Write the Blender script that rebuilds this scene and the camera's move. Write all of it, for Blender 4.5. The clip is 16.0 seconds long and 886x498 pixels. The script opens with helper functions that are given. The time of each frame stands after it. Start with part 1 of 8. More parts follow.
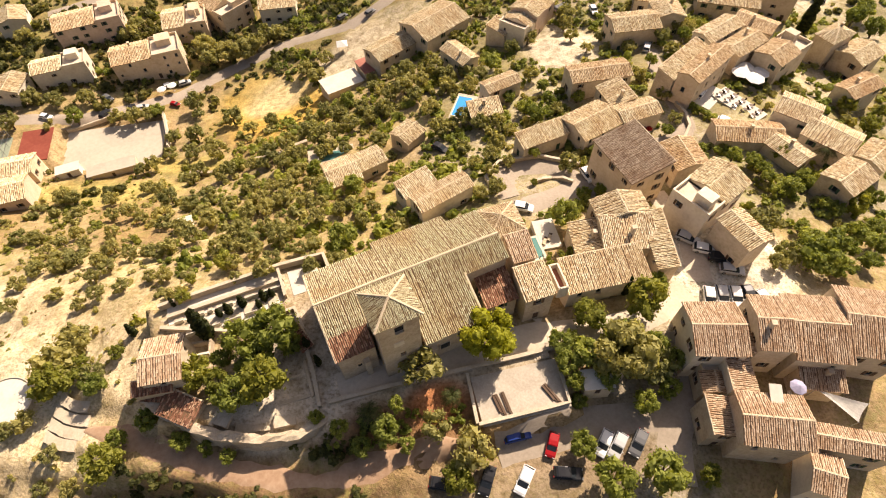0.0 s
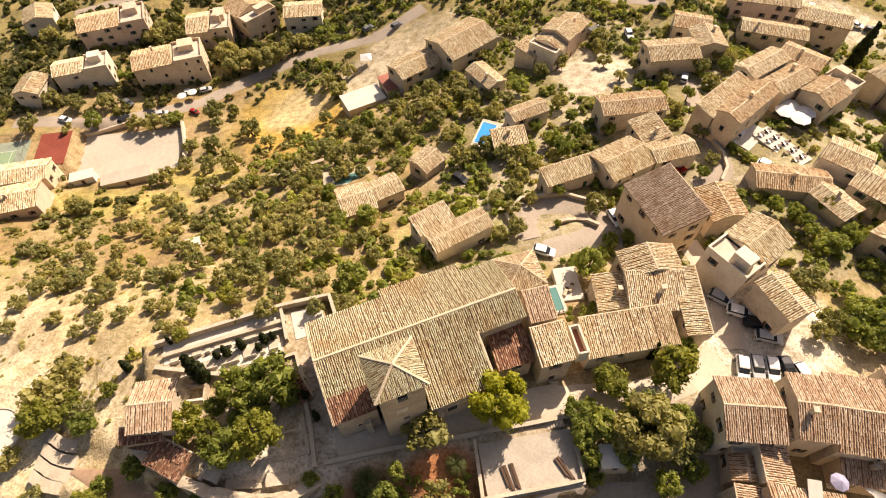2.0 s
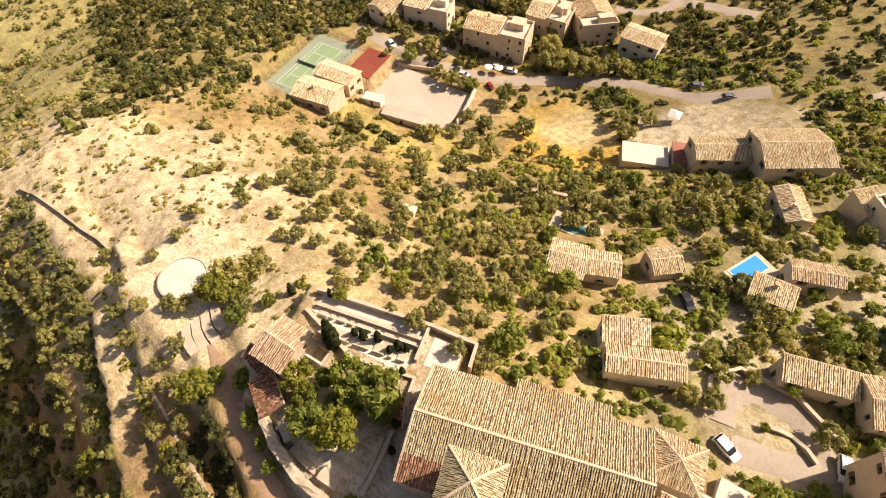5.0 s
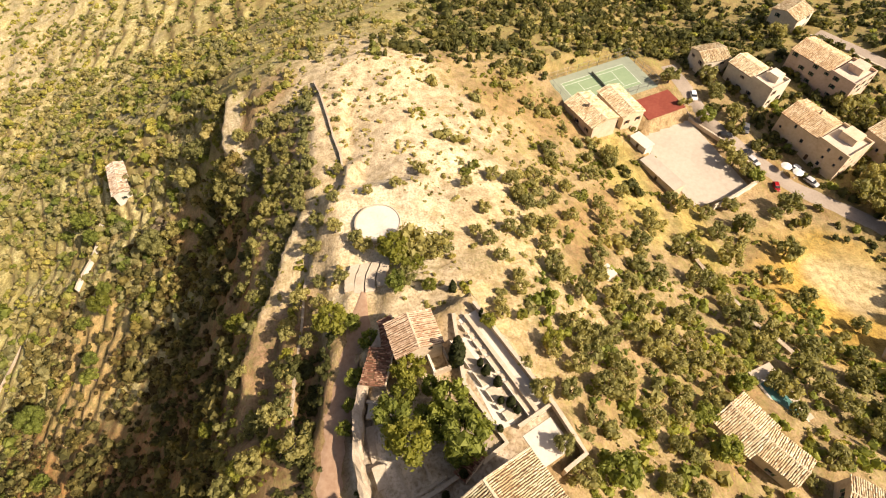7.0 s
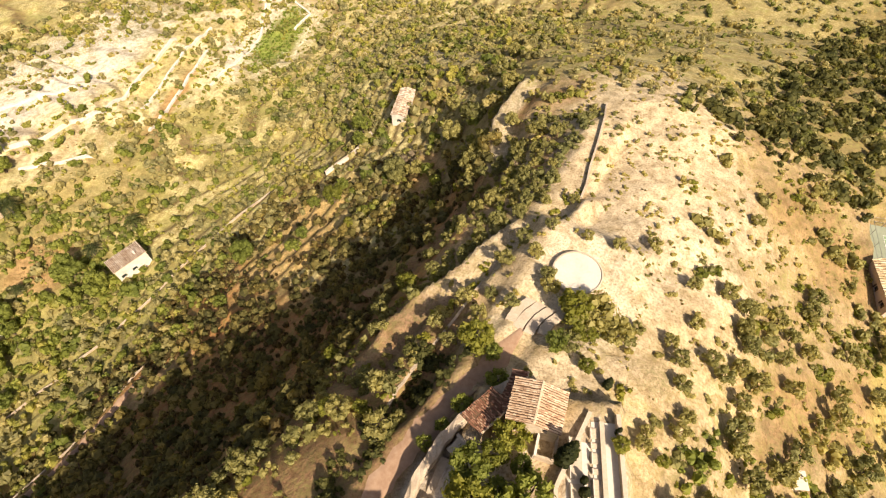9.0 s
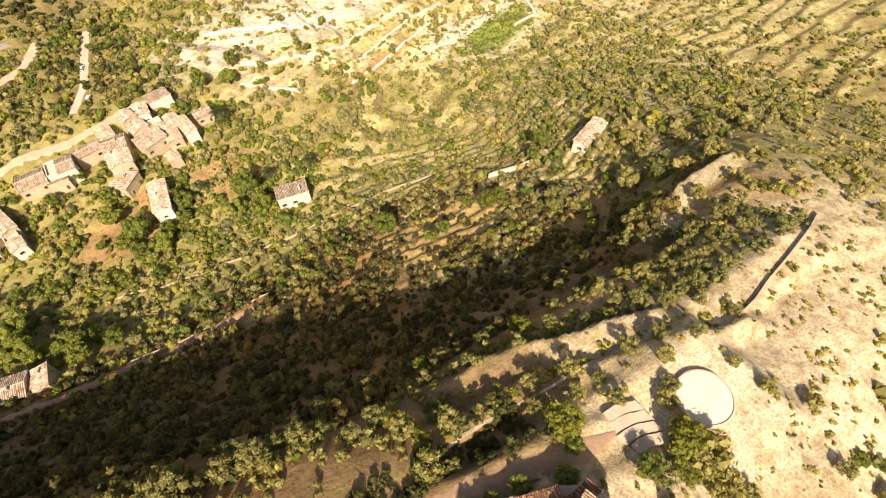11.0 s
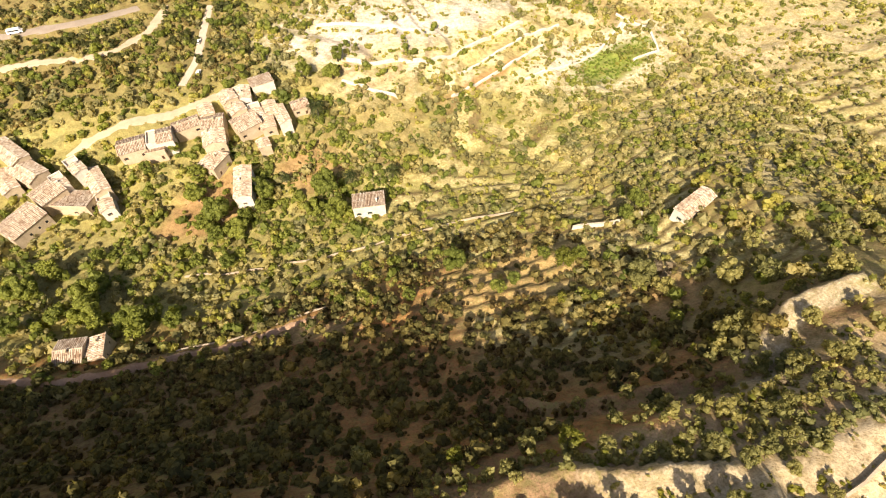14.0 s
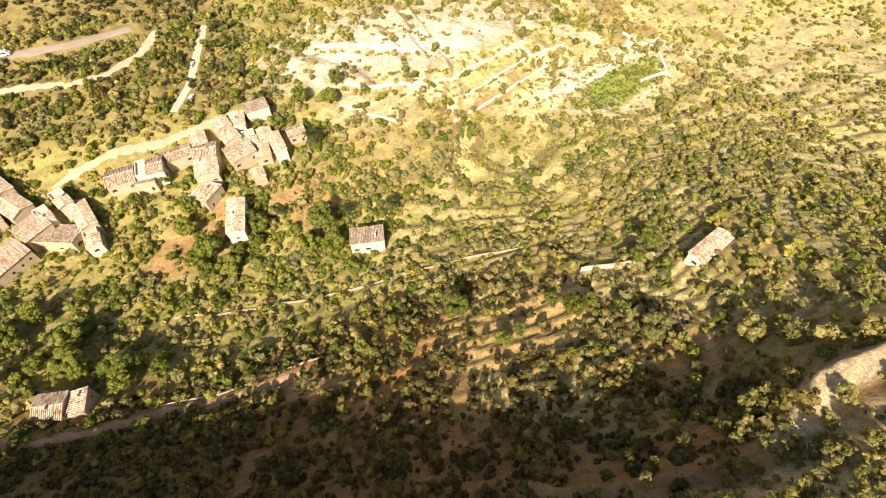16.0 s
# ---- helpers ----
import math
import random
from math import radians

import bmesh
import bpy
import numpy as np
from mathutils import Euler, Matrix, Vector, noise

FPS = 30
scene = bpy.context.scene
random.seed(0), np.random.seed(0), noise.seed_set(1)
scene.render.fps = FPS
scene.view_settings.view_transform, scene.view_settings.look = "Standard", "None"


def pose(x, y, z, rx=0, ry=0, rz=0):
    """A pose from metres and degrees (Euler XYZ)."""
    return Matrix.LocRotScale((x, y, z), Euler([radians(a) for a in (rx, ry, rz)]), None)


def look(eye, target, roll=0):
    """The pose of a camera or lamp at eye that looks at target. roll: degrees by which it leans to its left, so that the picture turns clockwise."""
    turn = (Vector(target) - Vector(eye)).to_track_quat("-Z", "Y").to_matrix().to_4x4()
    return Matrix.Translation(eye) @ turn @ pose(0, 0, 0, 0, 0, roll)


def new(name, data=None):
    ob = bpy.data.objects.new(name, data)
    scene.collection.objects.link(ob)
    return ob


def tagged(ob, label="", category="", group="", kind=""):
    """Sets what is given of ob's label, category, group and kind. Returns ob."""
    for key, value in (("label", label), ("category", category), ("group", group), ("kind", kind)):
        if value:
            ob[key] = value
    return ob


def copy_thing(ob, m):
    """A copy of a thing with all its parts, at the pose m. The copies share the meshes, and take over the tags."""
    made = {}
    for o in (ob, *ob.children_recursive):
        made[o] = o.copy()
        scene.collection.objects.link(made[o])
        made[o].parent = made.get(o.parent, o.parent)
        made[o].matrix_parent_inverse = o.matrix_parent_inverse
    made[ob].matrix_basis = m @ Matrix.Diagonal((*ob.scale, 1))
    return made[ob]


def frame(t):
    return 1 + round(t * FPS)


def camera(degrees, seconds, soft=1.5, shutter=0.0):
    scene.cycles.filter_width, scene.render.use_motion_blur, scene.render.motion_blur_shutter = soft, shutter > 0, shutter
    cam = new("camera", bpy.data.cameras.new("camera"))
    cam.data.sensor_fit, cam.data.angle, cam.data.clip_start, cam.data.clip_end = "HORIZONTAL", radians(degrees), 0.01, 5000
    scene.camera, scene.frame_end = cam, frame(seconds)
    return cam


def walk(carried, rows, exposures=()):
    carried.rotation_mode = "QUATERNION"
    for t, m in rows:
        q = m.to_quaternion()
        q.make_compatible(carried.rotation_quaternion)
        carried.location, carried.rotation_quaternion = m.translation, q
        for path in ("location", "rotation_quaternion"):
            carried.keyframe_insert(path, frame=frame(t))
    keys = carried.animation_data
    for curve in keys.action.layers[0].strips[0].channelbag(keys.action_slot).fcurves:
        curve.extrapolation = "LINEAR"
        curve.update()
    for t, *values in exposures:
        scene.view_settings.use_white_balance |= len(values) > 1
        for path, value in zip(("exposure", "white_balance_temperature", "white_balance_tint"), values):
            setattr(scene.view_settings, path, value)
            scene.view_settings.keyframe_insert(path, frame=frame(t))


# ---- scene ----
cam = camera(78.34, 16.0, soft=1.1)
# seconds, x, y, z, yaw, pitch, roll: a level flight that swings round to its left
PATH = [
    (0, -0.000, 0.000, 100.800, 0.000, -55.820, -1.341),
    (0.5, 0.201, 2.222, 100.642, 0.117, -55.828, -1.410),
    (1, 0.367, 4.753, 100.591, 0.108, -55.859, -1.382),
    (1.5, 0.505, 7.159, 100.526, 1.552, -55.904, -1.323),
    (2, 0.646, 9.737, 100.462, 3.483, -55.859, -1.279),
    (2.5, 0.708, 12.106, 100.501, 5.443, -55.941, -1.261),
    (3, 0.683, 14.696, 100.332, 9.987, -55.888, -1.083),
    (3.5, 0.460, 17.042, 100.286, 16.379, -55.913, -0.893),
    (5.8, -2.962, 27.415, 100.473, 58.034, -56.138, -1.252),
    (6, -3.473, 28.094, 100.410, 61.709, -56.092, -1.238),
    (6.5, -4.868, 29.479, 100.236, 70.232, -56.117, -1.216),
    (7, -6.585, 30.822, 99.887, 79.644, -56.007, -1.305),
    (7.5, -8.461, 31.827, 99.540, 88.300, -55.944, -1.427),
    (8, -10.662, 32.554, 99.188, 98.425, -55.860, -1.334),
    (8.5, -12.923, 32.903, 98.767, 109.033, -55.763, -1.216),
    (9, -15.124, 32.779, 98.437, 118.168, -55.738, -1.128),
    (9.5, -17.261, 32.300, 98.274, 125.889, -55.738, -1.184),
    (10, -19.242, 31.412, 98.097, 132.356, -55.731, -1.024),
    (10.2, -20.004, 30.998, 98.062, 134.592, -55.657, -1.263),
    (12.3, -27.609, 23.816, 98.955, 155.813, -56.054, -1.298),
    (12.5, -28.292, 22.809, 98.988, 156.412, -56.051, -1.292),
    (13, -29.881, 20.139, 99.003, 157.194, -56.031, -1.309),
    (13.5, -31.339, 17.199, 98.995, 157.365, -56.012, -1.303),
    (14, -32.633, 14.020, 98.936, 157.318, -55.968, -1.214),
    (14.5, -34.216, 10.626, 98.950, 157.321, -55.942, -1.233),
    (15, -35.733, 6.993, 98.953, 157.378, -55.888, -1.255),
    (15.5, -37.275, 3.084, 98.951, 157.406, -55.841, -1.245),
    (16, -38.857, -1.106, 98.982, 157.446, -55.849, -1.286),
]
walk(cam, [(t, pose(x, y, z, 90 + pitch, 0, yaw) @ pose(0, 0, 0, 0, 0, roll)) for t, x, y, z, yaw, pitch, roll in PATH],
     exposures=[(0.0, 0.78, 7350, 20), (3.5, 0.63, 7350, 21), (7.0, 0.71, 7350, 20), (10.0, 0.68, 7350, 19), (13.0, 0.85, 7250, 17), (16.0, 0.89, 7250, 17)])

# ---- sky and sun ----
SUN_AZ, SUN_EL = 34.0, 43.0    # degrees from +y towards +x, and above the horizon
world = bpy.data.worlds.new("sky")
scene.world = world
world.use_nodes = True
sky = world.node_tree.nodes.new("ShaderNodeTexSky")
sky.sky_type, sky.sun_disc = "NISHITA", False
sky.air_density, sky.dust_density, sky.ozone_density = 0.8, 3.0, 0.2
sky.sun_elevation, sky.sun_rotation = radians(SUN_EL), radians(SUN_AZ)
world.node_tree.links.new(sky.outputs[0], world.node_tree.nodes["Background"].inputs[0])
world.node_tree.nodes["Background"].inputs[1].default_value = 0.079
sun = new("sun", bpy.data.lights.new("sun", "SUN"))
sun.data.energy, sun.data.angle, sun.data.color = 5.0, radians(0.6), (1.0, 0.94, 0.82)
sun_way = Vector((math.sin(radians(SUN_AZ)) * math.cos(radians(SUN_EL)), math.cos(radians(SUN_AZ)) * math.cos(radians(SUN_EL)), math.sin(radians(SUN_EL))))
sun.matrix_world = look(sun_way * 300, (0, 0, 0))

# ---- materials ----
def material(name, build, rough=0.85, metal=0.0):
    m = bpy.data.materials.new(name)
    m.use_nodes = True
    nt = m.node_tree
    b = nt.nodes["Principled BSDF"]
    b.inputs["Roughness"].default_value, b.inputs["Metallic"].default_value = rough, metal
    b.inputs["Specular IOR Level"].default_value = 0.25
    build(nt, b)
    return m


def node(nt, kind, **inputs):
    n = nt.nodes.new(kind)
    for k, v in inputs.items():
        n.inputs[k.replace("_", " ")].default_value = v
    return n


def noise_at(nt, scale, detail=4.0, kind="Object"):
    co = nt.nodes.new("ShaderNodeTexCoord")
    n = node(nt, "ShaderNodeTexNoise", Scale=scale, Detail=detail, Roughness=0.6)
    nt.links.new(co.outputs[kind], n.inputs["Vector"])
    return n.outputs["Fac"]


def ramp(nt, fac, *stops):
    r = nt.nodes.new("ShaderNodeValToRGB")
    el = r.color_ramp.elements
    while len(el) < len(stops):
        el.new(0.5)
    for e, (p, c) in zip(el, stops):
        e.position, e.color = p, (*c, 1)
    nt.links.new(fac, r.inputs["Fac"])
    return r.outputs["Color"]


def mix(nt, a, b, fac, how="MIX"):
    m = nt.nodes.new("ShaderNodeMix")
    m.data_type, m.blend_type = "RGBA", how
    for sock, v in ((m.inputs["Factor"], fac), (m.inputs["A"], a), (m.inputs["B"], b)):
        if isinstance(v, (int, float)):
            sock.default_value = v
        elif isinstance(v, tuple):
            sock.default_value = (*v, 1)
        else:
            nt.links.new(v, sock)
    return m.outputs["Result"]


def bump(nt, b, height, strength, distance):
    n = node(nt, "ShaderNodeBump", Strength=strength, Distance=distance)
    nt.links.new(height, n.inputs["Height"])
    nt.links.new(n.outputs["Normal"], b.inputs["Normal"])


def mottled(dark, mid, light, coarse=0.25, fine=3.0, relief=0.1, vary=0.0):
    """A surface that varies at two scales, with relief; vary: how far each object or island differs."""
    def build(nt, b):
        big, small = noise_at(nt, coarse), noise_at(nt, fine, 6)
        c = mix(nt, ramp(nt, big, (0.3, dark), (0.5, mid), (0.72, light)), ramp(nt, small, (0.25, dark), (0.5, mid), (0.75, light)), 0.5)
        if vary:
            info = nt.nodes.new("ShaderNodeNewGeometry")
            c = mix(nt, c, ramp(nt, info.outputs["Random Per Island"], (0.0, tuple(1 - vary for _ in range(3))), (1.0, (1.0, 1.0, 1.0))), 1.0, "MULTIPLY")
        nt.links.new(c, b.inputs["Base Color"])
        bump(nt, b, small, 0.6, relief)
    return build


def plain(colour, grain=0.06):
    def build(nt, b):
        k = noise_at(nt, 2.0)
        c = mix(nt, colour, ramp(nt, k, (0.3, (1 - 3 * grain,) * 3), (0.7, (1 + grain,) * 3)), 1.0, "MULTIPLY")
        nt.links.new(c, b.inputs["Base Color"])
    return build


def ground_colour(nt, b):
    """Earth whose kind is laid down by the ground's own zones, with grit, stones and dry grass in it."""
    at = nt.nodes.new("ShaderNodeAttribute")
    at.attribute_name = "earth"
    big, mid, fine = noise_at(nt, 0.06, 6), noise_at(nt, 0.45, 6), noise_at(nt, 2.2, 6)
    c = mix(nt, at.outputs["Color"], ramp(nt, big, (0.3, (0.72, 0.7, 0.68)), (0.7, (1.18, 1.16, 1.1))), 1.0, "MULTIPLY")
    c = mix(nt, c, ramp(nt, mid, (0.35, (0.62, 0.58, 0.5)), (0.55, (1.0, 1.0, 1.0)), (0.75, (1.2, 1.18, 1.12))), 1.0, "MULTIPLY")
    c = mix(nt, c, ramp(nt, fine, (0.34, (0.66, 0.61, 0.53)), (0.5, (1.0, 1.0, 1.0)), (0.66, (1.16, 1.15, 1.12))), 1.0, "MULTIPLY")
    # low growth: patches of grass and small plants where the zone says so
    low = nt.nodes.new("ShaderNodeAttribute")
    low.attribute_name = "growth"
    patch = mix(nt, ramp(nt, noise_at(nt, 0.3, 6), (0.42, (0.0, 0.0, 0.0)), (0.58, (1.0, 1.0, 1.0))), ramp(nt, noise_at(nt, 1.3, 4), (0.45, (0.0, 0.0, 0.0)), (0.56, (1.0, 1.0, 1.0))), 0.65)
    green = ramp(nt, noise_at(nt, 0.12, 3), (0.35, (0.17, 0.165, 0.055)), (0.5, (0.27, 0.21, 0.07)), (0.65, (0.28, 0.28, 0.075)))
    c = mix(nt, c, green, mix(nt, patch, low.outputs["Color"], 1.0, "MULTIPLY"))
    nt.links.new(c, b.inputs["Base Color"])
    bump(nt, b, mix(nt, mid, fine, 0.3), 0.8, 0.6)


M_GROUND = material("earth_and_dry_grass", ground_colour, 0.95)
def clay_tiles(nt, b, red=1.0):
    """Sun-bleached clay: each tile differs, with reddish and lichen-grey patches over the roof."""
    geo = nt.nodes.new("ShaderNodeNewGeometry")
    one = ramp(nt, geo.outputs["Random Per Island"], (0.0, (0.36, 0.255, 0.16)), (0.1, (0.46, 0.345, 0.22)), (0.28, (0.57, 0.465, 0.315)), (0.7, (0.67, 0.575, 0.41)), (1.0, (0.8, 0.73, 0.58)))
    patch = ramp(nt, noise_at(nt, 0.22, 5), (0.32, (0.92, 0.8, 0.67)), (0.48, (1.0, 0.97, 0.9)), (0.6, (1.0, 1.0, 0.96)), (0.72, (1.12, 1.13, 1.1)))
    c = mix(nt, one, patch, 1.0, "MULTIPLY")
    info = nt.nodes.new("ShaderNodeObjectInfo")
    c = mix(nt, c, ramp(nt, info.outputs["Random"], (0.0, (0.93, 0.82, 0.72)), (0.3, (1.0, 0.97, 0.92)), (0.7, (1.03, 1.03, 0.97)), (1.0, (1.08, 1.08, 1.06))), 1.0, "MULTIPLY")
    grain = noise_at(nt, 5.0, 6)
    c = mix(nt, c, ramp(nt, grain, (0.3, (0.7, 0.66, 0.6)), (0.6, (1.05, 1.05, 1.05))), 1.0, "MULTIPLY")
    nt.links.new(c, b.inputs["Base Color"])
    bump(nt, b, grain, 0.5, 0.04)


M_TILE = material("weathered_clay_tile", clay_tiles, 0.9)
# clay below the tiles, darkened for the shade between them
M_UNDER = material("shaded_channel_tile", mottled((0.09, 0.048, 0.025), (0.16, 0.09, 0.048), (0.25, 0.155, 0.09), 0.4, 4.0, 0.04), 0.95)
M_STONE = material("honey_stone_wall", mottled((0.3, 0.22, 0.145), (0.49, 0.385, 0.265), (0.63, 0.525, 0.385), 0.35, 2.5, 0.1), 0.9)

# ---- the lie of the land: coarse heights every 50 m, blended by cubic splines, then levelled and terraced ----
LAND_STEP, LAND_X, LAND_Y = 50.0, -310.0, -260.0
LAND = np.array([
    (-78, -81, -79, -69, -56, -60, -42, -23, -33, -44),
    (-78, -85, -88, -76, -55, -58, -53, -45, -51, -53),
    (-76, -86, -93, -82, -71, -67, -63, -63, -63, -50),
    (-81, -78, -74, -72, -66, -63, -71, -56, -36, -26),
    (-80, -67, -50, -38, -38, -33, -34, -33, -14, -2),
    (-73, -55, -35, -3, -23, -10, 6, 8, 8, 14),
    (-63, -44, -24, 0, 5, 21, 18, 13, 10, 19),
    (-54, -38, -22, -14, -27, -19, -2, 3, 4, 16),
    (-50, -38, -27, -23, -30, -34, -6, -1, 5, 3),
    (-49, -43, -40, -37, -27, -40, -34, -27, -14, -11),
], float)


def spline_weight(u):
    u = np.abs(u)
    return np.where(u < 1, 2 / 3 - u * u + u ** 3 / 2, np.where(u < 2, (2 - u) ** 3 / 6, 0.0))


def land_base(x, y):
    """Height of the bare hill; outside the lattice it runs out level."""
    u = np.clip((np.asarray(x, float) - LAND_X) / LAND_STEP, 1.0, 8.0)
    v = np.clip((np.asarray(y, float) - LAND_Y) / LAND_STEP, 1.0, 8.0)
    k = np.arange(10)
    wu, wv = spline_weight(u[..., None] - k), spline_weight(v[..., None] - k)
    z = np.sum((wv @ LAND) * wu, -1)
    # the steep bank below the crest, which bends south towards the village
    x, y = np.asarray(x, float), np.asarray(y, float)
    edge = np.interp(x, [-140, -110, -60, -30, -6, 10, 40, 80], [-12, -8, -3, -7, -15, -24, -36, -52])
    return z + 9.0 * np.tanh((y - edge + 4) / 11.0) * np.clip((x + 175) / 40, 0, 1) * np.clip((110 - x) / 40, 0, 1)


# level platforms: middle x, y, half length, half width, turn in degrees, height, soft edge
LEVELS = [
    (-103, 124, 16.5, 10, 9, -21.0, 4.0),
    (-136.5, 108, 10, 17, 12.6, -17.2, 4.0),
    (-124, 122, 5, 7.5, 12.6, -17.6, 2.0),
    (47, 47, 10, 9, 20, 20.9, 6.0),
    (22, 36, 14, 4.5, 18, 21.4, 4.0),
    (-71.3, 29.9, 9, 8, 0, 14.6, 6.0),
    (14, 15.5, 15, 5.5, 12, 17.6, 2.6),
    (32, 19, 4.5, 14, -4, 18.6, 4.0),
    (-33.5, 43, 14.5, 5.8, 22, 21.7, 1.2),
    (-31, 31.5, 12, 6.2, 5, 20.8, 1.6),
    (-4.7, 39.6, 18.0, 11.5, 24, 21.7, 1.6),
    (11, 27.6, 7.0, 4.2, 12, 21.6, 1.0),
]


# roads and paths: name, surface, half width, line
TRACKS = [
    ("street_main", "concrete", 3.0, [(-16.1, 28.7), (-7.7, 31.7), (3.7, 34.4), (11.8, 36.3), (19.1, 37.0), (26.4, 37.5), (33.3, 39.9), (40.7, 44.7)]),
    ("street_up", "concrete", 2.6, [(43.6, 46.3), (44.0, 53.2), (44.8, 63.0), (43.1, 70.3)]),
    ("street_south", "asphalt", 3.2, [(37.6, 36.8), (37.5, 32.2), (35.2, 25.9), (32.9, 20.2), (32.3, 14.8)]),
    ("lane_carpark", "asphalt", 3.0, [(34.0, 24.7), (22.9, 24.1), (14.1, 21.9), (7.3, 20.1)]),
    ("track_church", "dirt", 2.2, [(-21.0, 16.4), (-15.6, 16.6), (-8.3, 18.9), (-1.0, 20.7), (5.6, 20.7)]),
    ("track_hill", "dirt", 2.0, [(-17.0, 16.4), (-24.5, 17.0), (-32.5, 18.6), (-39.4, 20.4), (-45.0, 22.2), (-51.0, 24.2), (-57.5, 25.6)]),
    ("road_north", "asphalt", 3.0, [(-141.6, 133.4), (-129.2, 133.8), (-118.1, 134.7), (-102.4, 141.0), (-87.4, 147.8), (-71.1, 161.8), (-51.4, 170.6), (-30.0, 169.1), (-14.4, 179.0)]),
    ("lane_loop", "asphalt", 2.6, [(14.0, 70.3), (12.3, 75.5), (15.2, 80.0), (21.9, 80.4), (27.3, 77.2), (29.5, 73.5), (23.1, 70.2), (16.5, 67.3)]),
    ("lane_east", "asphalt", 2.2, [(48.4, 86.2), (53.6, 87.4), (57.3, 92.7), (56.1, 98.5), (55.2, 108.9), (56.9, 125.3)]),
    ("road_valley", "asphalt", 3.4, [(74.5, -279.5), (55.0, -277.5), (31.9, -275.3), (7.6, -282.0)]),
    ("road_white", "sand", 2.6, [(74.4, -253.5), (55.4, -251.3), (33.8, -245.2), (21.5, -246.9), (5.2, -260.0), (-5.7, -282.2)]),
    ("lane_hamlet", "concrete", 2.2, [(-2.7, -213.8), (-12.0, -231.7), (-18.7, -255.4), (-25.7, -278.2)]),
    ("lane_hamlet2", "sand", 2.8, [(47.5, -190.7), (35.6, -195.4), (21.4, -199.4), (5.3, -198.6), (-15.5, -204.5), (-31.0, -207.3)]),
    ("path_low", "dirt", 1.3, [(63.3, -86.9), (46.5, -79.2), (30.3, -77.2), (14.2, -76.2), (-1.3, -72.0), (-11.9, -72.3), (-26.3, -72.4)]),
    ("road_upper", "asphalt", 3.6, [(-150.0, 195.0), (-124.0, 207.5), (-108.0, 216.0), (-91.0, 223.0), (-75.0, 227.0), (-58.0, 227.5), (-35.0, 224.0)]),
    ("road_ramp", "asphalt", 2.4, [(-80.3, 209.5), (-71.5, 212.0), (-66.0, 217.0), (-63.5, 225.5)]),
    ("road_far", "asphalt", 2.8, [(8.0, 189.3), (19.4, 182.6), (32.5, 176.1), (47.1, 167.7), (59.5, 164.7)]),
]


def level_mask(x, y, cx, cy, hx, hy, turn, soft):
    c, s = math.cos(radians(turn)), math.sin(radians(turn))
    dx, dy = np.asarray(x, float) - cx, np.asarray(y, float) - cy
    d = np.maximum(np.abs(dx * c + dy * s) - hx, np.abs(dy * c - dx * s) - hy)
    k = np.clip(1 - d / soft, 0, 1)
    return k * k * (3 - 2 * k)


def waves(x, y, size):
    x, y = np.asarray(x, float) / size, np.asarray(y, float) / size
    return (np.sin(1.7 * x + 2.3 * np.sin(0.7 * y + 1.0)) + np.sin(1.3 * y - 1.9 * np.sin(0.9 * x + 2.0)) + 0.6 * np.sin(2.9 * x + 3.1 * y)) / 2.6


def soft_step(v, a, b):
    k = np.clip((np.asarray(v, float) - a) / (b - a), 0, 1)
    return k * k * (3 - 2 * k)


def terrace_share(x, y):
    """How fully the slope is cut into steps: fully on the western and far valley sides, partly on the shaded bank."""
    south = 1 - soft_step(y + 0.05 * x, -30, -22)
    west = soft_step(-x, 52, 66)
    far = 1 - soft_step(y + 0.1 * x, -100, -82)
    garden = soft_step(y, 56, 66) * (1 - soft_step(y, 112, 122)) * (1 - soft_step(x, -6, 4)) * soft_step(x, -75, -60)
    south = south * (0.25 + 0.7 * np.maximum(west, far)) * (0.6 + 0.4 * soft_step(waves(x + 5, y, 15.0), -0.4, 0.1))
    return np.maximum(south, 0.75 * garden)


STEP = 2.5


def terrace_rise(z, x, y):
    """Height in steps of the terraces; the fraction runs from a tread's outer edge to the top of the next bank."""
    return (z + 0.8 * waves(x, y, 21.0) + 0.3 * waves(x + 40, y, 6.0)) / STEP


TOPS = []


def graded(z, x, y):
    """Cuts each road and path into the slope, level from side to side."""
    if not TOPS:
        TOPS.extend(rough_land(np.array([p[0] for p in tr[3]]), np.array([p[1] for p in tr[3]])) for tr in TRACKS)
    for (_, _, half, pts), tops in zip(TRACKS, TOPS):
        px, py = [p[0] for p in pts], [p[1] for p in pts]
        if np.max(x) < min(px) - 6 or np.min(x) > max(px) + 6 or np.max(y) < min(py) - 6 or np.min(y) > max(py) + 6:
            continue
        best, level = np.full(np.shape(x), 1e9), np.zeros(np.shape(x))
        for (ax, ay), (bx, by), za, zb in zip(pts, pts[1:], tops, tops[1:]):
            ln = (bx - ax) ** 2 + (by - ay) ** 2
            f = np.clip(((x - ax) * (bx - ax) + (y - ay) * (by - ay)) / ln, 0, 1)
            d = np.hypot(x - ax - f * (bx - ax), y - ay - f * (by - ay))
            level = np.where(d < best, za + f * (zb - za), level)
            best = np.minimum(best, d)
        k = 1 - soft_step(best, half + 0.3, half + 2.2)
        z = z * (1 - k) + level * k
    return z


def rough_land(x, y):
    z = land_base(x, y)
    for cx, cy, hx, hy, turn, top, soft in LEVELS:
        k = level_mask(x, y, cx, cy, hx, hy, turn, soft)
        z = z * (1 - k) + top * k
    return z


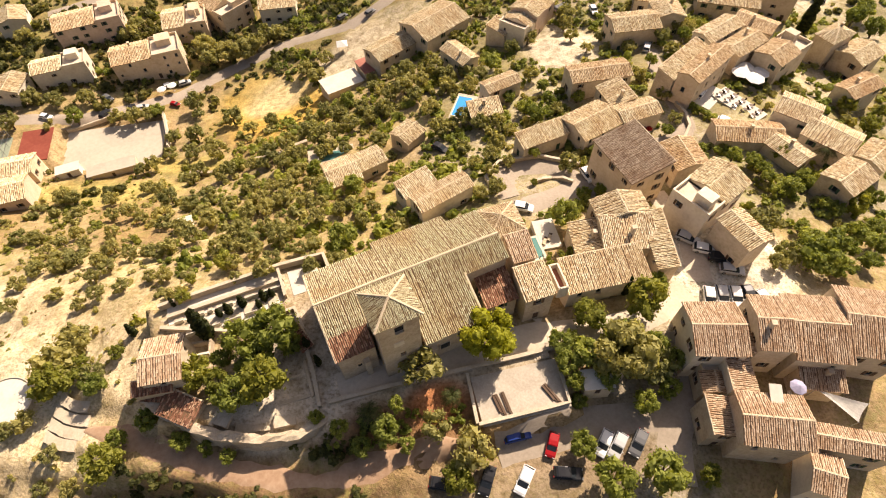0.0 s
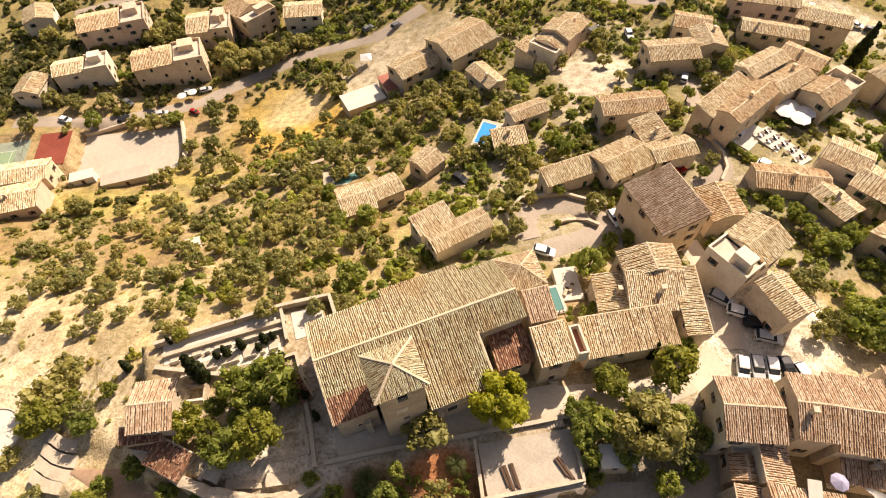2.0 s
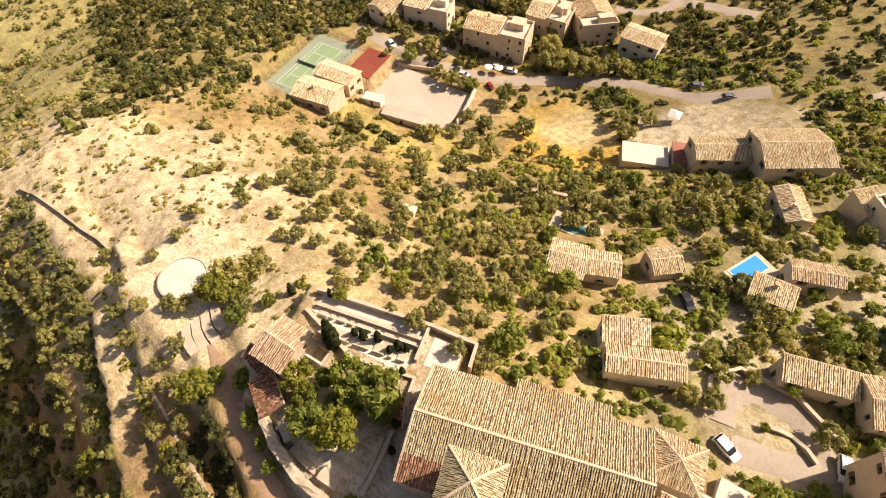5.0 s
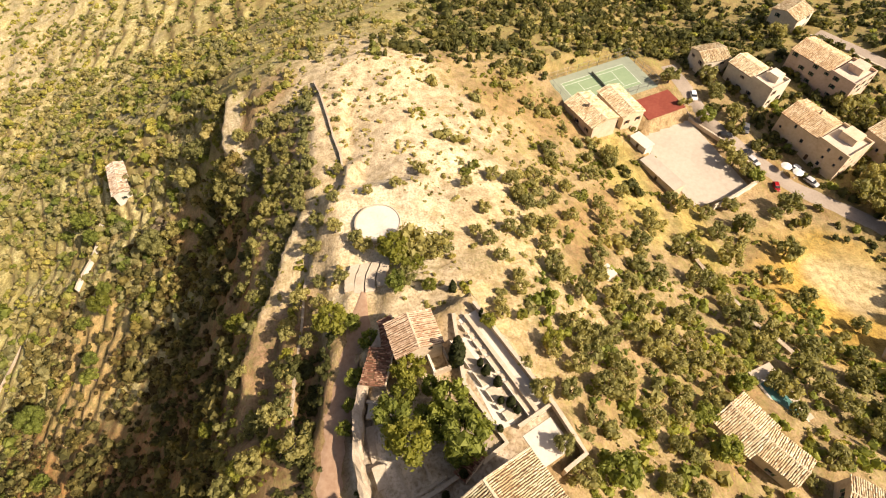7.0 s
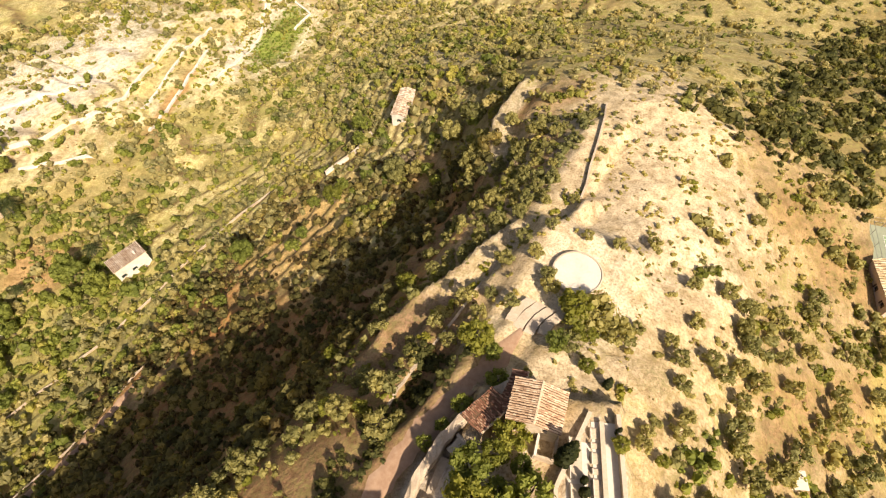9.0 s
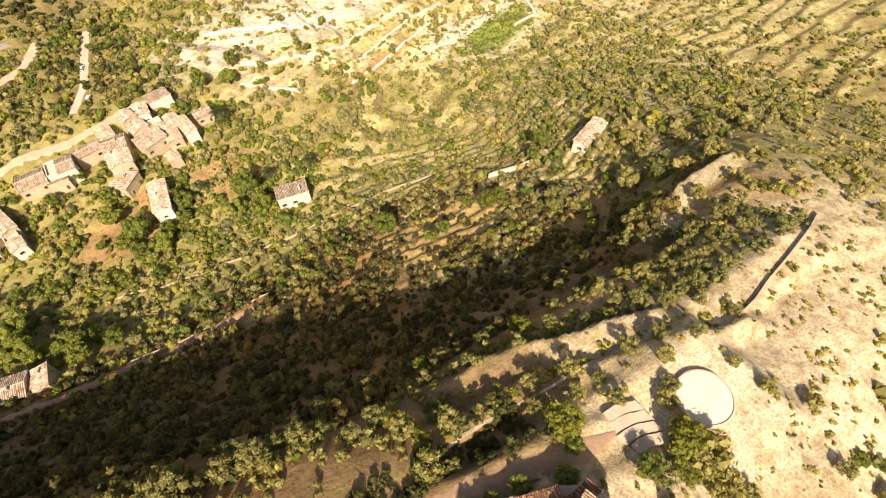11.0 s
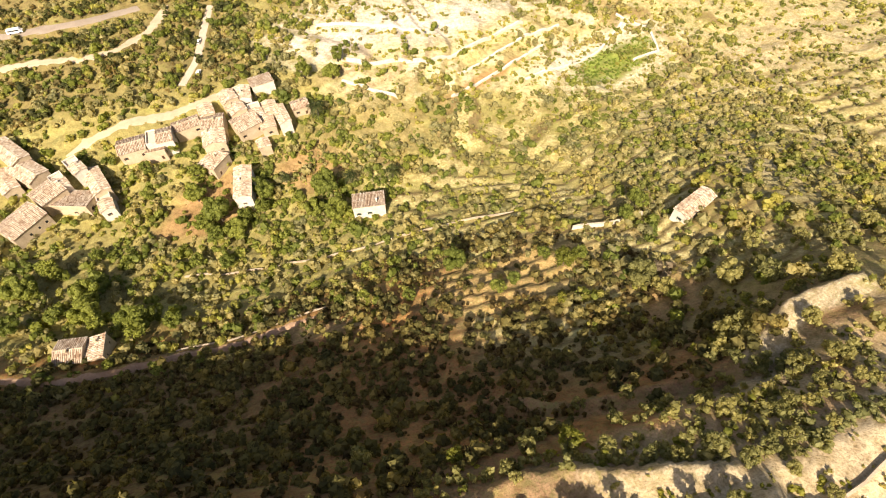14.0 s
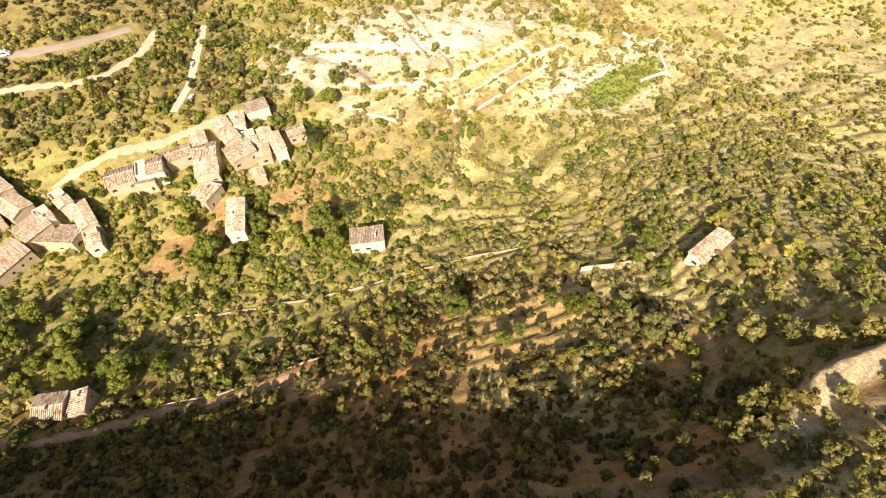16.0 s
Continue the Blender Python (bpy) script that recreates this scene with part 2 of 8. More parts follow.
# benches along the crest: level treads north of an edge, width and the edge line with its heights; the ground drops south of it
BENCHES = [
    (3.6, [(-30, 10.8, 11.8), (-40.3, 11.8, 10.9), (-48.8, 11.8, 10.9), (-57.5, 13.0, 11.3), (-66, 15.4, 11.7), (-73.3, 17.6, 12.0), (-81, 19.9, 12.2), (-89, 22.3, 12.2), (-98, 24.4, 11.6)]),
    (6.6, [(-33, -1.5, 4.2), (-44, 1.2, 6.4), (-51.4, 1.2, 7.1), (-55, 2.4, 7.3), (-67, 7.6, 8.6), (-74, 10.0, 9.2), (-81, 13.3, 9.4), (-86.4, 16.4, 9.5), (-90.6, 18.0, 9.1), (-99, 18.4, 8.5), (-107, 18.6, 8.2), (-118, 19.2, 7.4), (-129, 20.0, 6.2)]),
    (2.4, [(-49, -20.5, -15.5), (-58.4, -17.0, -13.2), (-70.4, -9.3, -10.4), (-82, -6.0, -9.0), (-96, -2.1, -8.0), (-107.6, -2.7, -7.4), (-116.6, -5.2, -7.6)]),
    (4.0, [(-101, -2.4, -7.7), (-108, -3.2, -7.6), (-116.6, -6.4, -7.6), (-124.8, -9.4, -7.5), (-138, -8.5, -6.8), (-150, -8.5, -6.4)]),
    (2.2, [(-5.8, -58.2, -40.5), (-17.6, -62.9, -43.5), (-31.2, -62.3, -44.0), (-47.6, -59.0, -42.5), (-64.0, -54.7, -40.0)]),
]


def beside(x, y, pts):
    """Signed distance north of a line, the share along it and its height at the nearest point."""
    best, side, level = np.full(np.shape(x), 1e9), np.zeros(np.shape(x)), np.zeros(np.shape(x))
    for (ax, ay, az), (bx, by, bz) in zip(pts, pts[1:]):
        dx, dy = bx - ax, by - ay
        ln = math.hypot(dx, dy)
        f = np.clip(((x - ax) * dx + (y - ay) * dy) / ln ** 2, 0, 1)
        d = np.hypot(x - ax - f * dx, y - ay - f * dy)
        cr = (dx * (y - ay) - dy * (x - ax)) / ln
        side = np.where(d < best, np.where(cr > 0, -d, d), side)
        level = np.where(d < best, az + f * (bz - az), level)
        best = np.minimum(best, d)
    ends = soft_step(x, pts[-1][0], pts[-1][0] + 9) * (1 - soft_step(x, pts[0][0] - 9, pts[0][0]))
    return side, level, ends


def stepped(z, x, y):
    x, y = np.asarray(x, float), np.asarray(y, float)
    for i, (wide, pts) in enumerate(BENCHES):
        side, level, ends = beside(x, y, pts)
        side = side + 0.3 * waves(x, y, 1.7) + 0.45 * waves(y, x, 4.1)
        fade = (2.6, 0.9)[i] if i < 2 else 6.0
        tread = soft_step(side, -0.7, 0.3) * (1 - soft_step(side, wide, wide + fade)) * ends
        z = z - ends * 0.9 * (1 - soft_step(side, -0.8, 0.1)) * soft_step(side, -8.0, -2.2)
        if i == 1:
            apron = soft_step(-x, 74, 88) * soft_step(side, -19, -13) * (side < 0) * ends
            z = np.maximum(z, (level + 0.62 * side) * apron + z * (1 - apron))
        z = z * (1 - tread) + (level + 0.05 * side) * tread
    return z


def land(x, y):
    z = land_base(x, y)
    x, y = np.asarray(x, float), np.asarray(y, float)
    # dry-stone terraces: treads with a slight fall, and steep banks that wander along the slope
    f = terrace_rise(z, x, y)
    k = np.floor(f)
    r = f - k
    z = z + terrace_share(x, y) * STEP * (k + 0.18 * r + 0.82 * soft_step(r, 0.72, 1.0) - f)
    z = z + 0.35 * waves(x, y, 5.0) + 0.5 * waves(x + 9, y - 7, 13.0)
    z = stepped(z, x, y)
    z = graded(z, x, y)
    for cx, cy, hx, hy, turn, top, soft in LEVELS:
        k = level_mask(x, y, cx, cy, hx, hy, turn, soft)
        z = z * (1 - k) + top * k
    return z

# ---- building tools ----
def mesh_of(name, bm, mat, smooth=False):
    me = bpy.data.meshes.new(name)
    bm.to_mesh(me)
    bm.free()
    for m in (mat if isinstance(mat, (list, tuple)) else [mat]):
        me.materials.append(m)
    if smooth:
        me.polygons.foreach_set("use_smooth", [True] * len(me.polygons))
    return me


def part(name, bm, mat, parent, label="", smooth=False):
    ob = new(name, mesh_of(name, bm, mat, smooth) if isinstance(bm, bmesh.types.BMesh) else bm)
    ob.parent = parent
    if label:
        ob["label"] = label
    return ob


def box(bm, cx, cy, z0, lx, ly, lz, turn=0.0):
    m = pose(cx, cy, z0 + lz / 2, 0, 0, turn) @ Matrix.Diagonal((lx, ly, lz, 1))
    bmesh.ops.create_cube(bm, size=1.0, matrix=m)
    return bm


# ---- ground ----
def build_ground():
    near = np.concatenate([np.arange(-345.0, -270.0, 1.9), np.arange(-270.0, -150.0, 1.6), np.arange(-150.0, -20.0, 0.95), np.arange(-20.0, 175.01, 1.7)])
    ys = np.concatenate([np.arange(-350.0, -190.0, 1.8), np.arange(-190.0, -26.0, 1.35), np.arange(-26.0, 30.0, 0.85), np.arange(30.0, 245.01, 1.85)])
    far_l, far_r = np.array([-3000.0, -1500, -900, -600, -460, -390]), np.array([215.0, 290, 420, 700, 1300, 3000])
    xs = np.concatenate([far_l, near, far_r])
    yy = np.concatenate([far_l, ys, far_r + 70])
    X, Y = np.meshgrid(xs, yy)
    Z = land(X, Y)
    n, m = len(yy), len(xs)
    me = bpy.data.meshes.new("ground")
    idx = np.arange(n * m).reshape(n, m)
    faces = np.stack([idx[:-1, :-1], idx[:-1, 1:], idx[1:, 1:], idx[1:, :-1]], -1).reshape(-1, 4)
    me.from_pydata(np.stack([X, Y, Z], -1).reshape(-1, 3).tolist(), [], faces.tolist())
    me.polygons.foreach_set("use_smooth", [True] * len(me.polygons))
    col = np.ones((n * m, 4))
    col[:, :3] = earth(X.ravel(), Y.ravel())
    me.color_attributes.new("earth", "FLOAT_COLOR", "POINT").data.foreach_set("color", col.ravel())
    low = np.ones((n * m, 4))
    low[:, :3] = growth(X.ravel(), Y.ravel())[:, None]
    me.color_attributes.new("growth", "FLOAT_COLOR", "POINT").data.foreach_set("color", low.ravel())
    me.materials.append(M_GROUND)
    return tagged(new("ground", me), "sandy hillside earth with dry grass and terraces", "ground", kind="structure")


def blob(x, y, cx, cy, rx, ry, turn=0.0, edge=0.35):
    """1 inside a patch of ground with a frayed edge, 0 outside."""
    c, s = math.cos(radians(turn)), math.sin(radians(turn))
    dx, dy = x - cx, y - cy
    d = np.hypot((dx * c + dy * s) / rx, (dy * c - dx * s) / ry) + 0.22 * waves(x, y, 4.0) + 0.15 * waves(y, x, 11.0)
    return 1 - soft_step(d, 1 - edge, 1 + edge)


def growth(x, y):
    """How much low green cover a place carries: much in the valley and on the slopes, little on the crest, none on paths."""
    k = np.full(len(x), 0.6)
    k = np.maximum(k, 0.8 * (1 - soft_step(y + 0.1 * x, -80, -55)))
    k = np.maximum(k, 0.9 * soft_step(-x, 125, 150))
    for a in ((-88, 36, 40, 22, -8), (-120, 30, 34, 20, 0), (-30, 34, 26, 14, 15), (20, 30, 40, 16, 5), (48, 48, 16, 14, 20), (-103, 124, 22, 14, 9), (-27, 152, 15, 12, 30), (34, 132, 10, 14, -20), (-47, 132, 16, 20, -25)):
        k = k * (1 - (0.6 if a[0] in (-88, -120) else 0.9) * blob(x, y, *a))
    k = k * (1 - 0.9 * np.maximum(blob(x, y, -110, -217, 64, 26, 5), blob(x, y, -190, -205, 62, 30, 14))) * (1 - 0.6 * blob(x, y, -15, -152, 40, 14, 10))
    return k


def earth(x, y):
    """The kind of soil at a place: pale rock and sand on the crest, garden earth, dry grass, red earth on the steep
    south bank. Some patches also carry shade or sunlight in their colour.
    """
    col = np.tile(np.array((0.40, 0.295, 0.165)), (len(x), 1))

    def lay(k, c):
        col[:] = col * (1 - k[:, None]) + np.array(c) * k[:, None]

    lay(0.85 * soft_step(waves(x, y, 13.0), 0.0, 0.5), (0.33, 0.21, 0.1))
    lay(0.85 * np.maximum(soft_step(y, 148, 162), soft_step(-x, 138, 150) * soft_step(y, 60, 80)), (0.26, 0.2, 0.085))
    lay(soft_step(x, -12, 6) * soft_step(y, 58, 68) * (1 - soft_step(y, 150, 165)), (0.41, 0.355, 0.265))
    lay(0.7 * soft_step(x, -12, 6) * soft_step(y, 58, 68) * soft_step(waves(x, y, 9.0), 0.0, 0.25), (0.2, 0.17, 0.07))
    lay(1 - soft_step(y + 0.1 * x, -92, -62), (0.36, 0.325, 0.122))
    lay(soft_step(-x, 150, 185) * (1 - soft_step(y, -30, 0)), (0.52, 0.46, 0.27))
    lay(0.9 * soft_step(-x, 132, 150) * soft_step(y, -30, 0) * (1 - soft_step(y + 0.3 * (x + 132), 30, 60)), (0.46, 0.4, 0.19))
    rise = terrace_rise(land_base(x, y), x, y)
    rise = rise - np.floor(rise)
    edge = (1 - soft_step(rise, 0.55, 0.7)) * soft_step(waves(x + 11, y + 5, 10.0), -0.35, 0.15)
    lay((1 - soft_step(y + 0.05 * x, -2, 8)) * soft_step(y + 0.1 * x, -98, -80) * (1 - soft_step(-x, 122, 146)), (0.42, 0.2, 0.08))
    lay(soft_step(-x, 60, 90) * (1 - soft_step(y + 0.05 * x, -22, -12)) * soft_step(y + 0.1 * x, -98, -80), (0.36, 0.28, 0.13))
    # treads: pale dry grass
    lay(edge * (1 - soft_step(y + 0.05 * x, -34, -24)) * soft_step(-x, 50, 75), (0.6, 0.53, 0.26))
    # risers: brown earth darkened for the shade on the bank faces
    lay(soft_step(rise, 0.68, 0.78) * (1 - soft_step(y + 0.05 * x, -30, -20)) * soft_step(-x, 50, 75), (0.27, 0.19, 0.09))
    lay(blob(x, y, -85, -58, 30, 13, 0) * (1 - soft_step(rise, 0.55, 0.75)), (0.62, 0.43, 0.19))
    # east end of the south bank: deep shadow laid in as a darker colour
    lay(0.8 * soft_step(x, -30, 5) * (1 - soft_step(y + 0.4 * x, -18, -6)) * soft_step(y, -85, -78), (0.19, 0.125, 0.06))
    lay(0.8 * blob(x, y, -24, -66, 17, 4.5, -20), (0.42, 0.29, 0.16))
    lay(0.9 * blob(x, y, -116, -27, 10, 6, 30), (0.5, 0.31, 0.15))
    lay(0.8 * blob(x, y, -195, -60, 12, 9, 0), (0.68, 0.58, 0.38))
    lay(0.8 * blob(x, y, -248, -128, 14, 5, 0), (0.64, 0.55, 0.34))
    lay(0.85 * blob(x, y, -285, -150, 30, 16, 20), (0.66, 0.55, 0.36))
    lay(0.85 * soft_step(x, -45, -25) * (1 - soft_step(y, -225, -205)), (0.26, 0.2, 0.085))
    lay(blob(x, y, -88, 34, 42, 26, -8), (0.68, 0.57, 0.39))
    lay(blob(x, y, -130, 28, 32, 22, 0), (0.64, 0.53, 0.35))
    lay(0.8 * blob(x, y, -55, 55, 22, 12, 10), (0.56, 0.44, 0.26))
    lay(blob(x, y, -95, 8, 40, 9, 8), (0.57, 0.44, 0.27))
    lay(blob(x, y, -58, 6, 20, 4, 10), (0.56, 0.42, 0.26))
    # third tread coloured darker for its shade, the fourth pale as in sun
    for (wide, pts), c in zip(BENCHES[:4], ((0.55, 0.43, 0.27), (0.6, 0.49, 0.32), (0.36, 0.215, 0.115), (0.64, 0.54, 0.37))):
        side, _, ends = beside(x, y, pts)
        lay(ends * soft_step(side, -0.8, 0.6) * (1 - soft_step(side, wide + 0.5, wide + 3.0)), c)
    lay(blob(x, y, -51, 134, 22, 17, -25), (0.56, 0.37, 0.085))
    lay(blob(x, y, 114, 166, 17, 10, -30), (0.6, 0.54, 0.44))
    lay(blob(x, y, -53, 141, 11, 10, -25), (0.55, 0.44, 0.24))
    lay(blob(x, y, -70, 108, 18, 5, -20), (0.42, 0.33, 0.11))
    lay(blob(x, y, -92, 98, 22, 6, -5), (0.46, 0.37, 0.13))
    lay(blob(x, y, -27, 152, 15, 12, 30), (0.58, 0.50, 0.36))
    lay(blob(x, y, 34, 132, 10, 14, -20), (0.62, 0.55, 0.42))
    lay(blob(x, y, -15, 164, 18, 9, 10), (0.50, 0.42, 0.30))
    lay(0.9 * blob(x, y, -130, -243, 78, 30, 8), (0.7, 0.66, 0.57))
    lay(blob(x, y, -105, -200, 40, 20, 5) * (0.35 + 0.6 * edge), (0.68, 0.6, 0.4))
    lay(0.75 * blob(x, y, -175, -203, 66, 24, 14), (0.52, 0.45, 0.2))
    lay(0.8 * edge * blob(x, y, -175, -203, 66, 24, 14), (0.68, 0.62, 0.42))
    lay(blob(x, y, -214, -178, 42, 20, 12), (0.72, 0.67, 0.53))
    lay(blob(x, y, -212, -175, 30, 11, 15), (0.24, 0.32, 0.06))
    lay(0.9 * blob(x, y, -105, -247, 45, 14, 8), (0.74, 0.68, 0.56))
    lay(0.9 * blob(x, y, -143, -185, 28, 3.2, 18), (0.45, 0.27, 0.12))
    lay(0.8 * blob(x, y, -315, -145, 45, 30, 0), (0.6, 0.5, 0.32))
    lay(0.8 * blob(x, y, -170, -130, 45, 9, 25), (0.54, 0.47, 0.2))
    lay(0.9 * blob(x, y, 2, -150, 22, 12, 30), (0.42, 0.25, 0.12))
    lay(0.9 * blob(x, y, -45, -155, 16, 14, 0), (0.40, 0.25, 0.12))
    lay(0.8 * blob(x, y, -80, -165, 25, 18, 0), (0.42, 0.35, 0.15))
    lay(blob(x, y, 48, 48, 14, 12, 20), (0.60, 0.53, 0.41))
    lay(blob(x, y, -5, 30, 26, 8, 18), (0.46, 0.39, 0.29))
    lay(blob(x, y, 30, 20, 8, 16, 0), (0.34, 0.29, 0.22))
    # brown car park ground, made darker for the shade of the trees
    lay(blob(x, y, 12, 16, 16, 5, 12), (0.3, 0.225, 0.15))
    lay(blob(x, y, -6, 23, 14, 4, 10), (0.24, 0.135, 0.07))
    # red-brown earth below the bastion, its shadow included in the colour
    lay(blob(x, y, -32, 15, 20, 4, 0), (0.27, 0.16, 0.085))
    lay(0.6 * soft_step(waves(x + 3, y, 7.0), 0.05, 0.35) * soft_step(-x, 40, 55) * (1 - soft_step(y, 12, 18)) * soft_step(y + 0.05 * x, -6, 2), (0.33, 0.2, 0.11))
    lay(blob(x, y, -22, 30, 6, 9, 24), (0.47, 0.4, 0.31))
    lay(blob(x, y, -27, 25.5, 11, 3.5, 0), (0.55, 0.48, 0.38))
    lay(blob(x, y, -35, 44.5, 11, 4.5, 22), (0.62, 0.55, 0.45))
    lay(blob(x, y, 48, 48, 15, 13, 20), (0.66, 0.6, 0.49))
    lay(blob(x, y, 74, 183, 16, 10, 20), (0.16, 0.2, 0.05))
    lay(blob(x, y, 55, 25, 9, 7, 0), (0.3, 0.225, 0.155))
    lay(blob(x, y, -27, 30, 8, 7, 0), (0.45, 0.385, 0.3))
    lay(blob(x, y, -19.5, 36, 3.5, 8, 24), (0.5, 0.43, 0.34))
    lay(blob(x, y, -72, 31, 14, 9, 10), (0.66, 0.57, 0.42))
    # red-brown soil, darkened for the shade of the trees north of it
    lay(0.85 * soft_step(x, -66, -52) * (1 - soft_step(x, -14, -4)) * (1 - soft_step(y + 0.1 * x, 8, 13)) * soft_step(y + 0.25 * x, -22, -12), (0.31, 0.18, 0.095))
    # foot of the bastion once more: brown earth darkened for shadow
    lay(blob(x, y, -30, 15, 22, 4.5, 0), (0.27, 0.165, 0.09))
    lay(blob(x, y, -1, 26.8, 5.5, 3.2, 10), (0.45, 0.19, 0.09))
    # pale terrace paving, brightened to hold its sunlit patch
    lay(blob(x, y, -25.5, 27.2, 9, 5, 5), (0.62, 0.54, 0.43))
    return col


ground = build_ground()


# ---- houses: walls with real openings, tiled roofs, shutters, chimneys ----
M_PLASTER = material("ochre_lime_plaster", mottled((0.44, 0.31, 0.19), (0.6, 0.47, 0.32), (0.68, 0.56, 0.41), 0.3, 1.6, 0.03), 0.9)
M_WHITE = material("white_limewash", mottled((0.42, 0.36, 0.28), (0.62, 0.56, 0.47), (0.76, 0.71, 0.62), 0.4, 1.4, 0.02), 0.9)
M_VSTONE = material("pale_rubble_wall", mottled((0.34, 0.25, 0.16), (0.5, 0.4, 0.27), (0.62, 0.52, 0.37), 0.35, 2.2, 0.06), 0.9)
M_RIDGE = material("mortared_ridge_tile", mottled((0.45, 0.34, 0.22), (0.58, 0.46, 0.31), (0.66, 0.55, 0.39), 0.5, 5.0, 0.03), 0.9)
M_GLASS = material("dark_window_glass", plain((0.025, 0.03, 0.035)), 0.12)
M_SHUTTER = material("brown_shutter_paint", plain((0.10, 0.055, 0.03)), 0.6)
M_GREENSH = material("green_shutter_paint", plain((0.04, 0.075, 0.045)), 0.6)
M_PAVE = material("terrace_paving", mottled((0.42, 0.34, 0.25), (0.55, 0.46, 0.35), (0.64, 0.56, 0.45), 0.3, 3.0, 0.02), 0.85)
M_CREAM = material("cream_plaster", mottled((0.5, 0.41, 0.29), (0.66, 0.57, 0.43), (0.74, 0.66, 0.52), 0.3, 1.6, 0.03), 0.9)
M_ROSE = material("faded_rose_plaster", mottled((0.42, 0.29, 0.2), (0.58, 0.43, 0.31), (0.66, 0.52, 0.4), 0.3, 1.6, 0.03), 0.9)
M_PALE = material("pale_dressed_stone", mottled((0.38, 0.3, 0.2), (0.55, 0.45, 0.32), (0.67, 0.58, 0.44), 0.4, 2.0, 0.08), 0.9)
WALLS = {"stone": M_STONE, "plaster": M_PLASTER, "white": M_WHITE, "vstone": M_VSTONE, "cream": M_CREAM, "rose": M_ROSE, "pale": M_PALE}
rng = random.Random(11)


def lichened_tiles(nt, b):
    """The church's old tiles: straw-coloured with grey-green lichen and a few brown stretches."""
    geo = nt.nodes.new("ShaderNodeNewGeometry")
    one = ramp(nt, geo.outputs["Random Per Island"], (0.0, (0.28, 0.2, 0.12)), (0.2, (0.44, 0.375, 0.24)), (0.7, (0.52, 0.47, 0.315)), (1.0, (0.63, 0.59, 0.44)))
    c = mix(nt, one, ramp(nt, noise_at(nt, 0.16, 5), (0.36, (0.9, 0.77, 0.62)), (0.5, (0.98, 0.97, 0.9)), (0.68, (0.98, 1.02, 0.96))), 1.0, "MULTIPLY")
    grain = noise_at(nt, 5.0, 6)
    nt.links.new(mix(nt, c, ramp(nt, grain, (0.3, (0.72, 0.68, 0.6)), (0.6, (1.05, 1.05, 1.05))), 1.0, "MULTIPLY"), b.inputs["Base Color"])
    bump(nt, b, grain, 0.5, 0.04)


def greyed_tiles(nt, b):
    """The hamlet's roofs: pinkish grey clay, bleached unevenly."""
    geo = nt.nodes.new("ShaderNodeNewGeometry")
    one = ramp(nt, geo.outputs["Random Per Island"], (0.0, (0.27, 0.2, 0.145)), (0.3, (0.44, 0.36, 0.27)), (0.75, (0.54, 0.465, 0.36)), (1.0, (0.67, 0.6, 0.49)))
    c = mix(nt, one, ramp(nt, noise_at(nt, 0.25, 5), (0.34, (0.82, 0.7, 0.6)), (0.52, (1.0, 0.97, 0.94)), (0.7, (1.1, 1.1, 1.08))), 1.0, "MULTIPLY")
    nt.links.new(c, b.inputs["Base Color"])
    bump(nt, b, noise_at(nt, 5.0, 6), 0.5, 0.04)


def warm_tiles(a, b1, c1, d):
    """Younger clay that has kept its red, each tile a little different."""
    def build(nt, b):
        geo = nt.nodes.new("ShaderNodeNewGeometry")
        one = ramp(nt, geo.outputs["Random Per Island"], (0.0, a), (0.3, b1), (0.7, c1), (1.0, d))
        c = mix(nt, one, ramp(nt, noise_at(nt, 0.3, 5), (0.35, (0.8, 0.7, 0.62)), (0.55, (1.0, 1.0, 1.0)), (0.7, (1.12, 1.12, 1.1))), 1.0, "MULTIPLY")
        nt.links.new(c, b.inputs["Base Color"])
        bump(nt, b, noise_at(nt, 5.0, 6), 0.5, 0.04)
    return build


M_REDTILE = material("dark_red_clay_tile", warm_tiles((0.15, 0.065, 0.04), (0.27, 0.125, 0.075), (0.37, 0.2, 0.125), (0.52, 0.34, 0.22)), 0.9)
M_WARMTILE = material("tawny_clay_tile", warm_tiles((0.36, 0.24, 0.15), (0.47, 0.33, 0.21), (0.54, 0.4, 0.265), (0.64, 0.5, 0.35)), 0.9)
M_DULLTILE = material("dull_brown_tile", warm_tiles((0.22, 0.155, 0.105), (0.31, 0.23, 0.16), (0.37, 0.28, 0.195), (0.46, 0.36, 0.26)), 0.9)
M_GREYTILE = material("greyed_clay_tile", greyed_tiles, 0.9)
M_OLDTILE = material("lichened_clay_tile", lichened_tiles, 0.9)


def raw_mesh(name, verts, faces, mat, smooth=False):
    me = bpy.data.meshes.new(name)
    me.from_pydata(verts, [], faces)
    for m in (mat if isinstance(mat, (list, tuple)) else [mat]):
        me.materials.append(m)
    return me


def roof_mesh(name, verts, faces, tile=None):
    """Tiles in one clay; the boards and channels below them are coloured darker for the shade in the gaps."""
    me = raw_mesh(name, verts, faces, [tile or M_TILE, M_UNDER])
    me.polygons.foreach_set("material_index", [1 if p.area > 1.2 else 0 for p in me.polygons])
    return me


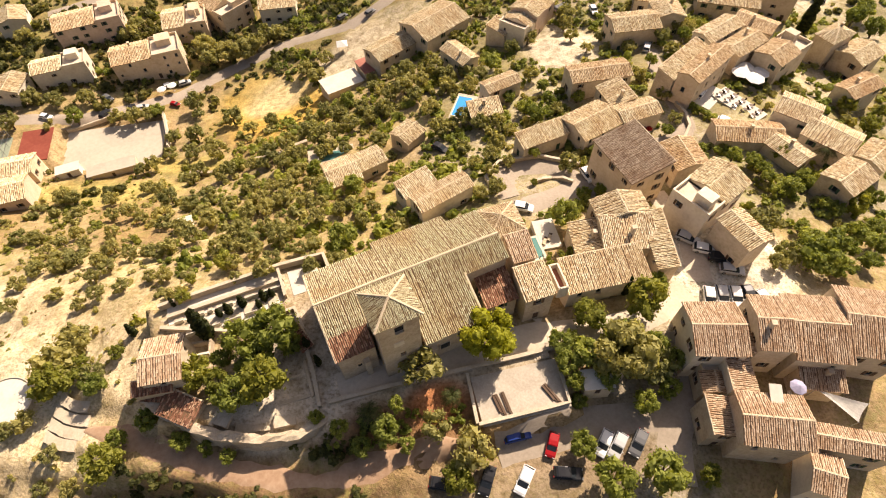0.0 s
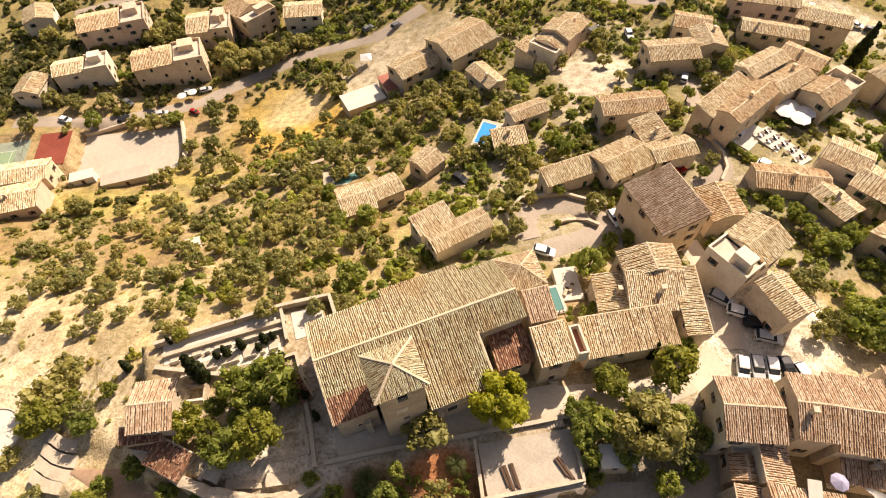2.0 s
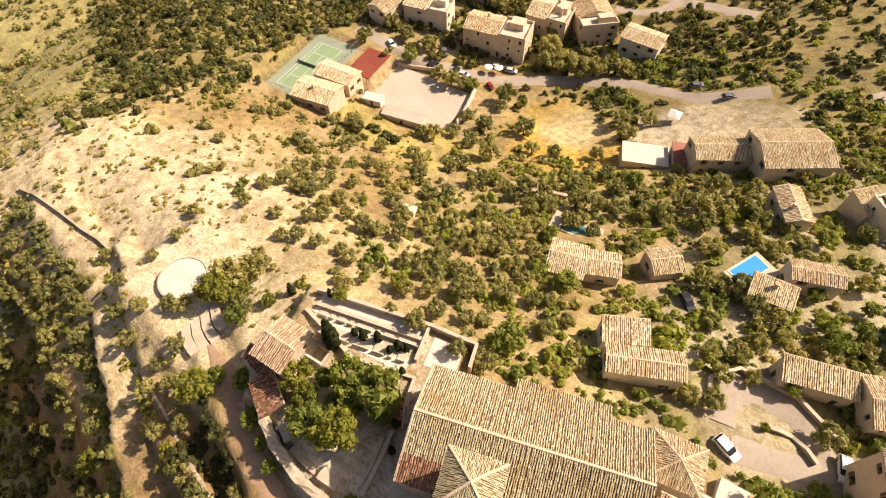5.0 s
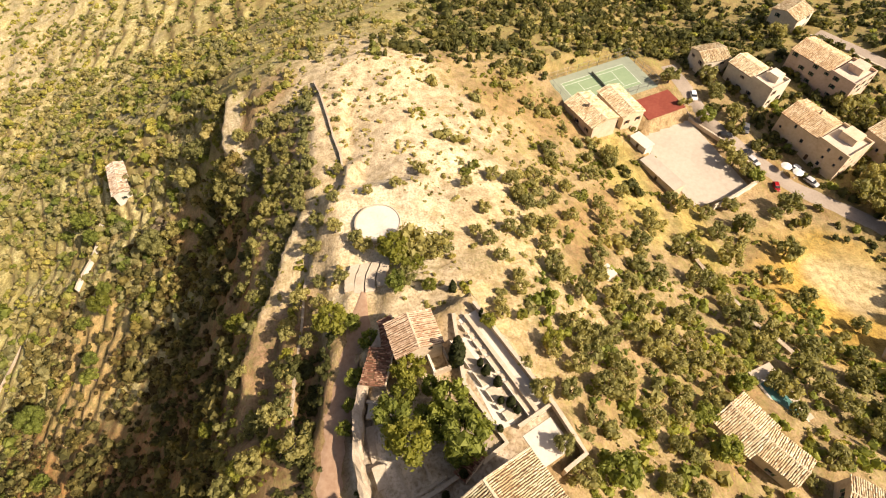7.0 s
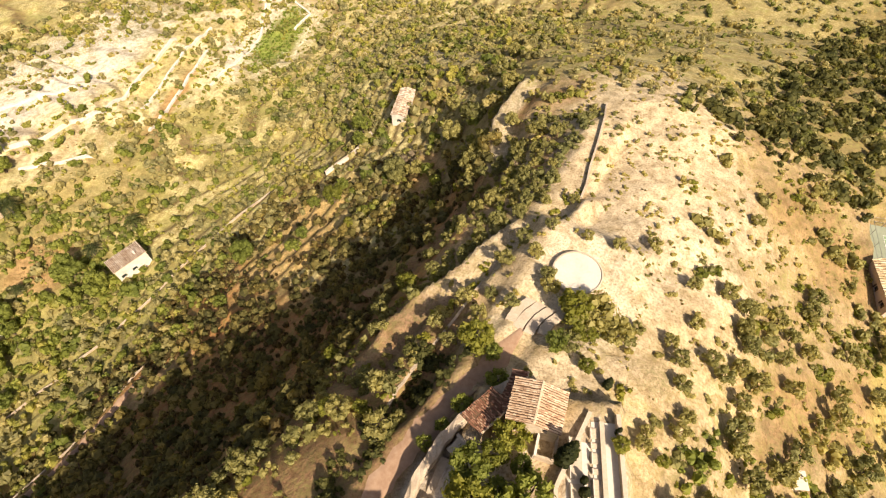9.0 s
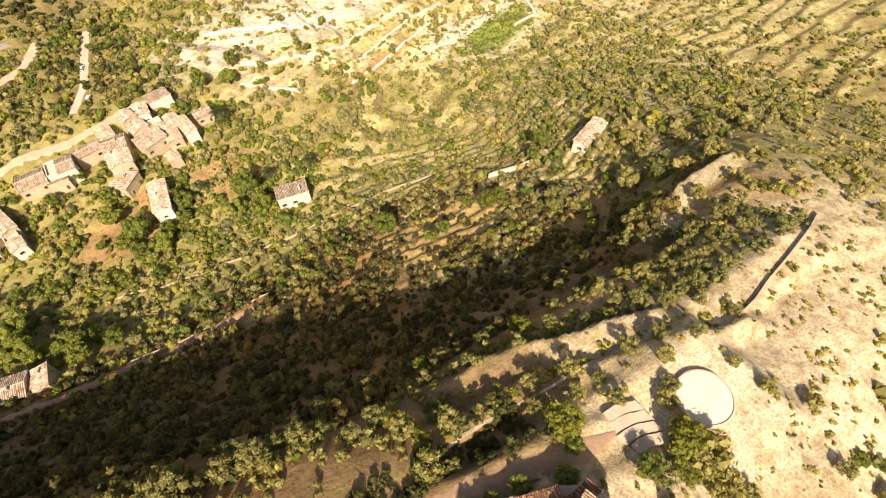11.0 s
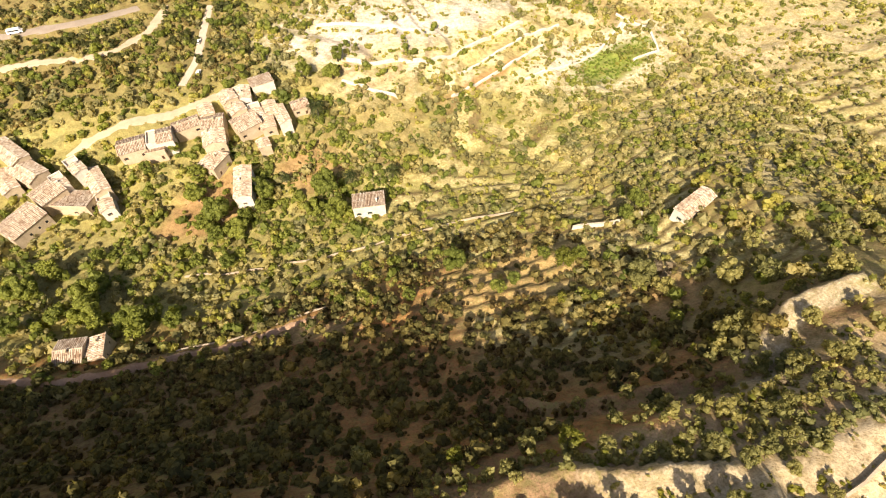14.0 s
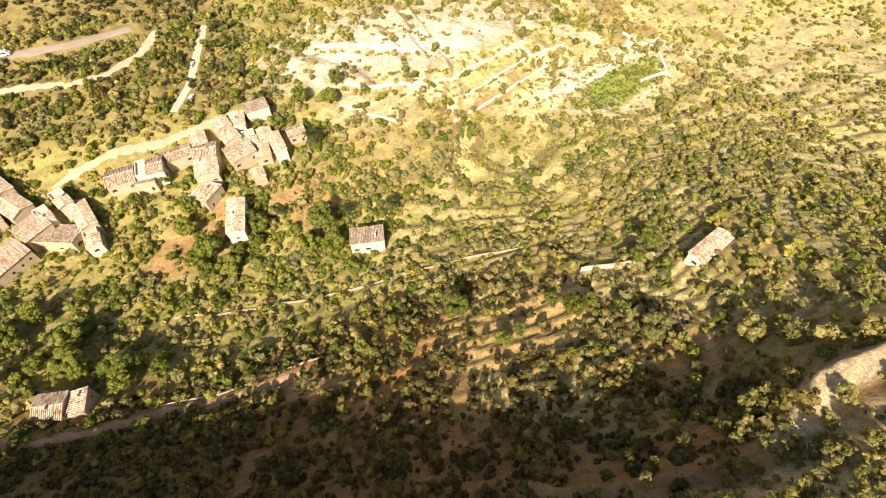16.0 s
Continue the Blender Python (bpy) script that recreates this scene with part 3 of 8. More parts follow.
def tiles_on(verts, faces, corner, along, up, width, length, pitch=0.42, run=0.6, seed=1, lost=0.0, half=0.41):
    """Rows of half-round clay tiles on one slope: along runs with the eave, up climbs the slope, both unit vectors."""
    r = random.Random(seed)
    nrm = along.cross(up).normalized()
    if nrm.z < 0:
        nrm = -nrm
    cols, rows = max(2, round(width / pitch)), max(2, round(length / run))
    w, ln = width / cols, length / rows
    for i in range(cols):
        sway = r.uniform(-0.05, 0.05)
        for j in range(rows):
            lift = r.uniform(0.0, 0.06)
            if lost and r.random() < lost:
                continue
            o = corner + along * ((i + 0.5) * w + sway + r.uniform(-0.04, 0.04)) + up * (j * ln + r.uniform(-0.06, 0.06)) + nrm * lift
            k = len(verts)
            for f, fat in ((-0.05, 1.0), (1.03, 0.86)):
                for a, b in ((-half, 0.0), (-half * 0.55, 0.3), (half * 0.55, 0.3), (half, 0.0)):
                    verts.append(tuple(o + up * (f * ln) + along * (a * w * fat) + nrm * (b * w * fat)))
            faces += [(k, k + 1, k + 5, k + 4), (k + 1, k + 2, k + 6, k + 5), (k + 2, k + 3, k + 7, k + 6), (k, k + 3, k + 2, k + 1)]


def slab(verts, faces, a, b, c, d, thick=0.14):
    """A sloping roof slab under the tiles, with corners a b c d on its upper face."""
    k = len(verts)
    n = (b - a).cross(d - a).normalized()
    if n.z < 0:
        n = -n
    for p in (a, b, c, d):
        verts.append(tuple(p))
    for p in (a, b, c, d):
        verts.append(tuple(p - n * thick))
    faces += [(k, k + 1, k + 2, k + 3), (k + 7, k + 6, k + 5, k + 4)] + [(k + i, k + 4 + i, k + 4 + (i + 1) % 4, k + (i + 1) % 4) for i in range(4)]


def ridge_row(parent, p, q, size=0.2, name="ridge_cap"):
    """A row of overlapping ridge tiles bedded in mortar, as one part."""
    d = q - p
    n = max(1, round(d.length / 0.5))
    side = Vector((-d.y, d.x, 0)).normalized()
    verts, faces = [], []
    for i in range(n + 1):
        for f, fat in (((i - 0.06) / n, 0.82), ((i + 0.06) / n, 1.0)):
            e = p + d * max(0.0, min(1.0, f))
            for s, h in ((-1, -0.3), (-0.6, 0.5), (0.6, 0.5), (1, -0.3)):
                verts.append(tuple(e + side * (s * size * fat) + Vector((0, 0, h * size * fat))))
    for i in range(2 * n + 1):
        k = 4 * i
        faces += [(k + a, k + a + 1, k + a + 5, k + a + 4) for a in range(3)]
    faces += [(0, 3, 2, 1), tuple(len(verts) - 4 + a for a in range(4))]
    part(name, raw_mesh(name, verts, faces, M_RIDGE), None, parent)


def facade(verts, faces, p, q, z0, z1, holes, deep=0.22):
    """A wall face from p to q with openings (left, bottom, width, height) and their reveals."""
    d = (q - p)
    ln = d.length
    d.normalize()
    inn = Vector((-d.y, d.x, 0))
    xs = sorted({0.0, ln, *(h[0] for h in holes), *(h[0] + h[2] for h in holes)})
    zs = sorted({z0, z1, *(z0 + h[1] for h in holes), *(z0 + h[1] + h[3] for h in holes)})

    def at(x, z, y=0.0):
        verts.append(tuple(p + d * x + inn * y + Vector((0, 0, z - p.z))))
        return len(verts) - 1

    for xa, xb in zip(xs, xs[1:]):
        for za, zb in zip(zs, zs[1:]):
            mx, mz = (xa + xb) / 2, (za + zb) / 2 - z0
            if any(h[0] < mx < h[0] + h[2] and h[1] < mz < h[1] + h[3] for h in holes):
                continue
            faces.append((at(xa, za), at(xb, za), at(xb, zb), at(xa, zb)))
    for x, z, w, h in holes:
        c = [(x, z0 + z), (x + w, z0 + z), (x + w, z0 + z + h), (x, z0 + z + h)]
        for (xa, za), (xb, zb) in zip(c, c[1:] + c[:1]):
            faces.append((at(xa, za), at(xa, za, deep), at(xb, zb, deep), at(xb, zb)))


UNIT = {}


def unit_box(mat):
    """A shared one-metre box with softened edges, sitting on its base, for shutters, panes, sills and the like."""
    if mat.name not in UNIT:
        b = bmesh.new()
        bmesh.ops.create_cube(b, size=1.0, matrix=Matrix.Translation((0, 0, 0.5)))
        if mat not in (M_GLASS, M_SHUTTER, M_GREENSH):
            bmesh.ops.bevel(b, geom=b.edges[:], offset=0.04, segments=1, affect="EDGES")
        UNIT[mat.name] = mesh_of("block", b, mat)
    return UNIT[mat.name]


def block(name, mat, parent, m, size, label=""):
    ob = new(name, unit_box(mat))
    ob.parent = parent
    ob.matrix_basis = m @ Matrix.Diagonal((*size, 1))
    if label:
        ob["label"] = label
    return ob


def fit_window(house, p, d, inn, x, z, w, h, shut, door=False):
    turn = math.degrees(math.atan2(d.y, d.x))
    o = p + d * (x + w / 2)
    win = new("door" if door else "window", None)
    win.parent = house
    win.matrix_basis = pose(o.x, o.y, z, 0, 0, turn)
    if door:
        block("door_leaf", shut, win, pose(0, 0.16, 0), (w, 0.07, h))
        block("lintel", M_RIDGE, win, pose(0, 0.0, h), (w + 0.3, 0.12, 0.18))
        return
    block("pane", M_GLASS, win, pose(0, 0.18, 0), (w, 0.04, h))
    block("window_sill", M_RIDGE, win, pose(0, -0.03, -0.09), (w + 0.2, 0.22, 0.09))
    if shut is not None:
        for s in (-1, 1):
            block("shutter", shut, win, pose(s * (w / 2 + w / 4 + 0.02), -0.05, 0), (w / 2, 0.06, h))


def house(label, x, y, z, length, width, turn, high, kind="gable", wall="stone", pitch=0.42, storeys=2, windows=True, name="house", seed=0, chimney=True, group="", lost=0.0, tile=None):
    """A village house: length along its own x; the roof's ridge runs with it."""
    r = random.Random(seed)
    root = tagged(new(name), label, "house", group)
    root.matrix_basis = pose(x, y, z, 0, 0, turn)
    wm = WALLS[wall]
    if kind.endswith("_across"):
        kind, length, width = kind[:-7], width, length
        root.matrix_basis = pose(x, y, z, 0, 0, turn + 90)
    hl, hw, sink = length / 2, width / 2, 3.5
    rise = width * (0.16 if kind in ("gable", "terrace", "hip") else 0.2)
    cs = [Vector((-hl, -hw, 0)), Vector((hl, -hw, 0)), Vector((hl, hw, 0)), Vector((-hl, hw, 0))]
    verts, faces = [], []
    shut = r.choice((M_SHUTTER, M_SHUTTER, M_GREENSH)) if r.random() < 0.75 else None
    n_st = max(1, min(storeys, int(high / 2.4)))
    sh = high / n_st
    for i in range(4):
        p, q = cs[i], cs[(i + 1) % 4]
        holes = []
        ln = (q - p).length
        if windows:
            for st in range(n_st):
                n = int(ln / 3.4)
                for k in range(n):
                    if r.random() < 0.42:
                        continue
                    cx = ln * (k + 0.5) / n + r.uniform(-0.25, 0.25)
                    if st == 0 and (i == 0 or r.random() < 0.25) and r.random() < 0.4:
                        holes.append((cx - 0.5, sink + 0.05, 1.0, 2.05, True))
                    else:
                        w, h = r.choice(((0.8, 1.2), (0.9, 1.3), (0.7, 0.9)))
                        holes.append((cx - w / 2, sink + sh * st + sh * 0.36, w, min(h, sh * 0.52), False))
        facade(verts, faces, p, q, -sink, high, [h[:4] for h in holes])
        d = (q - p).normalized()
        for hx, hz, w, h, dr in holes:
            fit_window(root, p, d, None, hx, hz - sink, w, h, shut if not dr else (shut or M_SHUTTER), dr)
    roof_v, roof_f = [], []
    oh = 0.3
    parts_roof = []

    def slope(a, b, c, d2, sd):
        """eave a to b, top c above b, d2 above a"""
        slab(roof_v, roof_f, a, b, c, d2)
        al = (b - a)
        w = al.length
        al.normalize()
        up = (d2 - a)
        ln = up.length
        up.normalize()
        tiles_on(roof_v, roof_f, a + Vector((0, 0, 0.01)), al, up, w, ln, pitch, pitch * 1.45, sd, lost)

    if kind == "gable":
        e = high - oh * rise / hw
        t = high + rise
        slope(Vector((-hl - oh, -hw - oh, e)), Vector((hl + oh, -hw - oh, e)), Vector((hl + oh, 0, t)), Vector((-hl - oh, 0, t)), seed + 1)
        slope(Vector((hl + oh, hw + oh, e)), Vector((-hl - oh, hw + oh, e)), Vector((-hl - oh, 0, t)), Vector((hl + oh, 0, t)), seed + 2)
        ridge_row(root, Vector((-hl - oh, 0, t + 0.02)), Vector((hl + oh, 0, t + 0.02)))
        for sx in (-1, 1):
            k = len(verts)
            verts += [(sx * hl, -hw, high), (sx * hl, hw, high), (sx * hl, 0, high + rise - 0.1)]
            faces.append((k, k + 1, k + 2) if sx > 0 else (k + 1, k, k + 2))
    elif kind == "shed":
        e, t = high - 0.1, high + rise
        slope(Vector((-hl - oh, -hw - oh, e - 0.05)), Vector((hl + oh, -hw - oh, e - 0.05)), Vector((hl + oh, hw + 0.1, t)), Vector((-hl - oh, hw + 0.1, t)), seed + 1)
        ridge_row(root, Vector((-hl - oh, hw + 0.1, t)), Vector((hl + oh, hw + 0.1, t)), 0.16)
        k = len(verts)
        verts += [(-hl, -hw, high), (-hl, hw, high), (-hl, hw, t - 0.12), (hl, -hw, high), (hl, hw, high), (hl, hw, t - 0.12)]
        faces += [(k + 1, k, k + 2), (k + 3, k + 4, k + 5), (k + 4, k + 1, k + 2, k + 5)]
    elif kind == "hip":
        t = high + width * 0.3
        top = Vector((0, 0, t))
        ring = [Vector((sx * (hl + oh), sy * (hw + oh), high)) for sx, sy in ((-1, -1), (1, -1), (1, 1), (-1, 1))]
        for i in range(4):
            hip_slope(roof_v, roof_f, ring[i], ring[(i + 1) % 4], top, pitch, seed + i)
            ridge_row(root, ring[i], top, 0.16)
    else:
        cut = -hl + length * r.uniform(0.5, 0.66)
        e, t = high - oh * rise / hw, high + rise
        slope(Vector((-hl - oh, -hw - oh, e)), Vector((cut, -hw - oh, e)), Vector((cut, 0, t)), Vector((-hl - oh, 0, t)), seed + 1)
        slope(Vector((cut, hw + oh, e)), Vector((-hl - oh, hw + oh, e)), Vector((-hl - oh, 0, t)), Vector((cut, 0, t)), seed + 2)
        ridge_row(root, Vector((-hl - oh, 0, t)), Vector((cut, 0, t)))
        k = len(verts)
        for sx, flip in ((-hl, 1), (cut - 0.02, 0)):
            k = len(verts)
            verts += [(sx, -hw, high), (sx, hw, high), (sx, 0, high + rise - 0.1)]
            faces.append((k + 1, k, k + 2) if flip else (k, k + 1, k + 2))
        b = bmesh.new()
        box(b, (cut + hl) / 2, 0, high - 0.3, hl - cut - 0.5, width - 0.5, 0.12)
        part("terrace_floor", b, M_PAVE, root, "pale paved roof terrace")
        b = bmesh.new()
        for sy in (-1, 1):
            box(b, (cut + hl) / 2, sy * (hw - 0.15), high - 0.02, hl - cut, 0.3, 0.75)
        box(b, hl - 0.15, 0, high - 0.02, 0.3, width - 0.62, 0.75)
        part("parapet", b, wm, root)
        if length > 12:
            b = bmesh.new()
            box(b, (cut + hl) / 2, hw * 0.35, high - 0.2, (hl - cut) * 0.5, width * 0.4, 2.3)
            part("roof_room", b, wm, root, "small plastered room on the roof terrace")
    part("wall", raw_mesh("wall", verts, faces, wm), None, root)
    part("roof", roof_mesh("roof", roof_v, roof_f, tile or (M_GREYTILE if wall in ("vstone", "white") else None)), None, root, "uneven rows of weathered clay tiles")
    if chimney and r.random() < 0.25:
        cx, cy = r.uniform(-0.6, 0.6) * hl, r.uniform(-0.5, 0.5) * hw
        b = bmesh.new()
        box(b, cx, cy, high, 0.6, 0.6, rise + 0.9)
        box(b, cx, cy, high + rise + 0.95, 0.8, 0.8, 0.12)
        part("chimney", b, wm, root)
    return root


def hip_slope(verts, faces, a, b, top, pitch, seed):
    """A triangular tiled slope from eave a-b to the point top."""
    r = random.Random(seed)
    al = b - a
    w = al.length
    al.normalize()
    foot = a + al * (top - a).dot(al)
    up = top - foot
    ln = up.length
    up.normalize()
    k = len(verts)
    verts += [tuple(a), tuple(b), tuple(top), tuple(a - Vector((0, 0, 0.15))), tuple(b - Vector((0, 0, 0.15)))]
    faces += [(k, k + 1, k + 2), (k, k + 3, k + 4, k + 1)]
    cols = max(3, round(w / pitch))
    fx = (foot - a).length
    for i in range(cols):
        x = (i + 0.5) * w / cols
        reach = ln * (x / fx if x < fx else (w - x) / (w - fx))
        if reach > 0.3:
            tiles_on(verts, faces, a + al * (x - w / cols / 2), al, up, w / cols, reach, w / cols, 0.6, seed * 31 + i)


# ---- the church: nave, side roofs, bell tower with a four-sided roof ----
def build_church():
    root = tagged(new("church"), "long honey-stone parish church with tiled roofs and square bell tower", "church")
    root.matrix_basis = pose(-18.4, 37.3, 0, 0, 0, 24)
    top, fall, base = 32.5, 0.39, 18.0
    strips = [(0, 11.2, 7.1), (11.2, 24.0, 8.8), (24.0, 29.2, 6.9), (0, 5.6, -7.9), (5.6, 12.4, -5.0), (12.4, 22.0, -10.4), (22.0, 29.2, -3.6)]
    verts, faces, rv, rf, cv, cf = [], [], [], [], [], []
    for i, (x0, x1, y1) in enumerate(strips):
        s = 1 if y1 > 0 else -1
        ze = top - fall * abs(y1)
        yo = y1 + 0.35 * s
        zo = top - fall * abs(yo)
        xa, xb = x0 - (0.35 if x0 == 0 else 0), x1 + (0.3 if x1 > 29 else 0)
        a, b = (Vector((xa, yo, zo)), Vector((xb, yo, zo)))
        c, d = Vector((xb, 0, top)), Vector((xa, 0, top))
        slab(rv, rf, a, b, c, d, 0.16)
        up, long = (d - a).normalized(), (d - a).length
        if i == 3:
            tiles_on(cv, cf, a, (b - a).normalized(), up, (b - a).length, 3.6, 0.3, 0.5, 47, half=0.33)
            tiles_on(rv, rf, a + up * 3.6, (b - a).normalized(), up, (b - a).length, long - 3.6, 0.3, 0.5, 43, half=0.33)
        else:
            tiles_on(rv, rf, a, (b - a).normalized(), up, (b - a).length, long, 0.3, 0.5, 40 + i, half=0.33)
        if x0 == 0:
            ridge_row(root, a + Vector((0.1, 0, 0)), d + Vector((0.1, 0, 0)), 0.22)
        if x0 == 22.0:
            ridge_row(root, Vector((22.0, -10.7, top - fall * 10.7)), Vector((22.0, -3.6, top - fall * 3.6)), 0.2)
        # wall prism: outer face and both ends
        k = len(verts)
        u = 0.12
        verts += [(x0, 0, base), (x0, y1, base), (x0, y1, ze - u), (x0, 0, top - u), (x1, 0, base), (x1, y1, base), (x1, y1, ze - u), (x1, 0, top - u)]
        faces += [(k, k + 1, k + 2, k + 3), (k + 4, k + 7, k + 6, k + 5), (k + 1, k + 5, k + 6, k + 2)]
        part("wall", raw_mesh("wall", verts, faces, M_STONE), None, root)
        verts, faces = [], []
    ridge_row(root, Vector((-0.35, 0, top + 0.03)), Vector((29.5, 0, top + 0.03)), 0.26)
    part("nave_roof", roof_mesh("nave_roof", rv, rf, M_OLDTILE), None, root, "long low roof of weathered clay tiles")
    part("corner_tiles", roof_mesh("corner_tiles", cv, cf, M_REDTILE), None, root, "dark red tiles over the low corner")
    # tower
    tx0, tx1, ty0, ty1, te = 6.1, 11.9, -10.25, -4.75, 38.1
    tv, tf = [], []
    cs = [Vector((tx0, ty0, 0)), Vector((tx1, ty0, 0)), Vector((tx1, ty1, 0)), Vector((tx0, ty1, 0))]
    tower = new("bell_tower", None)
    tower.parent = root
    for i in range(4):
        p, q = cs[i].copy(), cs[(i + 1) % 4].copy()
        p.z = q.z = 0
        ln = (q - p).length
        holes = [(ln / 2 - 0.65, 35.4 - base - 1.0, 1.3, 2.1)]
        if i == 0:
            holes.append((ln / 2 - 0.4, 27.0 - base, 0.8, 1.2))
        facade(tv, tf, p, q, base, te, holes, 0.5)
        d = (q - p).normalized()
        turn = math.degrees(math.atan2(d.y, d.x))
        for h in holes:
            o = p + d * (h[0] + h[2] / 2)
            block("belfry_opening", M_GLASS, tower, pose(o.x, o.y, base + h[1], 0, 0, turn) @ pose(0, 0.45, 0), (h[2], 0.06, h[3]))
    part("tower_wall", raw_mesh("tower_wall", tv, tf, M_STONE), None, tower)
    b = bmesh.new()
    box(b, (tx0 + tx1) / 2, (ty0 + ty1) / 2, te - 0.2, tx1 - tx0 + 0.5, ty1 - ty0 + 0.5, 0.25)
    part("cornice", b, M_RIDGE, tower, "projecting stone cornice")
    block("plaque", M_CREAM, tower, pose((tx0 + tx1) / 2 - 0.4, ty0 - 0.06, 31.0), (1.5, 0.12, 1.1), "pale plaque on the tower")
    hv, hf = [], []
    apex = Vector(((tx0 + tx1) / 2, (ty0 + ty1) / 2, 40.1))
    ring = [Vector((x, y, te + 0.1)) for x, y in ((tx0 - 0.55, ty0 - 0.55), (tx1 + 0.55, ty0 - 0.55), (tx1 + 0.55, ty1 + 0.55), (tx0 - 0.55, ty1 + 0.55))]
    for i in range(4):
        hip_slope(hv, hf, ring[i], ring[(i + 1) % 4], apex, 0.3, 70 + i)
        ridge_row(tower, ring[i] + Vector((0, 0, 0.05)), apex + Vector((0, 0, 0.05)), 0.2, "hip_cap")
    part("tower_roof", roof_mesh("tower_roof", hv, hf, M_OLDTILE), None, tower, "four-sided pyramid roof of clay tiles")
    # front openings and buttresses
    for x, y, z, w, h in ((2.8, -7.9, 24.6, 0.6, 0.9), (15.5, -10.4, 24.0, 1.5, 1.7), (17.8, -10.4, 26.4, 0.5, 0.7), (19.8, -10.4, 21.8, 1.1, 2.2)):
        win = new("window", None)
        win.parent = root
        win.matrix_basis = pose(x, y, z)
        block("pane", M_GLASS, win, pose(0, -0.02, 0), (w, 0.05, h))
        for s in (-1, 1):
            block("jamb", M_RIDGE, win, pose(s * (w / 2 + 0.1), -0.03, 0), (0.2, 0.14, h))
        block("lintel", M_RIDGE, win, pose(0, -0.04, h), (w + 0.4, 0.16, 0.22))
    for x in (3.9, 13.6):
        b = bmesh.new()
        box(b, x, -8.3 if x < 5 else -10.8, 20, 0.9, 0.8, 6.4)
        part("buttress", b, M_STONE, root)
    return root


church = build_church()

# ---- village houses ----
def row_of_houses(rows, words, group, pitch=0.34, storeys=2, tile=None):
    for i, (x, y, z, length, width, turn, high, kind, wall) in enumerate(rows):
        pick = random.Random(int(abs(x * 31 + y * 17)))
        if wall == "plaster":
            wall = pick.choice(("plaster", "cream", "cream", "rose"))
        elif wall == "stone":
            wall = pick.choice(("stone", "stone", "pale", "pale", "cream"))
        house(words[wall], x, y, z, length, width, turn, high, kind, wall, pitch, storeys, seed=1000 + int(abs(x * 7 + y * 13)), group=group, tile=tile)


WORDS = {"stone": "rough honey-stone village house under weathered clay tiles", "plaster": "ochre plastered house with shutters and pale tiled roof",
         "white": "whitewashed hillside house with sun-bleached tiled roof", "cream": "cream plastered village house with a bleached tiled roof", "rose": "faded rose plastered house under old clay tiles", "pale": "pale dressed-stone village house under mottled clay tiles",
         "vstone": "pale rubble-stone hamlet house with bleached clay tiles"}
row_of_houses([
    (13.8, 42.35, 21.7, 4.6, 5.3, 17, 7.3, "shed", "stone"),
    (26.0, 46.4, 19.1, 13.7, 5.8, 12, 6.5, "shed", "stone"),
    (31.2, 59.0, 18.0, 9.1, 4.8, 11, 8.0, "gable_across", "stone"),
    (25.1, 54.3, 18.7, 6.3, 5.1, -86, 5.0, "shed", "stone"),
    (31.4, 53.5, 20.1, 8.8, 6.1, 3, 5.5, "shed", "stone"),
    (36.4, 52.0, 20.9, 11.5, 3.1, -89, 5.0, "shed", "stone"),
    (9.8, 55.2, 18.7, 6.4, 5.9, 18, 9.0, "hip", "stone"),
], WORDS, "houses beside the church", 0.29)
house("low church annex under dark red clay tiles", 7.9, 42.8, 21.7, 4.9, 6.0, 19, 5.5, "shed", "stone", 0.3, 2, True, "house", 811, False, "houses beside the church", tile=M_REDTILE)
house("tall narrow annex with a tawny tiled roof", 12.1, 47.9, 19.8, 3.6, 4.5, 16, 10.5, "shed", "stone", 0.3, 2, True, "house", 812, False, "houses beside the church", tile=M_WARMTILE)
house("small stone chapel house with tawny ridged roof", -41.9, 32.5, 20.8, 6.9, 5.6, -81, 5.0, "gable_across", "pale", 0.32, 2, True, "house", 813, False, "houses beside the church", tile=M_WARMTILE)
house("low wing of the chapel under dark red tiles", -43.2, 29.0, 20.4, 5.4, 1.9, 9, 3.6, "shed", "stone", 0.3, 1, False, "house", 814, False, "houses beside the church", tile=M_REDTILE)
row_of_houses([
    (40.1, 34.7, 20.2, 8.3, 7.5, 88, 7.0, "gable_across", "stone"),
    (45.9, 34.0, 20.3, 5.4, 2.8, 85, 5.5, "shed", "stone"),
    (48.0, 35.1, 20.4, 8.6, 4.5, 85, 7.5, "gable_across", "stone"),
    (55.1, 34.6, 19.3, 10.5, 7.6, 83, 7.5, "gable_across", "stone"),
    (63.3, 35.3, 19.3, 11.3, 7.6, 80, 7.5, "gable_across", "stone"),
    (42.5, 28.5, 19.6, 5.3, 3.6, 87, 5.5, "shed", "stone"),
    (39.7, 29.2, 18.7, 5.5, 3.7, 86, 4.5, "terrace", "stone"),
    (38.5, 22.7, 18.7, 5.2, 3.8, 87, 5.5, "shed", "stone"),
    (44.1, 21.2, 19.3, 8.8, 6.9, -7, 7.5, "gable", "stone"),
    (55.2, 18.7, 18.0, 10.2, 3.1, -12, 6.5, "gable", "stone"),
    (50.2, 14.8, 17.8, 5.1, 3.7, 71, 6.0, "gable_across", "stone"),
    (54.9, 27.8, 19.2, 6.0, 3.0, -7, 4.5, "shed", "stone"),
], WORDS, "houses below the square", 0.29, tile=M_WARMTILE)
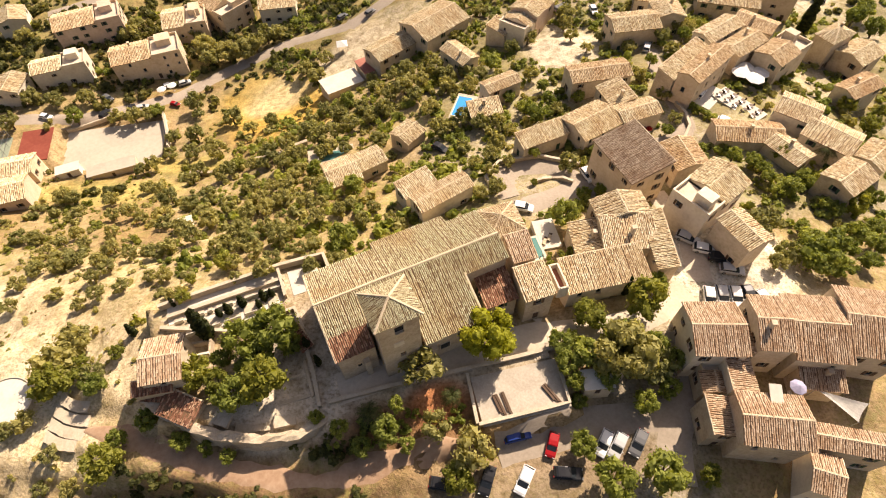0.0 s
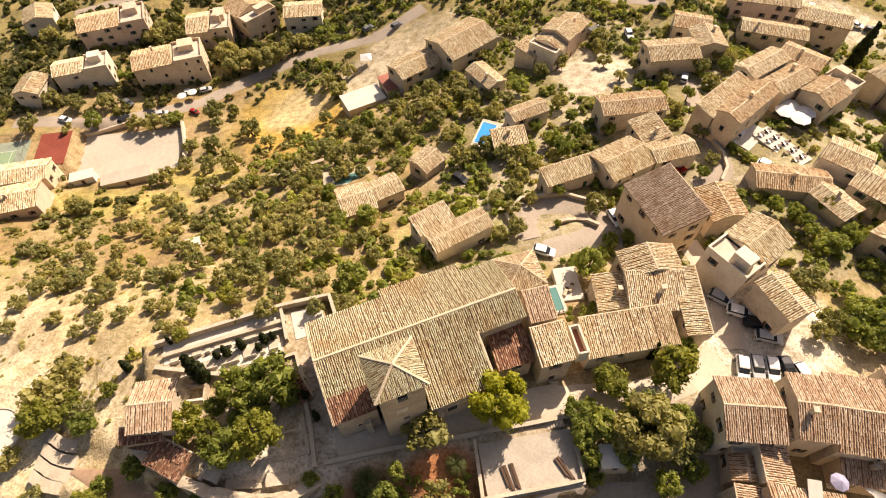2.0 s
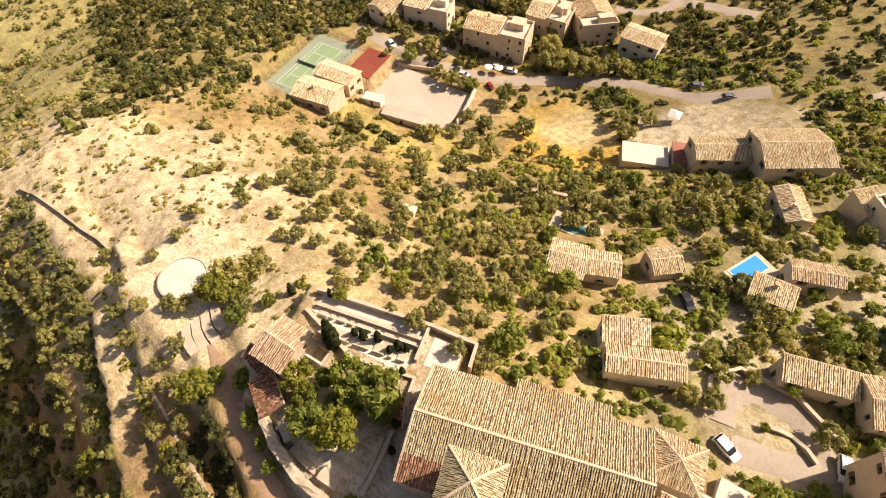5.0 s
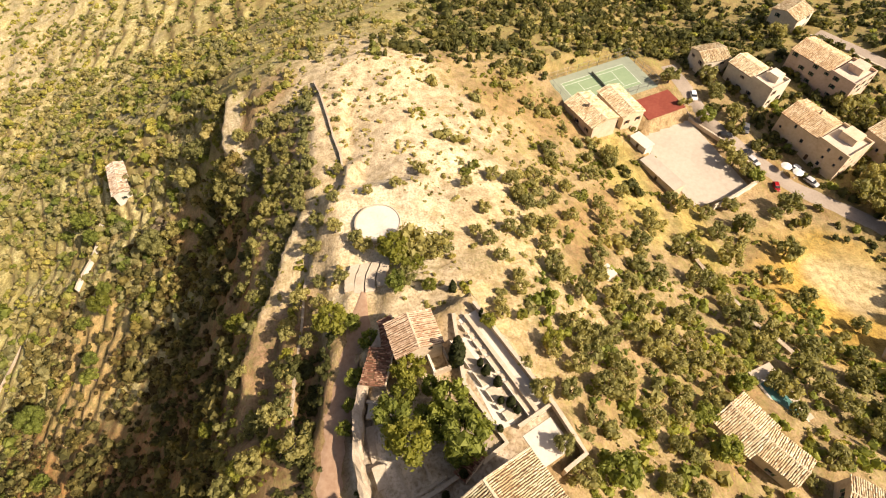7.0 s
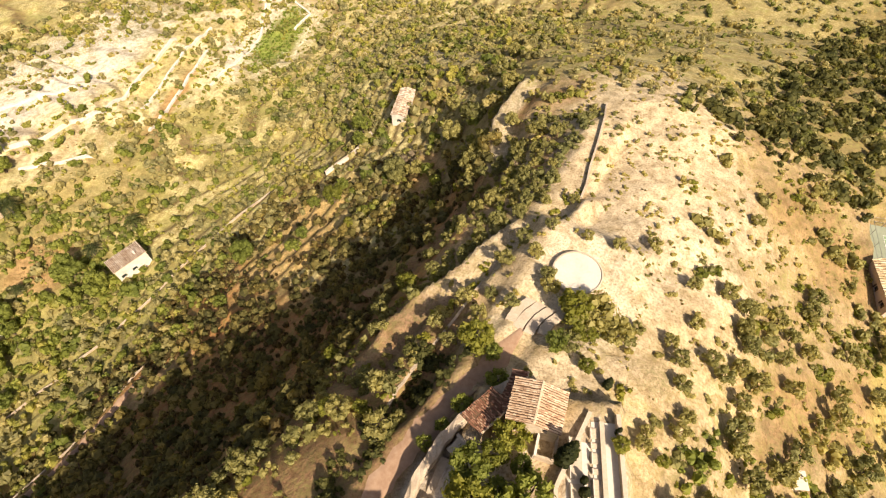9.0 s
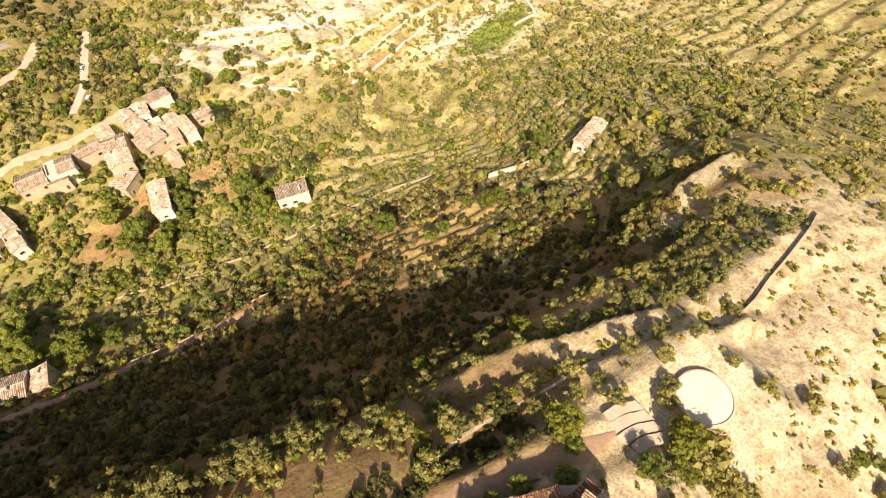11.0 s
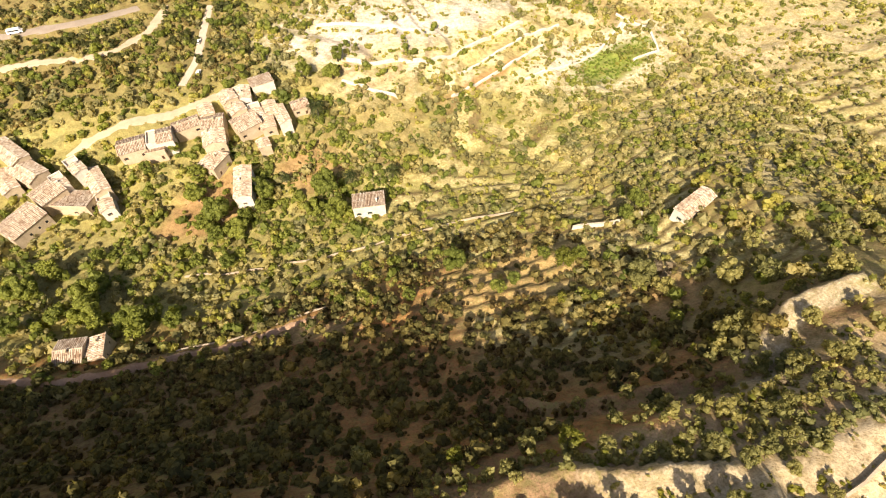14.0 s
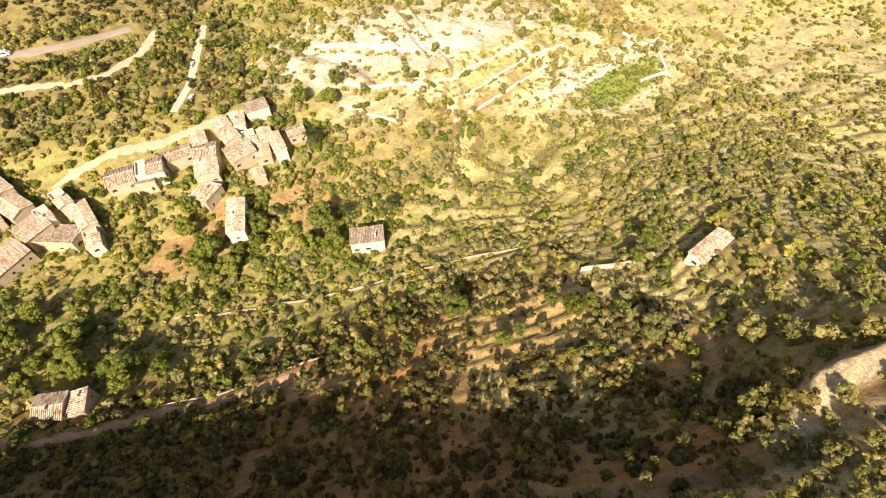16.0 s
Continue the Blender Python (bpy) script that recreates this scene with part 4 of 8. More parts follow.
row_of_houses([
    (48.7, 75.7, 15.3, 7.6, 6.6, -78, 6.0, "gable", "stone"),
    (46.9, 61.2, 18.4, 12.3, 7.4, 218, 9.6, "terrace", "plaster"),
    (49.9, 52.2, 20.9, 7.1, 4.8, -64, 7.0, "gable", "stone"),
    (66.2, 85.4, 13.4, 14.0, 6.2, -6, 4.1, "gable", "plaster"),
    (72.8, 79.6, 13.8, 8.0, 5.4, -58, 4.0, "gable", "plaster"),
    (58.4, 108.7, 12.2, 16.0, 4.4, 43, 6.4, "shed", "stone"),
    (61.9, 105.1, 12.5, 15.0, 5.2, 43, 7.8, "gable", "plaster"),
    (70.6, 121.4, 10.6, 12.5, 5.4, 35, 7.4, "gable", "stone"),
    (75.6, 116.6, 10.6, 11.0, 6.0, 35, 6.6, "gable", "stone"),
    (84.9, 114.4, 10.1, 13.0, 7.2, 37, 6.8, "terrace", "stone"),
    (83.4, 127.6, 8.6, 10.0, 6.4, -40, 6.8, "gable", "stone"),
    (62.0, 147.4, 7.0, 9.4, 7.0, -15, 4.6, "gable", "stone"),
    (83.0, 144.5, 6.0, 16.5, 6.0, -15, 5.6, "gable", "stone"),
    (84.0, 157.5, 5.6, 17.0, 8.0, -12, 7.6, "gable", "plaster"),
    (99.5, 152.5, 2.4, 14.0, 8.0, -22, 8.2, "gable", "plaster"),
    (104.0, 124.5, 4.5, 8.8, 5.2, 31, 9.0, "hip", "stone"),
    (110.4, 120.6, 3.6, 9.2, 7.7, 32, 7.0, "gable", "stone"),
    (101.6, 104.5, 7.1, 10.4, 5.5, 27, 6.0, "gable", "stone"),
    (78.4, 90.4, 12.6, 8.2, 7.3, -37, 6.5, "gable", "stone"),
], WORDS, "houses along the upper street", storeys=3)
house("tall plastered house under dull brown tiles", 36.5, 72.4, 15.7, 12.0, 8.8, -66, 9.3, "shed", "plaster", 0.3, 3, True, "house", 1305, False, "houses along the upper street", tile=M_DULLTILE)
row_of_houses([
    (82.9, 82.9, 12.4, 10.0, 8.2, -44, 6.0, "gable", "stone"),
    (79.3, 69.5, 14.5, 8.1, 6.6, 33, 6.0, "gable", "stone"),
    (89.8, 77.1, 12.1, 7.6, 5.9, 38, 6.0, "gable", "stone"),
], WORDS, "houses along the upper street", storeys=3)
row_of_houses([
    (22.6, 139.4, 3.0, 6.4, 8.2, 235, 6.4, "terrace", "plaster"),
    (26.3, 144.5, 3.0, 6.2, 8.4, 55, 7.6, "gable", "plaster"),
    (29.9, 149.4, 3.2, 6.2, 7.4, 55, 6.2, "gable", "plaster"),
    (18.0, 140.6, 2.4, 5.6, 6.0, 55, 4.6, "shed", "stone"),
    (52.4, 131.4, 7.5, 12.7, 8.1, 8, 6.5, "gable", "plaster"),
    (62.7, 136.5, 7.7, 8.0, 7.6, -86, 6.5, "gable", "stone"),
    (38.6, 109.0, 10.2, 14.8, 6.3, 10, 5.5, "gable", "stone"),
    (33.2, 89.7, 12.2, 10.4, 8.3, 31, 5.5, "gable", "stone"),
    (40.3, 98.4, 11.5, 7.4, 5.6, -70, 6.0, "shed", "stone"),
    (43.8, 92.5, 12.4, 9.4, 5.2, 19, 5.5, "gable", "stone"),
    (22.0, 86.4, 12.5, 10.9, 4.1, 24, 4.5, "shed", "stone"),
    (15.3, 110.0, 7.2, 9.3, 4.4, 28, 5.0, "gable", "stone"),
    (10.7, 100.8, 8.8, 7.6, 4.6, 13, 3.2, "shed", "stone"),
    (5.7, 128.8, 2.8, 9.5, 5.5, -51, 4.5, "gable", "stone"),
    (-13.2, 143.0, -4.8, 16.9, 7.9, 40, 5.5, "gable", "stone"),
    (-1.1, 149.6, -1.7, 16.8, 12.6, 42, 5.5, "gable", "stone"),
], WORDS, "garden houses on the north slope")
row_of_houses([
    (-7.7, 95.4, 6.1, 5.9, 5.6, 49, 4.0, "gable", "stone"),
    (-22.2, 82.7, 6.4, 7.5, 7.0, -66, 4.5, "gable_across", "stone"),
    (-16.2, 85.9, 6.9, 6.4, 5.2, 31, 4.5, "gable", "stone"),
    (-5.2, 73.0, 12.2, 7.5, 4.1, 35, 5.0, "shed", "stone"),
    (0.0, 69.2, 14.2, 11.9, 4.4, 33, 5.0, "gable", "stone"),
], WORDS, "garden houses on the north slope")
row_of_houses([
    (-99.1, 160.9, -20.4, 22.0, 10.8, 20, 8.5, "terrace", "plaster"),
    (-125.7, 154.5, -18.5, 16.6, 8.0, 20, 7.0, "terrace", "plaster"),
    (-124.5, 178.9, -18.5, 22.0, 11.2, 22, 8.0, "terrace", "plaster"),
    (-138.8, 145.4, -18.5, 9.3, 8.1, -87, 6.0, "gable", "stone"),
    (-159.1, 188.9, -21.8, 10.2, 10.0, -64, 6.0, "gable", "plaster"),
    (-58.9, 189.1, -18.6, 13.1, 9.1, 8, 6.0, "gable", "stone"),
    (-120.6, 106.4, -14.5, 13.0, 7.3, 14, 4.5, "gable", "plaster"),
    (-116.1, 94.9, -11.8, 12.7, 9.0, 19, 4.5, "gable", "plaster"),
    (-91.6, 181.9, -21.3, 14.8, 12.1, 14, 8.0, "terrace", "plaster"),
    (-78.9, 189.7, -21.0, 14.8, 13.0, -40, 8.0, "terrace", "plaster"),
], WORDS, "apartment houses by the sports ground", 0.45, storeys=3)
row_of_houses([
    (-58.3, -121.9, -71.2, 12.4, 8.5, -15, 4.5, "shed", "white"),
    (43.8, -90.2, -53.0, 8.1, 7.7, -16, 3.5, "gable", "vstone"),
    (37.0, -88.7, -53.7, 7.5, 5.8, 79, 3.5, "shed", "vstone"),
    (-150.3, -55.3, -44.0, 14.7, 5.2, 15, 5.0, "gable", "white"),
    (65.8, -196.2, -62.1, 17.5, 7.3, -59, 6.0, "gable", "vstone"),
    (60.2, -184.4, -64.1, 14.1, 8.5, -54, 6.0, "gable", "vstone"),
    (69.3, -184.3, -65.0, 14.0, 6.2, -68, 5.0, "gable", "vstone"),
    (54.4, -171.8, -66.1, 10.2, 9.7, 33, 6.0, "gable", "vstone"),
    (49.8, -175.6, -65.7, 8.2, 4.9, -69, 6.0, "terrace", "white"),
    (43.0, -180.0, -65.4, 9.7, 5.0, -66, 7.0, "terrace", "white"),
    (64.0, -161.3, -66.7, 14.4, 10.9, 37, 6.0, "gable", "vstone"),
    (46.8, -167.2, -67.7, 15.6, 9.2, -26, 4.0, "shed", "vstone"),
    (37.1, -171.6, -67.5, 14.5, 6.0, -75, 6.0, "gable", "vstone"),
], WORDS, "houses of the far hamlet", 0.56, storeys=1)
row_of_houses([
    (35.6, -161.3, -68.5, 10.2, 5.1, -83, 5.0, "terrace", "white"),
    (21.7, -184.0, -65.2, 10.6, 8.5, -1, 5.5, "gable", "vstone"),
    (10.4, -183.7, -65.6, 10.2, 8.2, -4, 6.5, "terrace", "white"),
    (13.4, -180.5, -66.1, 7.5, 5.8, -7, 4.0, "shed", "vstone"),
    (-0.6, -188.8, -65.8, 10.9, 6.3, 6, 5.0, "gable", "vstone"),
    (-11.1, -186.6, -67.5, 9.1, 8.1, -12, 6.0, "gable", "vstone"),
    (-9.8, -193.6, -65.5, 7.5, 5.9, -86, 5.0, "gable", "vstone"),
    (-9.7, -179.1, -69.1, 10.6, 8.9, 84, 6.0, "gable", "vstone"),
    (-20.2, -197.5, -65.7, 7.2, 6.6, -77, 6.0, "gable", "vstone"),
    (-26.4, -199.4, -67.4, 8.6, 6.9, 84, 6.0, "gable", "white"),
    (-21.9, -192.0, -67.9, 8.3, 6.9, -77, 6.0, "gable", "vstone"),
    (-23.8, -183.2, -69.6, 10.6, 9.5, 17, 6.0, "gable", "vstone"),
    (-29.4, -189.0, -68.7, 7.9, 5.1, -87, 5.0, "terrace", "white"),
], WORDS, "houses of the far hamlet", 0.56, storeys=1)
row_of_houses([
    (-35.3, -189.1, -69.5, 7.3, 6.3, -89, 5.0, "gable", "vstone"),
    (-39.2, -182.2, -70.4, 12.0, 4.9, -86, 6.0, "gable", "white"),
    (-32.3, -181.4, -70.8, 8.5, 6.1, 89, 5.0, "gable", "vstone"),
    (-36.0, -205.3, -67.9, 9.9, 9.4, 4, 5.0, "shed", "white"),
    (-6.5, -168.6, -70.6, 9.8, 9.3, 41, 4.0, "shed", "vstone"),
    (-15.2, -151.0, -72.3, 16.3, 6.6, 78, 7.0, "gable", "white"),
    (-27.8, -171.2, -72.0, 5.6, 4.9, -86, 4.5, "gable", "vstone"),
    (-48.3, -186.7, -70.1, 7.4, 5.8, 3, 4.5, "gable", "vstone"),
], WORDS, "houses of the far hamlet", 0.56, storeys=1)


# ---- trees and scrub ----
def leaf_paint(dark, mid, light):
    def build(nt, b):
        geo = nt.nodes.new("ShaderNodeNewGeometry")
        info = nt.nodes.new("ShaderNodeObjectInfo")
        c = ramp(nt, geo.outputs["Random Per Island"], (0.0, dark), (0.45, mid), (1.0, light))
        c = mix(nt, c, ramp(nt, info.outputs["Random"], (0.0, (0.72, 0.76, 0.7)), (1.0, (1.2, 1.15, 1.05))), 1.0, "MULTIPLY")
        c = mix(nt, c, ramp(nt, noise_at(nt, 0.08, 3, "Object"), (0.35, (0.72, 0.76, 0.75)), (0.65, (1.25, 1.15, 0.95))), 1.0, "MULTIPLY")
        nt.links.new(c, b.inputs["Base Color"])
        thin = nt.nodes.new("ShaderNodeBsdfTranslucent")
        nt.links.new(mix(nt, c, (1.25, 1.2, 0.7), 1.0, "MULTIPLY"), thin.inputs["Color"])
        both = nt.nodes.new("ShaderNodeMixShader")
        both.inputs[0].default_value = 0.5
        nt.links.new(b.outputs[0], both.inputs[1])
        nt.links.new(thin.outputs[0], both.inputs[2])
        nt.links.new(both.outputs[0], nt.nodes["Material Output"].inputs["Surface"])
    return build


M_LEAF = {
    "olive": material("olive_leaf", leaf_paint((0.22, 0.21, 0.075), (0.34, 0.32, 0.125), (0.46, 0.435, 0.2)), 0.7),
    "bright": material("lime_green_leaf", leaf_paint((0.24, 0.25, 0.02), (0.38, 0.39, 0.035), (0.5, 0.5, 0.07)), 0.65),
    "leafy": material("green_leaf", leaf_paint((0.16, 0.19, 0.04), (0.255, 0.29, 0.065), (0.36, 0.395, 0.105)), 0.65),
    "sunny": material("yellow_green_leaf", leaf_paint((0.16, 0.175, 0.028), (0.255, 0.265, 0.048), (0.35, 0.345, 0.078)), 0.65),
    "vale": material("sunlit_valley_leaf", leaf_paint((0.21, 0.22, 0.055), (0.33, 0.335, 0.092), (0.46, 0.445, 0.155)), 0.7),
    "evergreen": material("dark_evergreen_leaf", leaf_paint((0.06, 0.066, 0.022), (0.115, 0.12, 0.04), (0.19, 0.19, 0.07)), 0.7),
    "cypress": material("cypress_leaf", leaf_paint((0.02, 0.03, 0.01), (0.045, 0.055, 0.018), (0.075, 0.085, 0.03)), 0.75),
    "palm": material("palm_leaf", leaf_paint((0.04, 0.055, 0.016), (0.08, 0.1, 0.032), (0.14, 0.16, 0.065)), 0.6),
    # darker leaf for the south bank: its shade is put into the colour
    "shade": material("shade_dimmed_leaf", leaf_paint((0.11, 0.1, 0.038), (0.19, 0.17, 0.064), (0.28, 0.25, 0.1)), 0.75),
    "vine": material("fresh_vine_leaf", leaf_paint((0.14, 0.2, 0.035), (0.22, 0.3, 0.06), (0.32, 0.4, 0.1)), 0.65),
    "silver": material("silvery_scrub_leaf", leaf_paint((0.2, 0.19, 0.085), (0.32, 0.3, 0.145), (0.45, 0.425, 0.23)), 0.75),
    "brush": material("brown_brush_leaf", leaf_paint((0.095, 0.062, 0.026), (0.17, 0.118, 0.048), (0.25, 0.185, 0.08)), 0.8),
    "dead": material("grey_twigs", leaf_paint((0.16, 0.125, 0.09), (0.27, 0.22, 0.165), (0.38, 0.32, 0.25)), 0.9),
    "dry": material("dry_scrub_leaf", leaf_paint((0.13, 0.1, 0.04), (0.23, 0.18, 0.075), (0.33, 0.27, 0.12)), 0.85),
}
M_BARK = material("grey_bark", mottled((0.07, 0.05, 0.035), (0.14, 0.1, 0.07), (0.2, 0.16, 0.12), 1.0, 8.0, 0.03), 0.9)


def leaves(r, centres, size, n, out=1.0):
    """Loose leaf sprays round clump centres (x, y, z, radius): two-triangle blades facing every way but mostly out and up."""
    verts, faces = [], []
    for cx, cy, cz, cr in centres:
        for _ in range(n):
            d = Vector((r.gauss(0, 1), r.gauss(0, 1), r.gauss(0.25, 0.9))).normalized()
            p = Vector((cx, cy, cz)) + d * cr * r.uniform(0.75, 1.12)
            nrm = (d * out + Vector((r.gauss(0, 0.45), r.gauss(0, 0.45), r.gauss(0.3, 0.45)))).normalized()
            u = nrm.orthogonal().normalized()
            u.rotate(Matrix.Rotation(r.uniform(0, 6.28), 3, nrm))
            v = nrm.cross(u)
            s = size * r.uniform(0.6, 1.35)
            k = len(verts)
            verts += [tuple(p - u * s), tuple(p + v * s * 0.55 + nrm * s * 0.15), tuple(p + u * s), tuple(p - v * s * 0.55)]
            faces.append((k, k + 1, k + 2, k + 3))
    return verts, faces


def lumps(r, centres, shrink=0.7, fine=1):
    """The dense inside of each clump: a shell of loose leaf masses, tilted every way."""
    b = bmesh.new()
    bmesh.ops.create_icosphere(b, subdivisions=fine, radius=1.0)
    shell = [[v.co.copy() for v in f.verts] for f in b.faces]
    b.free()
    vs, fs = [], []
    for cx, cy, cz, cr in centres:
        c = Vector((cx, cy, cz))
        for tri in shell:
            mid = (tri[0] + tri[1] + tri[2]) / 3
            tilt = Matrix.Rotation(r.gauss(0, 0.5), 3, Vector((r.gauss(0, 1), r.gauss(0, 1), r.gauss(0, 1))).normalized())
            far, big = cr * shrink * r.uniform(0.85, 1.4), cr * shrink * r.uniform(1.15, 1.6)
            fs.append((len(vs), len(vs) + 1, len(vs) + 2))
            vs += [tuple(c + mid * far + tilt @ (p - mid) * big) for p in tri]
    return vs, fs


def joined(*lists):
    verts, faces = [], []
    for vs, fs in lists:
        k = len(verts)
        verts += vs
        faces += [tuple(i + k for i in f) for f in fs]
    return verts, faces


def limb(b, p, q, r0, r1):
    d = q - p
    m = Matrix.Translation((p + q) / 2) @ d.to_track_quat("Z", "Y").to_matrix().to_4x4()
    bmesh.ops.create_cone(b, cap_ends=True, segments=6, radius1=r0, radius2=r1, depth=d.length, matrix=m)


def make_tree(kind, seed):
    """A tree whose crown is 1 m in half width; it is scaled when planted."""
    r = random.Random(seed)
    spec = {"olive": (0.95, 0.62, 15, 0.32, 17, 0.085), "leafy": (1.15, 0.8, 21, 0.31, 27, 0.072), "sunny": (1.1, 0.8, 22, 0.3, 30, 0.07),
            "olive_big": (0.95, 0.7, 30, 0.27, 20, 0.06), "leafy_big": (1.05, 0.8, 32, 0.27, 20, 0.06), "sunny_big": (1.05, 0.8, 32, 0.27, 20, 0.06), "bright_big": (1.0, 0.85, 44, 0.24, 40, 0.05)}[kind]
    big, kind = kind.endswith("_big"), kind.split("_")[0]
    mid, tall, count, fat, n, size = spec
    centres = []
    for i in range(count):
        a, h = i * 2.4 + r.uniform(-0.4, 0.4), r.uniform(-0.7, 1.0)
        ring = math.sqrt(max(0.05, 1 - h * h * 0.8)) * r.uniform(0.35, 0.78)
        centres.append((math.cos(a) * ring, math.sin(a) * ring, mid + h * tall * 0.62, fat * r.uniform(0.75, 1.25)))
    vs, fs = joined(lumps(r, centres, 0.68 if big else 0.6, 2 if big else 1), leaves(r, centres, size, n))
    root = new({"olive": "olive_tree", "leafy": "leafy_tree", "sunny": "garden_tree", "bright": "garden_tree"}[kind])
    part("crown", raw_mesh("crown", vs, fs, M_LEAF[kind]), None, root)
    b = bmesh.new()
    limb(b, Vector((0, 0, -0.3)), Vector((r.uniform(-0.06, 0.06), 0, mid * 0.55)), 0.1, 0.065)
    for i in range(4):
        a = i * 1.6 + r.random()
        limb(b, Vector((0, 0, mid * 0.5)), Vector((math.cos(a) * 0.5, math.sin(a) * 0.5, mid + 0.1)), 0.05, 0.02)
    part("trunk", b, M_BARK, root)
    return root


TREE_WORDS = {"olive": ("grey-green olive tree with a ragged open crown", "olive tree"), "leafy": ("deep green broadleaf tree with a dense crown", "tree"), "sunny": ("bright yellow-green garden tree in full leaf", "tree"), "bright": ("large lime-green tree with a full rounded crown", "tree"), "palm": ("date palm with arching feathered fronds", "palm")}
STOCK = {}


def plant(kind, places):
    base = kind
    for i, (x, y, s) in enumerate(places):
        kind = base + "_big" if (s > 4.4 or base == "bright") and base != "palm" else base
        made = STOCK.setdefault(kind, [])
        turn = (x * 37 + y * 91) % 360
        m = pose(x, y, float(land(x, y)) - 0.1, 0, 0, turn) @ Matrix.Diagonal((s, s, s * (0.9 + 0.25 * ((x * 7.3) % 1)), 1)) if kind != "palm" else pose(x, y, float(land(x, y)), 0, 0, turn) @ Matrix.Diagonal((s / 2.6,) * 3 + (1,))
        if len(made) < (4 if kind != "palm" else 2):
            tree = make_tree(kind, 100 + len(made) * 7 + len(kind)) if kind != "palm" else make_palm(50 + len(made))
            tagged(tree, TREE_WORDS[base][0], TREE_WORDS[base][1], TREE_WORDS[base][1] + "s of the hill")
            tree.matrix_basis = m
            made.append(tree)
        else:
            src = made[i % len(made)]
            hold = src.matrix_basis.copy()
            src.matrix_basis = Matrix()
            copy_thing(src, m)
            src.matrix_basis = hold


def make_palm(seed):
    r = random.Random(seed)
    root = new("palm_tree")
    b = bmesh.new()
    for i in range(5):
        limb(b, Vector((0.04 * i * i / 4, 0, i * 0.9 - 0.3)), Vector((0.04 * (i + 1) ** 2 / 4, 0, (i + 1) * 0.9 - 0.3)), 0.26 - i * 0.02, 0.24 - i * 0.02)
    part("trunk", b, M_BARK, root)
    vs, fs = [], []
    top = Vector((0.25, 0, 4.2))
    for i in range(34):
        a, tilt = i * 2.4, r.uniform(-0.35, 1.1)
        out = Vector((math.cos(a), math.sin(a), 0))
        side = Vector((-out.y, out.x, 0))
        pts = []
        for k in range(11):
            f = k / 10
            pts.append(top + out * (2.6 * f * math.cos(tilt * (1 - f * 0.4))) + Vector((0, 0, 2.4 * f * math.sin(tilt) - 1.9 * f * f)))
        for k in range(10):
            w = 0.55 * math.sin(math.pi * (k + 1.2) / 12)
            for s in (-1, 1):
                n = len(vs)
                vs += [tuple(pts[k]), tuple(pts[k].lerp(pts[k + 1], 0.7)), tuple(pts[k + 1] + side * s * w + Vector((0, 0, -0.2)) + out * 0.25)]
                fs.append((n, n + 1, n + 2))
    part("fronds", raw_mesh("fronds", vs, fs, M_LEAF["palm"]), None, root)
    return root


def plant_cypress(places):
    r = random.Random(3)
    first = None
    for x, y, h, rad in places:
        m = pose(x, y, float(land(x, y)) - 0.1, 0, 0, x * 50 % 360) @ Matrix.Diagonal((rad, rad, h, 1))
        if first is None:
            centres = [(math.cos(i * 2.4) * 0.3 * w, math.sin(i * 2.4) * 0.3 * w, z, 0.6 * w) for i in range(20) for z in [0.06 + 0.88 * i / 20] for w in [max(0.15, min(1.0, 1.25 * (1 - z) ** 0.75 + 0.12))]]
            vs, fs = [], []
            lv, lf = lumps(r, [(a, b2, z * 6, w) for a, b2, z, w in centres], 0.9)
            bv, bf = leaves(r, [(a, b2, z * 6, w) for a, b2, z, w in centres], 0.17, 30)
            vs, fs = joined((lv, lf), (bv, bf))
            vs = [(a, b2, z / 6.2) for a, b2, z in vs]
            first = tagged(new("cypress_tree"), "dark narrow cypress tree with dense foliage", "cypress", "cypress trees of the churchyard")
            part("crown", raw_mesh("crown", vs, fs, M_LEAF["cypress"]), None, first)
            b = bmesh.new()
            limb(b, Vector((0, 0, -0.04)), Vector((0, 0, 0.5)), 0.16, 0.08)
            part("trunk", b, M_BARK, first)
            first.matrix_basis = m
        else:
            hold = first.matrix_basis.copy()
            first.matrix_basis = Matrix()
            copy_thing(first, m)
            first.matrix_basis = hold


